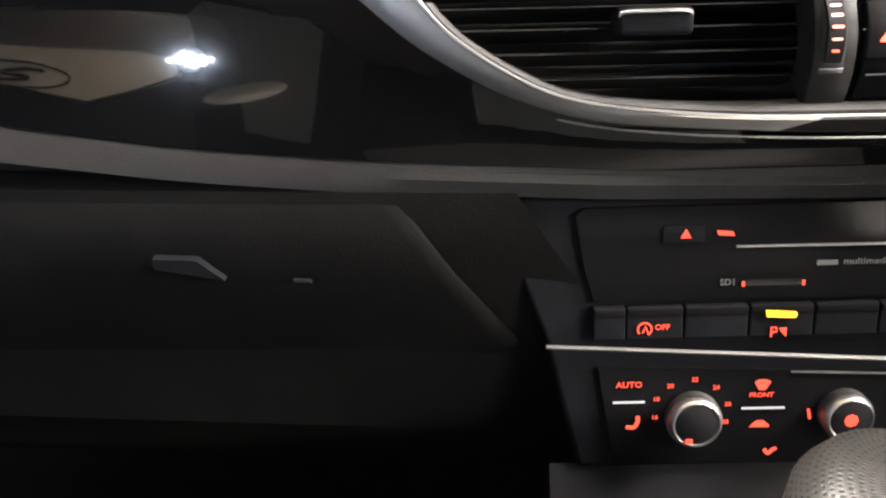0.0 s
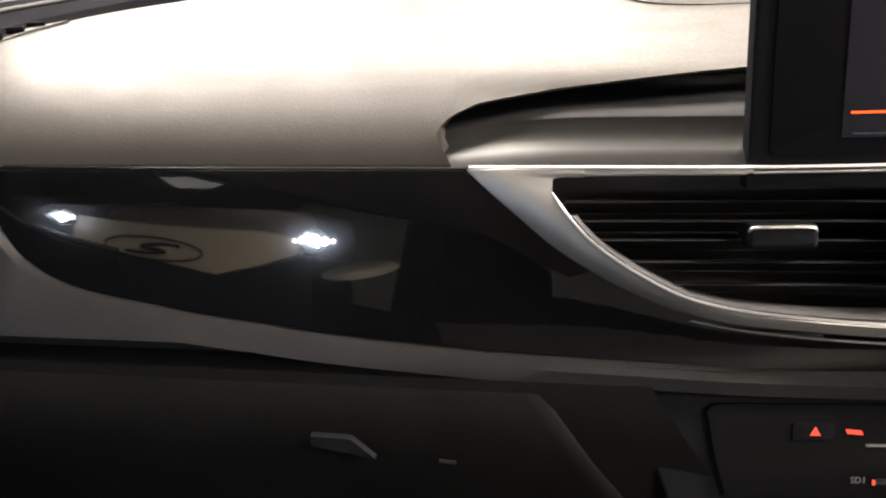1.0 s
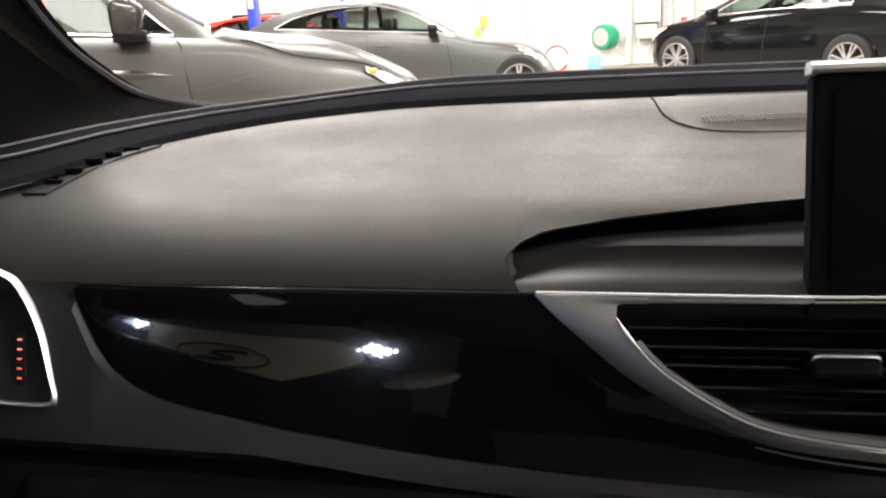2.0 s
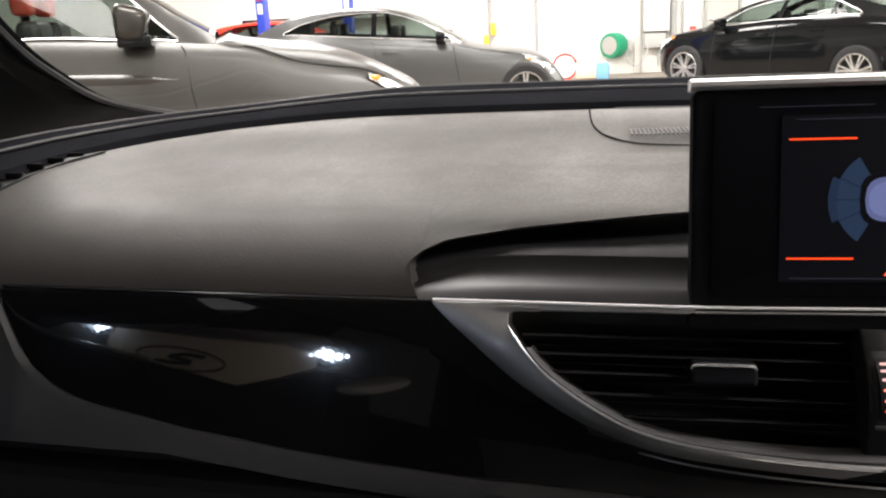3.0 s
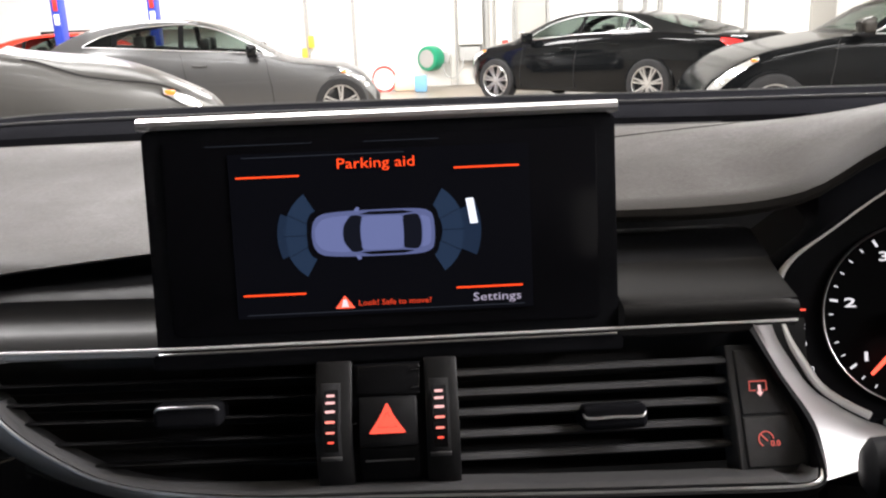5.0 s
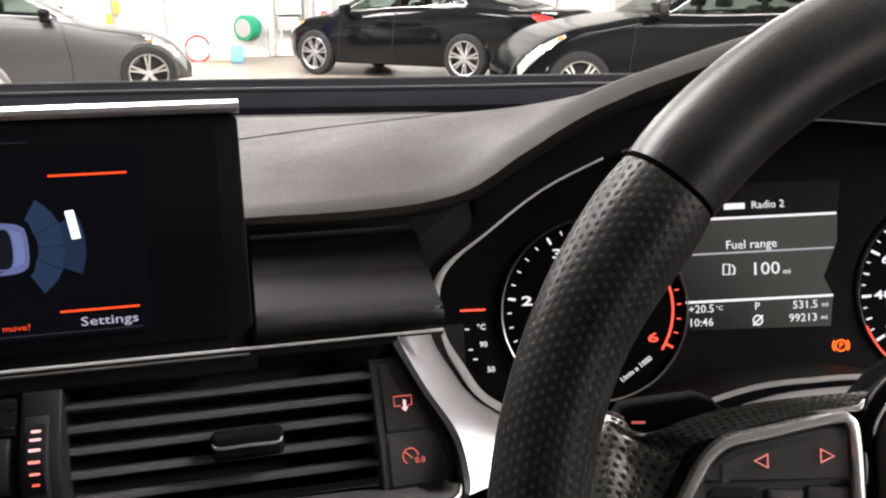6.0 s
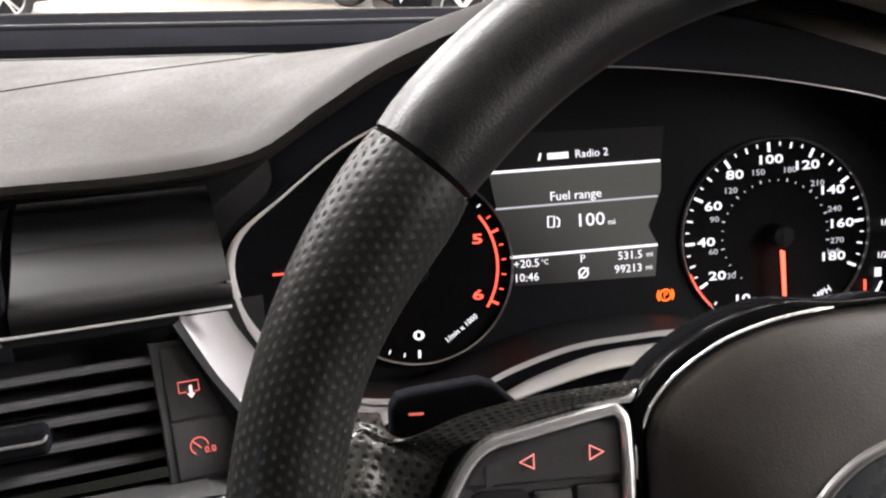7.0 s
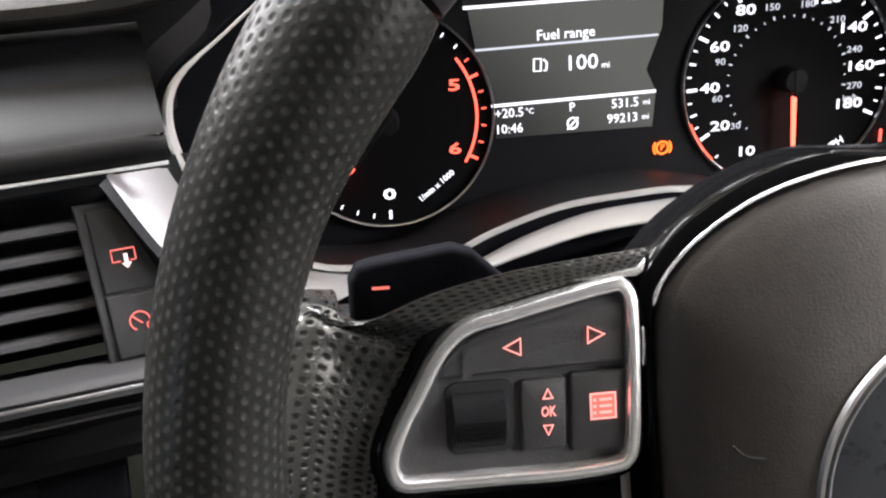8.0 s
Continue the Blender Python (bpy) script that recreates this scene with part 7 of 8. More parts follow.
# ======== the hall and the parked cars ========
def wheel(parent, x, y, side, r=0.345, spokes=5):
    """side: +1 outer face towards +y."""
    m = Matrix.Translation((x, y, r)) @ Matrix.Rotation(radians(-90 * side), 4, "X")
    rim_r = r * 0.72
    w = part("wheel", lathe([(rim_r * 0.96, -0.20), (r * 0.93, -0.21), (r, -0.17), (r, -0.04), (r * 0.96, -0.01), (r * 0.86, 0.0), (rim_r, -0.008), (rim_r * 0.97, -0.03)], 40, cap=False), RUBBER, parent, "tyre", m=m)
    part("rim", lathe([(rim_r, -0.010), (rim_r * 0.98, -0.002), (rim_r * 0.93, -0.008), (rim_r * 0.91, -0.05)], 40, cap=False), ALLOY, w, "alloy rim")
    part("drum", lathe([(rim_r * 0.93, -0.048), (0.002, -0.048)], 24), RUBBER, w)
    for i in range(spokes):
        for da in (-7.5, 7.5):
            a = radians(90 + 360 * i / spokes + da)
            c, s = math.cos(a), math.sin(a)
            rows = []
            for q, ww, h in ((0.10, 0.085, -0.02), (0.5, 0.055, -0.016), (0.94, 0.060, -0.012)):
                rr = rim_r * q
                ww *= rim_r
                rows.append([(rr * c - ww * s, rr * s + ww * c, h - 0.03), (rr * c - ww * 0.8 * s, rr * s + ww * 0.8 * c, h), (rr * c + ww * 0.8 * s, rr * s - ww * 0.8 * c, h), (rr * c + ww * s, rr * s - ww * c, h - 0.03)])
            part("spoke", grid(rows, cap=False), ALLOY, w)
    part("hub_cap", lathe([(rim_r * 0.17, -0.04), (rim_r * 0.16, -0.008), (0.002, -0.004)], 20), ALLOY, w)


def car(name, m, label, body, top, shoulder, plan, roof, dlo, posts, screens, wb, width, r=0.345, spokes=5, seats=None, tail=True, gap=None, mirror=1.0, mirror_x=None, crease=None, arch_top=0.045, mirrors=(1, -1)):
    """A parked car; local x forwards from the front axle, y to its left, z up from the floor.
    top, shoulder, plan: x and height / height / half-width factor. roof: x, height, half width of the cabin.
    dlo: x, sill and upper edge of the side glass, closing to a point at both ends. posts: pillars in it. screens: x ranges of the rear and front screen."""
    th = thing(name, m, label, "car", "parked cars")
    hw = width / 2
    x0, x1 = top[0][0], top[-1][0]
    TOP, SH, PL, RF, DL = smooth_table(top, 5), smooth_table(shoulder, 5), smooth_table(plan, 5), smooth_table(roof, 5), smooth_table(dlo, 5)
    xs = frange(x0, x0 + 0.5, 10)[:-1] + frange(x0 + 0.5, x1 - 0.6, 40) + frange(x1 - 0.6, x1, 16)[1:]
    rows = []
    for x in xs:
        zt, zs, p = interp(TOP, x)[0], interp(SH, x)[0], interp(PL, x)[0]
        zs = min(zs, zt - 0.01) if x > roof[-1][0] else zs
        zt = zt if x > roof[-1][0] or x < roof[0][0] else min(zt, zs + 0.02)
        w = hw * p
        z0 = 0.20 if abs(x - (x0 + x1) / 2) < (x1 - x0) / 2 - 0.25 else 0.24
        half = [(0.0, z0), (w * 0.86, z0), (w * 0.95, z0 + 0.04), (w * 0.985, z0 + 0.16), (w, z0 + (zs - z0) * 0.50), (w * 0.994, z0 + (zs - z0) * 0.70), (w * 0.985, zs - 0.10), (w * 0.968, zs - 0.04), (w * 0.945, zs), (w * 0.88, zs + (zt - zs) * 0.45), (w * 0.70, zs + (zt - zs) * 0.85), (w * 0.40, zt - 0.003), (0.0, zt)]
        rows.append([(x, y, z) for y, z in half] + [(x, -y, z) for y, z in reversed(half[1:-1])])
    part("body", grid(rows, close_u=True, cap=True), body, th)
    # cabin: one skin from the waist over the roof, with the panes let into it
    c0, c1 = roof[0][0], roof[-1][0]
    g0, g1 = dlo[0][0], dlo[-1][0]

    def cab(x, s):
        zr, wr = interp(RF, x)
        zb = interp(SH, x)[0] - 0.02
        zr = max(zr, zb + 0.03)
        ze = max(zr - 0.055, zb + 0.012)
        yb = hw * interp(PL, x)[0] * 0.948
        ye = min(hw * wr, yb)
        zl, zt = interp(DL, x) if g0 < x < g1 else (zb + 0.01, zb + 0.012)
        zl = min(max(zl, zb + 0.004), ze - 0.004)
        zt = min(max(zt, zl + 0.002), ze - 0.002)
        out = []
        for z in (zb, zl, zl + (zt - zl) * 0.5, zt, ze):
            k = max(0.0, min(1.0, (z - zb) / (ze - zb)))
            out.append((x, s * (yb + (ye - yb) * k ** 1.25), z))
        return out + [(x, s * ye * 0.95, zr - 0.026), (x, s * ye * 0.84, zr - 0.012), (x, s * ye * 0.5, zr - 0.003), (x, 0.0, zr)]
    cut = {round(q, 4) for a in posts for q in (a - 0.035, a + 0.035)} | {round(q, 4) for a in screens for q in a} | {g0, g1}
    cx = sorted(cut | {round(q, 4) for q in frange(c0, c1, 46)})
    for s in (1, -1):
        sec = [cab(x, s) for x in cx]
        roof_bm = bmesh.new()
        vs = [[roof_bm.verts.new(p) for p in r] for r in sec]
        panes, pillars, front, rear = {}, [], [], []
        for i in range(len(cx) - 1):
            xm = (cx[i] + cx[i + 1]) / 2
            for j in range(8):
                quad = [sec[i][j], sec[i + 1][j], sec[i + 1][j + 1], sec[i][j + 1]]
                if j in (1, 2) and g0 < xm < g1:
                    if any(abs(xm - a) < 0.035 for a in posts):
                        pillars.append(quad)
                    else:
                        panes.setdefault(sum(xm > a for a in posts), []).append(quad)
                elif j >= 5 and screens[0][0] < xm < screens[0][1]:
                    rear.append(quad)
                elif j >= 5 and screens[1][0] < xm < screens[1][1]:
                    front.append(quad)
                else:
                    roof_bm.faces.new([vs[i][j], vs[i + 1][j], vs[i + 1][j + 1], vs[i][j + 1]])
        part("roof", roof_bm, body, th)

        def skin(nm, quads, material, note=""):
            bm = bmesh.new()
            for q in quads:
                bm.faces.new([bm.verts.new(p) for p in q])
            bmesh.ops.remove_doubles(bm, verts=bm.verts[:], dist=0.0005)
            return part(nm, bm, material, th, note)
        for quads in panes.values():
            skin("side_window", quads, TINT, "tinted side window").visible_shadow = False
        skin("pillar", pillars, GLOSS_BLACK, "black window pillar")
        skin("rear_screen", rear, TINT, "tinted rear screen").visible_shadow = False
        skin("front_screen", front, TINT, "raked windscreen").visible_shadow = False
        if name != "parked_red_car":
            gx = frange(g0 + 0.01, g1 - 0.01, 40)
            low = [cab(x, s)[1] for x in gx]
            high = [cab(x, s)[3] for x in gx]
            part("window_trim", tube([(x, y + s * 0.005, z) for x, y, z in low + high[::-1]], 0.007, 6, closed=True), SATIN_METAL, th, "chrome strip round the side glass")
    # wheels and arches
    for x in (0.0, -wb):
        for s in (1, -1):
            w = hw * interp(PL, x)[0]
            arch = []
            for i in range(19):
                a = radians(-8 + 196 * i / 18)
                arch.append([(x + (r + d) * math.cos(a), s * (w * 1.0 + e), r + (r + d) * math.sin(a)) for d, e in ((-0.05, 0.004), (0.018, 0.008), (0.034, 0.006), (arch_top, -0.015))])
            part("wheel_arch", grid(arch), body, th)
            part("arch_liner", plate([(x + (r + 0.02) * math.cos(radians(a)), (r + 0.02) * math.sin(radians(a)) + r) for a in range(-15, 196, 12)], 0.004), RUBBER, th, m=Matrix.Translation((0, s * (w + 0.003), 0)) @ Matrix.Rotation(radians(90), 4, "X"))
            wheel(th, x, s * (w + 0.055), s, r, spokes)
    front_gap = gap or g1 + 0.04
    for s in (1, -1):
        w = hw
        # door gaps, handles, sill crease
        for gx in [front_gap] + posts[:1]:
            zs, p = interp(SH, gx)[0], interp(PL, gx)[0]
            pts = [(gx + k, s * (w * p * q + 0.002), z) for k, q, z in ((-0.02, 0.955, zs - 0.015), (0.0, 0.972, zs - 0.05), (0.02, 0.992, 0.20 + (zs - 0.2) * 0.72), (0.05, 1.0, 0.20 + (zs - 0.2) * 0.5), (0.06, 0.99, 0.40), (0.05, 0.97, 0.28))]
            part("door_gap", tube(pts, 0.006, 5), RUBBER, th)
        for gx in (posts[0] + 0.22, (posts[1] if len(posts) > 1 else posts[0] - 0.9) + 0.16):
            zs, p = interp(SH, gx)[0], interp(PL, gx)[0]
            part("door_handle", box(0.20, 0.035, 0.030, 0.010, at=(gx, s * (w * p * 0.985 + 0.012), zs - 0.15)), body, th)
        xm = mirror_x or g1 - 0.10
        zs = interp(SH, xm)[0]
        if s in mirrors:
            shell = box(0.14 * mirror, 0.20 * mirror, 0.14 * mirror, 0.045 * mirror, at=(xm - 0.02, s * (w + 0.09), zs + 0.03 + 0.06 * mirror), seg=3)
            for v in shell.verts:
                k = (v.co.z - zs - 0.03) / (0.13 * mirror)
                q = 0.78 + 0.22 * min(1, max(0, k))
                v.co.x = xm - 0.02 - 0.07 * mirror + (v.co.x - xm + 0.02 + 0.07 * mirror) * q
                v.co.z -= 0.25 * (v.co.x - xm + 0.02) * max(0, k)
            mi = part("mirror", shell, MIRROR_PAINT if mirror > 1 else BLACK_PAINT, th)
            part("mirror_foot", box(0.06, 0.14, 0.035, 0.010, at=(xm, s * (w - 0.02), zs + 0.015)), RUBBER, mi)
            part("mirror_base", box(0.13 * mirror, 0.17 * mirror, 0.045 * mirror, 0.015, at=(xm - 0.02, s * (w + 0.09), zs + 0.015)), GLOSS_BLACK, mi)
        # bonnet gap and door crease
        pts = []
        for x in frange(c1 + 0.18, x1 - 0.42, 16):
            zt = interp(TOP, x)[0]
            zs = min(interp(SH, x)[0], zt - 0.01)
            pts.append((x, s * (w * interp(PL, x)[0] * 0.945 + 0.001), zs + 0.001))
        part("bonnet_gap", tube(pts, 0.006, 5), RUBBER, th)
        if crease:
            rows = []
            for x in frange(g0, front_gap - 0.04, 24):
                zs, p = interp(SH, x)[0], interp(PL, x)[0]
                k = ease((front_gap - 0.04 - x) / 0.30)
                zc = 0.20 + (zs - 0.20) * crease
                rows.append([(x, s * (w * p * 0.990 + e * k), zc + h * k) for e, h in ((-0.004, 0.045), (0.014, 0.022), (0.016, 0.010), (0.004, -0.020), (-0.006, -0.045))])
            part("door_crease", grid(rows), body, th, "pressed crease along the doors")
        # lamps
        rows = []
        for x in frange(x1 - 0.54, x1 - 0.06, 12):
            zs, zt, p = interp(SH, x)[0], interp(TOP, x)[0], interp(PL, x)[0]
            k = (x - (x1 - 0.54)) / 0.48
            zl = min(zs, zt - 0.01)
            rows.append([(x, s * (w * p * 0.955 + 0.010), zl - 0.015), (x, s * (w * p * 0.985 + 0.010), zl - 0.035 - 0.03 * k), (x, s * (w * p * 1.0 + 0.010), zl - 0.05 - 0.115 * k)])
        hl = part("headlamp", grid(rows), LAMP_GLASS, th, "clear headlamp")
        part("lamp_housing", grid([[(x, y - s * 0.004, z) for x, y, z in (r[0], r[1], r[2])] for r in rows[2:7]]), GLOSS_BLACK, hl)
        part("turn_lamp", box(0.07, 0.02, 0.035, 0.008, at=(rows[1][1][0], rows[1][1][1] + s * 0.004, rows[1][1][2] + 0.004)), INDICATOR, hl, "amber turn lamp")
        for q in (5, 8):
            c = rows[q][1]
            part("lamp_bowl", lathe([(0.034, 0.0), (0.030, 0.006), (0.012, 0.010)], 14, at=(0, 0, 0)), BRIGHT_METAL, hl, m=Matrix.Translation((c[0], c[1] + s * 0.002, c[2] - 0.012)) @ Matrix.Rotation(radians(-70 * s), 4, "X"))
        if tail:
            rows = []
            for x in frange(x0 + 0.06, x0 + 0.44, 9):
                zs, p = interp(SH, x)[0], interp(PL, x)[0]
                k = (x0 + 0.44 - x) / 0.38
                rows.append([(x, s * (w * p * 0.955 + 0.012), zs - 0.02), (x, s * (w * p * 0.985 + 0.012), zs - 0.05 - 0.05 * k), (x, s * (w * p + 0.012), zs - 0.06 - 0.26 * k)])
            part("tail_lamp", grid(rows), TAIL_RED, th, "red tail lamp")
            part("side_reflector", box(0.16, 0.012, 0.035, 0.004, at=(x0 + 0.62, s * (w * interp(PL, x0 + 0.62)[0] + 0.004), 0.60)), INDICATOR, th)
    if seats:
        for sx in (posts[0] + 0.42, posts[0] - 0.45):
            for sy in (-0.36, 0.36):
                sz = interp(RF, sx - 0.15)[0]
                part("seat_back", box(0.16, 0.46, 0.50, 0.06, at=(sx - 0.12, sy, sz - 0.66), seg=3), LEATHER, th)
                part("head_rest", box(0.12, 0.26, 0.17, 0.045, at=(sx - 0.17, sy, sz - 0.29), seg=3), seats, th)
    return th


def heading(x, y, dx, dy):
    """Pose on the hall floor with local x along (dx, dy)."""
    return Matrix.Translation((x, y, FLOOR)) @ Matrix.Rotation(math.atan2(dy, dx), 4, "Z")


def parked_cars():
    # near silver estate car, nose to the right
    car("parked_estate_car", heading(*SUV), "tall grey silver estate car with red seats parked at an angle", SILVER,
        [(-3.85, 1.0), (-3.7, 1.2), (-3.2, 1.22), (-2.4, 1.22), (-1.0, 1.25), (-0.64, 1.345), (-0.44, 1.29), (-0.18, 1.25), (0.13, 1.21), (0.34, 1.15), (0.55, 1.06), (0.77, 0.95), (0.88, 0.84), (0.94, 0.66)],
        [(-3.85, 0.98), (-3.6, 1.25), (-2.5, 1.32), (-1.74, 1.32), (-0.81, 1.27), (-0.5, 1.245), (-0.35, 1.22), (-0.23, 1.17), (-0.09, 1.115), (0.14, 1.07), (0.36, 1.035), (0.6, 0.94), (0.8, 0.83), (0.94, 0.62)],
        [(-3.85, 0.72), (-3.7, 0.86), (-3.2, 0.96), (-2.0, 1.0), (-0.5, 1.0), (0.2, 0.975), (0.6, 0.90), (0.8, 0.78), (0.94, 0.60)],
        [(-3.80, 1.30, 0.80), (-3.6, 1.66, 0.74), (-2.9, 1.84, 0.73), (-2.0, 1.88, 0.73), (-1.5, 1.80, 0.73), (-0.97, 1.57, 0.77), (-0.75, 1.42, 0.82), (-0.60, 1.33, 0.86)],
        [(-3.5, 1.36, 1.38), (-3.3, 1.36, 1.62), (-2.8, 1.36, 1.72), (-2.0, 1.345, 1.75), (-1.5, 1.335, 1.70), (-1.2, 1.31, 1.62), (-1.09, 1.305, 1.54), (-0.95, 1.295, 1.40), (-0.83, 1.285, 1.292)],
        [-2.10, -3.10], ((-3.76, -3.35), (-1.60, -0.64)), 2.95, 1.92, 0.39, 5, RED_SEAT, gap=-0.80, mirror=1.55, mirror_x=-1.06, crease=0.78, arch_top=0.10)
    car("parked_fastback_car", heading(*A7), "pale silver fastback car parked side-on with dark windows", PALE_SILVER,
        [(-4.1, 0.80), (-3.9, 1.0), (-3.4, 1.02), (-2.4, 1.0), (-1.1, 1.02), (-0.88, 1.03), (-0.64, 0.94), (-0.19, 0.89), (0.11, 0.84), (0.33, 0.74), (0.45, 0.60), (0.55, 0.44)],
        [(-4.1, 0.78), (-3.9, 0.98), (-3.3, 1.13), (-2.9, 1.15), (-2.02, 1.08), (-1.01, 1.0), (-0.6, 0.90), (-0.19, 0.84), (0.11, 0.78), (0.33, 0.67), (0.45, 0.55), (0.55, 0.42)],
        [(-4.1, 0.70), (-3.9, 0.85), (-3.3, 0.96), (-2.0, 1.0), (-0.5, 1.0), (0.0, 0.975), (0.3, 0.90), (0.45, 0.78), (0.55, 0.62)],
        [(-4.1, 1.0, 0.66), (-3.7, 1.26, 0.68), (-3.2, 1.46, 0.68), (-2.7, 1.53, 0.68), (-2.2, 1.54, 0.68), (-1.87, 1.50, 0.69), (-1.52, 1.40, 0.70), (-1.17, 1.22, 0.74), (-0.80, 1.0, 0.80)],
        [(-3.32, 1.215, 1.222), (-3.06, 1.20, 1.34), (-2.64, 1.17, 1.425), (-2.15, 1.13, 1.455), (-1.87, 1.11, 1.445), (-1.52, 1.085, 1.385), (-1.18, 1.06, 1.22), (-1.0, 1.05, 1.056)],
        [-2.05, -2.90], ((-4.0, -3.2), (-1.85, -0.86)), 2.91, 1.91, 0.345, 5, LEATHER)
    limo = ([(-4.35, 0.75), (-4.25, 1.03), (-4.0, 1.07), (-3.6, 1.09), (-2.9, 1.02), (-1.0, 1.0), (-0.6, 1.03), (-0.34, 1.03), (0.13, 0.96), (0.5, 0.88), (0.68, 0.78), (0.78, 0.55)],
            [(-4.35, 0.72), (-4.2, 0.98), (-3.6, 1.05), (-2.87, 1.10), (-1.51, 1.04), (-0.84, 0.98), (-0.11, 0.92), (0.3, 0.88), (0.58, 0.80), (0.72, 0.68), (0.78, 0.50)],
            [(-4.35, 0.74), (-4.2, 0.84), (-3.6, 0.95), (-2.4, 1.0), (-0.5, 1.0), (0.15, 0.97), (0.5, 0.90), (0.68, 0.78), (0.78, 0.62)],
            [(-3.75, 1.06, 0.70), (-3.4, 1.16, 0.70), (-3.1, 1.24, 0.69), (-2.58, 1.37, 0.68), (-1.93, 1.43, 0.68), (-1.41, 1.42, 0.68), (-0.98, 1.35, 0.70), (-0.6, 1.20, 0.74), (-0.25, 1.04, 0.80)],
            [(-2.85, 1.135, 1.14), (-2.77, 1.13, 1.19), (-2.4, 1.115, 1.32), (-2.12, 1.10, 1.365), (-1.5, 1.08, 1.36), (-1.02, 1.04, 1.265), (-0.71, 1.02, 1.12), (-0.6, 1.02, 1.026)],
            [-1.62, -2.42], ((-3.70, -2.75), (-1.30, -0.30)))
    car("parked_saloon_car", heading(*XJ), "black saloon car with bright alloy wheels and a red tail lamp", BLACK_PAINT, *limo, 2.87, 1.90, 0.36, 7, LEATHER)
    car("parked_crossover_car", heading(*BLK), "black car with a long bonnet, clear headlamps and five-spoke wheels", DEEP_BLACK,
        [(-4.4, 0.80), (-4.3, 1.0), (-3.5, 1.02), (-1.1, 1.06), (-0.95, 1.10), (-0.75, 1.075), (-0.45, 1.035), (-0.2, 0.99), (0.0, 0.958), (0.2, 0.895), (0.4, 0.80), (0.58, 0.66), (0.70, 0.48)],
        [(-4.4, 0.78), (-4.3, 0.98), (-3.0, 1.04), (-1.5, 1.04), (-1.0, 1.05), (-0.7, 1.058), (-0.34, 1.008), (0.06, 0.935), (0.22, 0.882), (0.40, 0.792), (0.58, 0.655), (0.70, 0.46)],
        [(-4.4, 0.74), (-4.2, 0.86), (-3.6, 0.96), (-2.4, 1.0), (-0.5, 1.0), (0.1, 0.97), (0.42, 0.91), (0.60, 0.81), (0.70, 0.68)],
        [(-4.3, 1.02, 0.72), (-3.9, 1.30, 0.72), (-3.2, 1.50, 0.71), (-2.6, 1.55, 0.71), (-2.1, 1.54, 0.71), (-1.65, 1.47, 0.72), (-1.3, 1.34, 0.75), (-1.1, 1.22, 0.78), (-0.86, 1.08, 0.84)],
        [(-3.8, 1.12, 1.13), (-3.4, 1.10, 1.32), (-2.8, 1.08, 1.43), (-2.0, 1.065, 1.43), (-1.5, 1.06, 1.33), (-1.3, 1.065, 1.24), (-1.08, 1.07, 1.12), (-0.98, 1.072, 1.078)],
        [-2.10, -3.0], ((-4.2, -3.5), (-1.75, -0.92)), 2.85, 1.88, 0.355, 5, LEATHER, mirror_x=-0.80, mirror=1.15, gap=-0.62, mirrors=(1,))
    car("parked_red_car", heading(-4.3, 15.6, 0.98, 0.1), "red car behind the silver ones", RED_PAINT, *limo, 2.7, 1.8, 0.33, 5, LEATHER)


def solid(name, sx, sy, sz, at, material, label, category, bevel=0.01, kind="", group=""):
    ob = part(name, box(sx, sy, sz, bevel), material, None, label, m=Matrix.Translation(at))
    return tagged(ob, label, category, group, kind)


WALL_Y = 18.5


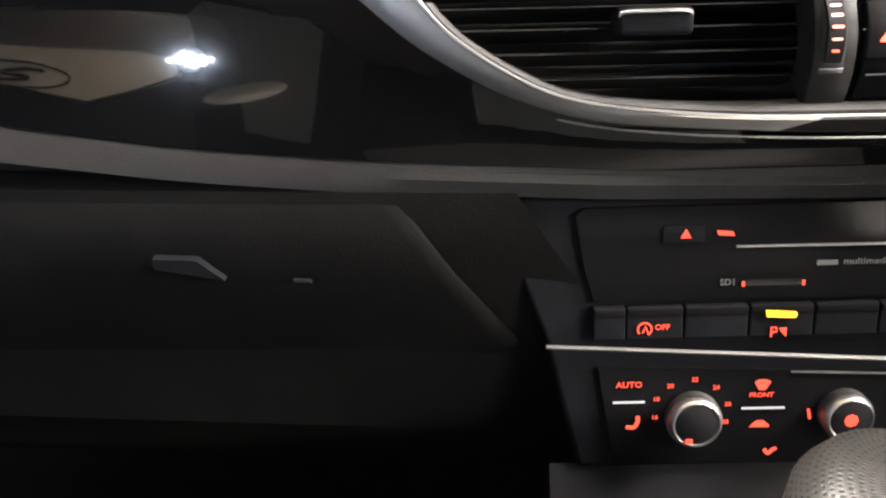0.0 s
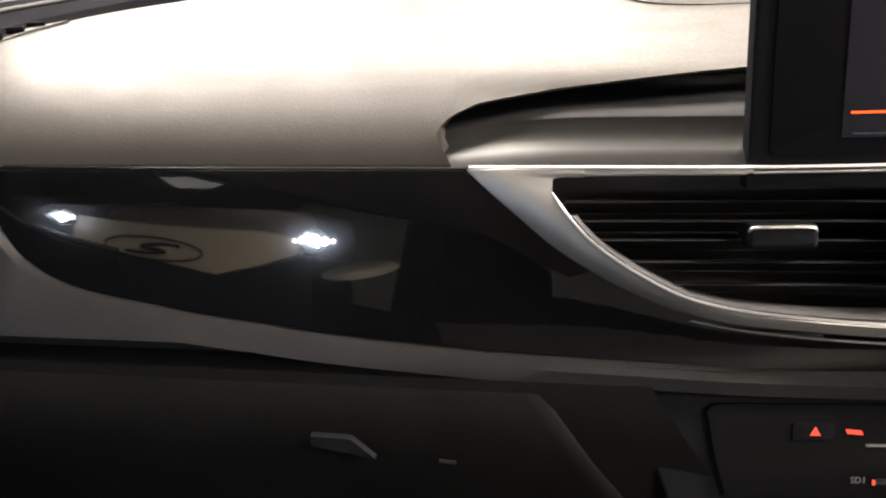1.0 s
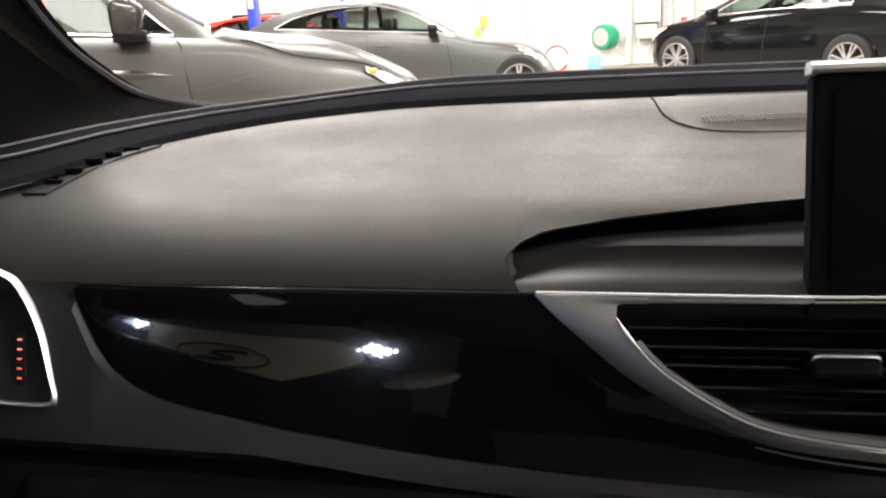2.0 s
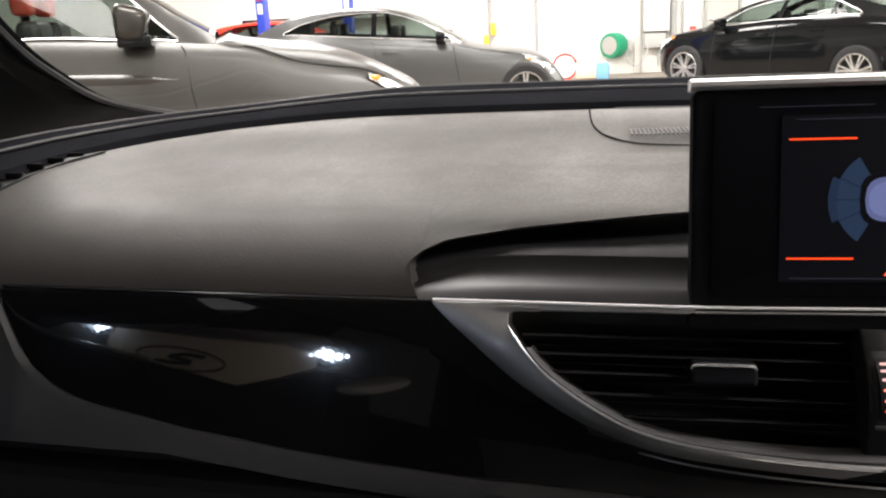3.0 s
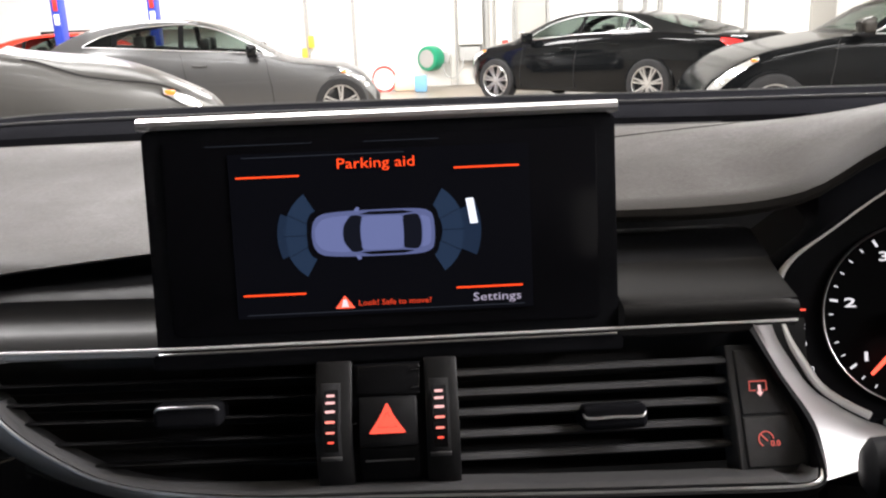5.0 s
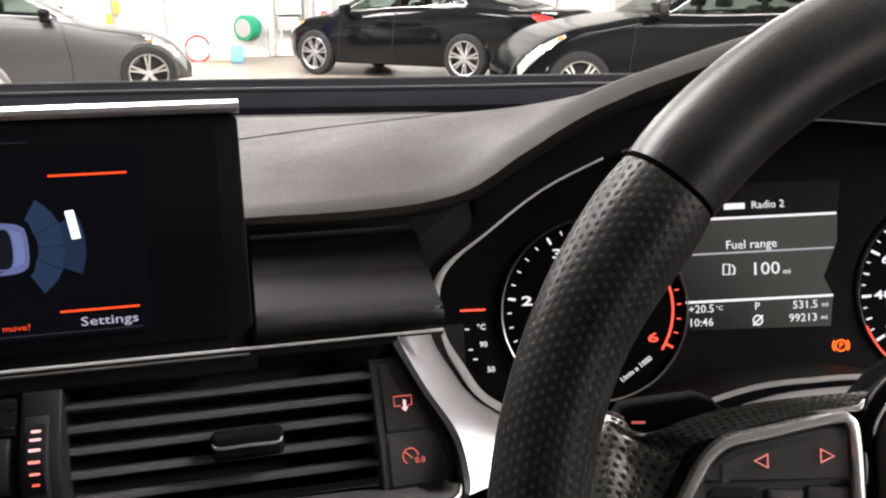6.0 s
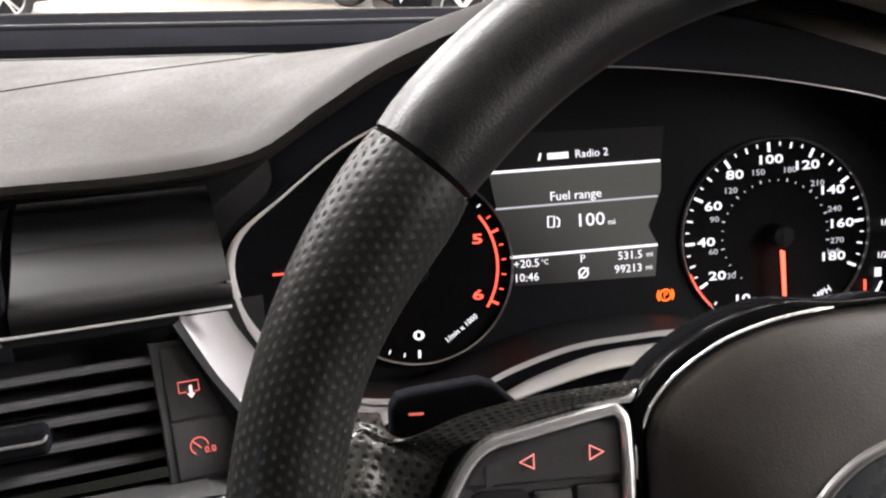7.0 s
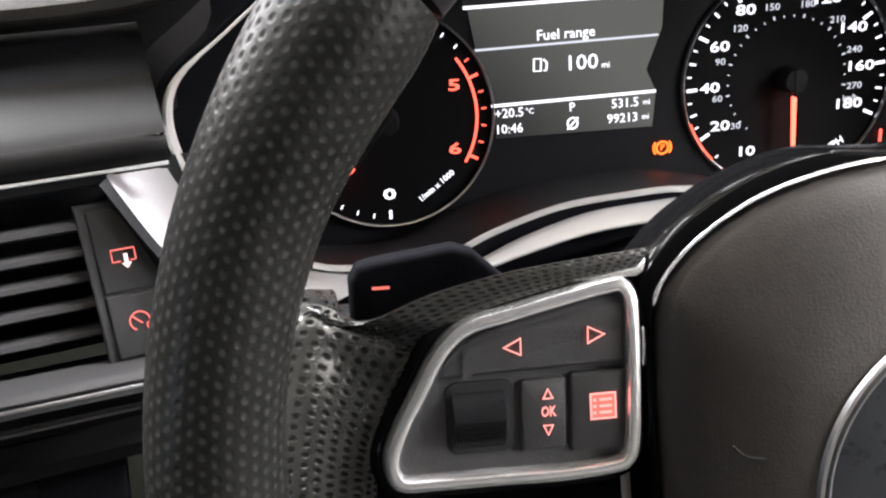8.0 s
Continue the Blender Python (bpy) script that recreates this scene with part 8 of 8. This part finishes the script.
def hall():
    g = part("ground", grid([[(x, y, FLOOR) for x in (-60, -14, 16, 60)] for y in (-60, -9, WALL_Y, 60)]), CONCRETE)
    tagged(g, "polished beige concrete floor of the car hall", "floor", kind="structure")
    for nm, sx, sy, x, y in (("wall_north", 31, 0.3, 1, WALL_Y + 0.15), ("wall_south", 31, 0.3, 1, -9.15), ("wall_west", 0.3, 27.5, -14.15, 4.75), ("wall_east", 0.3, 27.5, 16.15, 4.75)):
        solid(nm, sx, sy, CEIL - FLOOR, (x, y, (CEIL + FLOOR) / 2), WALL, "white painted hall wall", "wall", 0.0, "structure")
    solid("ceiling", 31, 28, 0.2, (1, 4.75, CEIL + 0.1), WALL, "white hall ceiling", "ceiling", 0.0, "structure")
    for lx, ly, _ in LIGHTS:
        th = thing("ceiling_light", pose(lx, ly, CEIL - 0.02), "long white fluorescent ceiling light", "ceiling light", "hall ceiling lights")
        part("housing", box(3.3, 1.7, 0.10, 0.02, at=(0, 0, -0.04)), GREY_STEEL, th)
        for k in (-0.6, -0.2, 0.2, 0.6):
            part("tube", tube([(-1.5, k, -0.11), (1.5, k, -0.11)], 0.018, 8), TUBE, th)
    # service column, cabinet and door on the far wall
    y = WALL_Y - 0.02
    k = (WALL_Y + 0.43) / 16.95
    X = lambda x: -0.17 + (x + 0.17) * k
    solid("service_column", 0.92, 0.16, CEIL - FLOOR - 0.02, (1.25, y - 0.08, (CEIL + FLOOR) / 2), PALE_PANEL, "pale grey service panel on the far wall", "column", 0.01, "structure")
    th = thing("electric_cabinet", pose(1.22, y - 0.30, 0.62), "white electric cabinet with conduits on a grey panel", "cabinet")
    part("body", box(0.50, 0.28, 1.3, 0.02, at=(0, 0, 0.65)), WALL, th)
    part("door", box(0.44, 0.02, 1.2, 0.008, at=(-0.01, -0.15, 0.65)), WALL, th)
    part("junction_box", box(0.44, 0.20, 0.30, 0.02, at=(-0.02, 0.03, -0.19)), GREY_STEEL, th, "grey junction box")
    for dx, w, low in ((-0.30, 0.02, -0.86), (0.06, 0.022, -0.72), (0.16, 0.022, -0.62), (0.24, 0.03, -0.80), (0.36, 0.06, -0.86)):
        part("conduit", tube([(dx, 0.08, 1.0 if abs(dx) > 0.2 else -0.05), (dx, 0.08, low)], w, 8), GREY_STEEL, th)
    solid("pillar", 0.34, 0.2, CEIL - FLOOR - 0.02, (1.95, y - 0.08, (CEIL + FLOOR) / 2), PALE_PANEL, "pale wall pillar", "pillar", 0.01, "structure")
    th = thing("door_1", pose(2.57, y, FLOOR), "grey steel service door in a dark frame", "door", kind="structure")
    part("leaf", box(0.62, 0.06, 2.2, 0.01, at=(0, -0.02, 1.1)), WALL_GREY, th)
    part("frame", box(0.07, 0.12, 2.3, 0.01, at=(0.36, -0.02, 1.15)), GREY_STEEL, th)
    part("frame", box(0.05, 0.12, 2.3, 0.01, at=(-0.34, -0.02, 1.15)), GREY_STEEL, th)
    part("handle", box(0.10, 0.06, 0.03, 0.01, at=(-0.22, -0.08, 1.05)), BRIGHT_METAL, th)
    solid("alarm_button", 0.13, 0.08, 0.15, (1.97, y - 0.22, 0.60), RED_PLASTIC, "red fire alarm button on the pillar", "alarm", 0.02)
    for bx, w in ((4.50, 0.10), (5.03, 0.08), (5.36, 0.10), (6.66, 0.05), (7.25, 0.05)):
        solid("wall_post", w, 0.10, CEIL - FLOOR - 0.02, (bx, y - 0.06, (CEIL + FLOOR) / 2), GREY_STEEL, "slim grey steel wall post", "post", 0.01, "structure", "wall posts")
    solid("wall_panel", 0.55, 0.06, CEIL - FLOOR - 0.02, (8.95, y - 0.04, (CEIL + FLOOR) / 2), WALL_GREY, "grey wall panel", "panel", 0.01, "structure")
    # hose reel
    th = thing("hose_reel", pose(0.36, y - 0.35, 0.36), "green round hose reel with a grey face on the wall", "hose reel")
    turn = Matrix.Rotation(radians(-38), 4, "Z") @ Matrix.Rotation(radians(90), 4, "X")
    part("drum", lathe([(0.16, -0.17), (0.25, -0.15), (0.27, -0.09), (0.27, 0.09), (0.25, 0.15), (0.20, 0.16)], 32), GREEN_PLASTIC, th, m=turn)
    part("face", lathe([(0.19, 0.155), (0.185, 0.172), (0.10, 0.178), (0.002, 0.178)], 28), GREY_STEEL, th, "grey side disc", m=turn)
    part("arm", box(0.16, 0.22, 0.24, 0.03, at=(0.30, 0.12, 0.0)), GREY_STEEL, th, "dark bracket")
    part("hose", tube(curve_points([(0.24, -0.05, -0.10), (0.30, -0.08, -0.34), (0.48, -0.1, -0.42), (0.66, -0.1, -0.20), (0.70, 0.05, 0.10)], 6), 0.016, 6), GREY_STEEL, th, "thin hanging hose")
    th = thing("warning_ring", pose(-0.64, y - 1.0, 0.0), "white ring with a red edge standing by the wall", "ring")
    part("rim", tube([(0.23 * math.cos(radians(a)), 0, 0.25 * math.sin(radians(a))) for a in range(0, 360, 12)], 0.028, 8, closed=True), RED_PLASTIC, th)
    part("disc", lathe([(0.22, -0.02), (0.22, 0.02)], 24), WALL, th, m=Matrix.Rotation(radians(90), 4, "X"))
    solid("tool_trolley", 0.62, 0.5, 0.34, (-0.12, y - 0.8, FLOOR + 0.17), ORANGE_PLASTIC, "low orange trolley by the wall", "trolley", 0.05)
    solid("bucket", 0.26, 0.26, 0.34, (0.11, y - 1.45, FLOOR + 0.17), BLUE_PLASTIC, "blue plastic bucket on the floor", "bucket", 0.05)
    for x, z in ((-1.98, 0.80), (-2.12, 0.55)):
        solid("spray_bottle", 0.12, 0.12, 0.26, (X(x), y - 0.10, z), YELLOW_PLASTIC, "yellow bottle on a wall bracket", "bottle", 0.03, group="wall bottles")
    for x in (-2.05, -1.15):
        solid("wall_post", 0.07, 0.08, CEIL - FLOOR - 0.02, (X(x), y - 0.05, (CEIL + FLOOR) / 2), GREY_STEEL, "slim grey steel wall post", "post", 0.01, "structure", "wall posts")
    # lift posts
    for x, yy in ((-5.55, 13.6), (-4.15, 13.9)):
        th = thing("lift_post", pose(x, yy, FLOOR), "blue steel post of a car lift", "car lift", "lift posts")
        part("post", box(0.14, 0.26, 3.6, 0.02, at=(0, 0, 1.8)), BLUE_STEEL, th)
        part("foot", box(0.5, 0.6, 0.05, 0.01, at=(0, 0, 0.025)), BLUE_STEEL, th)
        part("label_plate", box(0.08, 0.01, 0.16, 0.002, at=(0.01, -0.136, 1.62)), WALL, th)
        part("label_plate", box(0.07, 0.01, 0.22, 0.002, at=(0.01, -0.136, 1.86)), RED_PLASTIC, th, "red warning label")
    solid("tool_shelf", 1.5, 0.6, 0.14, (-6.95, WALL_Y - 0.299, 1.16), SOFT_BLACK, "black tool shelf fixed along the wall", "shelf", 0.02)
    solid("wall_shelf", 2.2, 0.4, 0.20, (-5.15, WALL_Y - 0.199, 1.27), PALE_PANEL, "grey shelf on the far wall", "shelf", 0.01)


hall()
parked_cars()
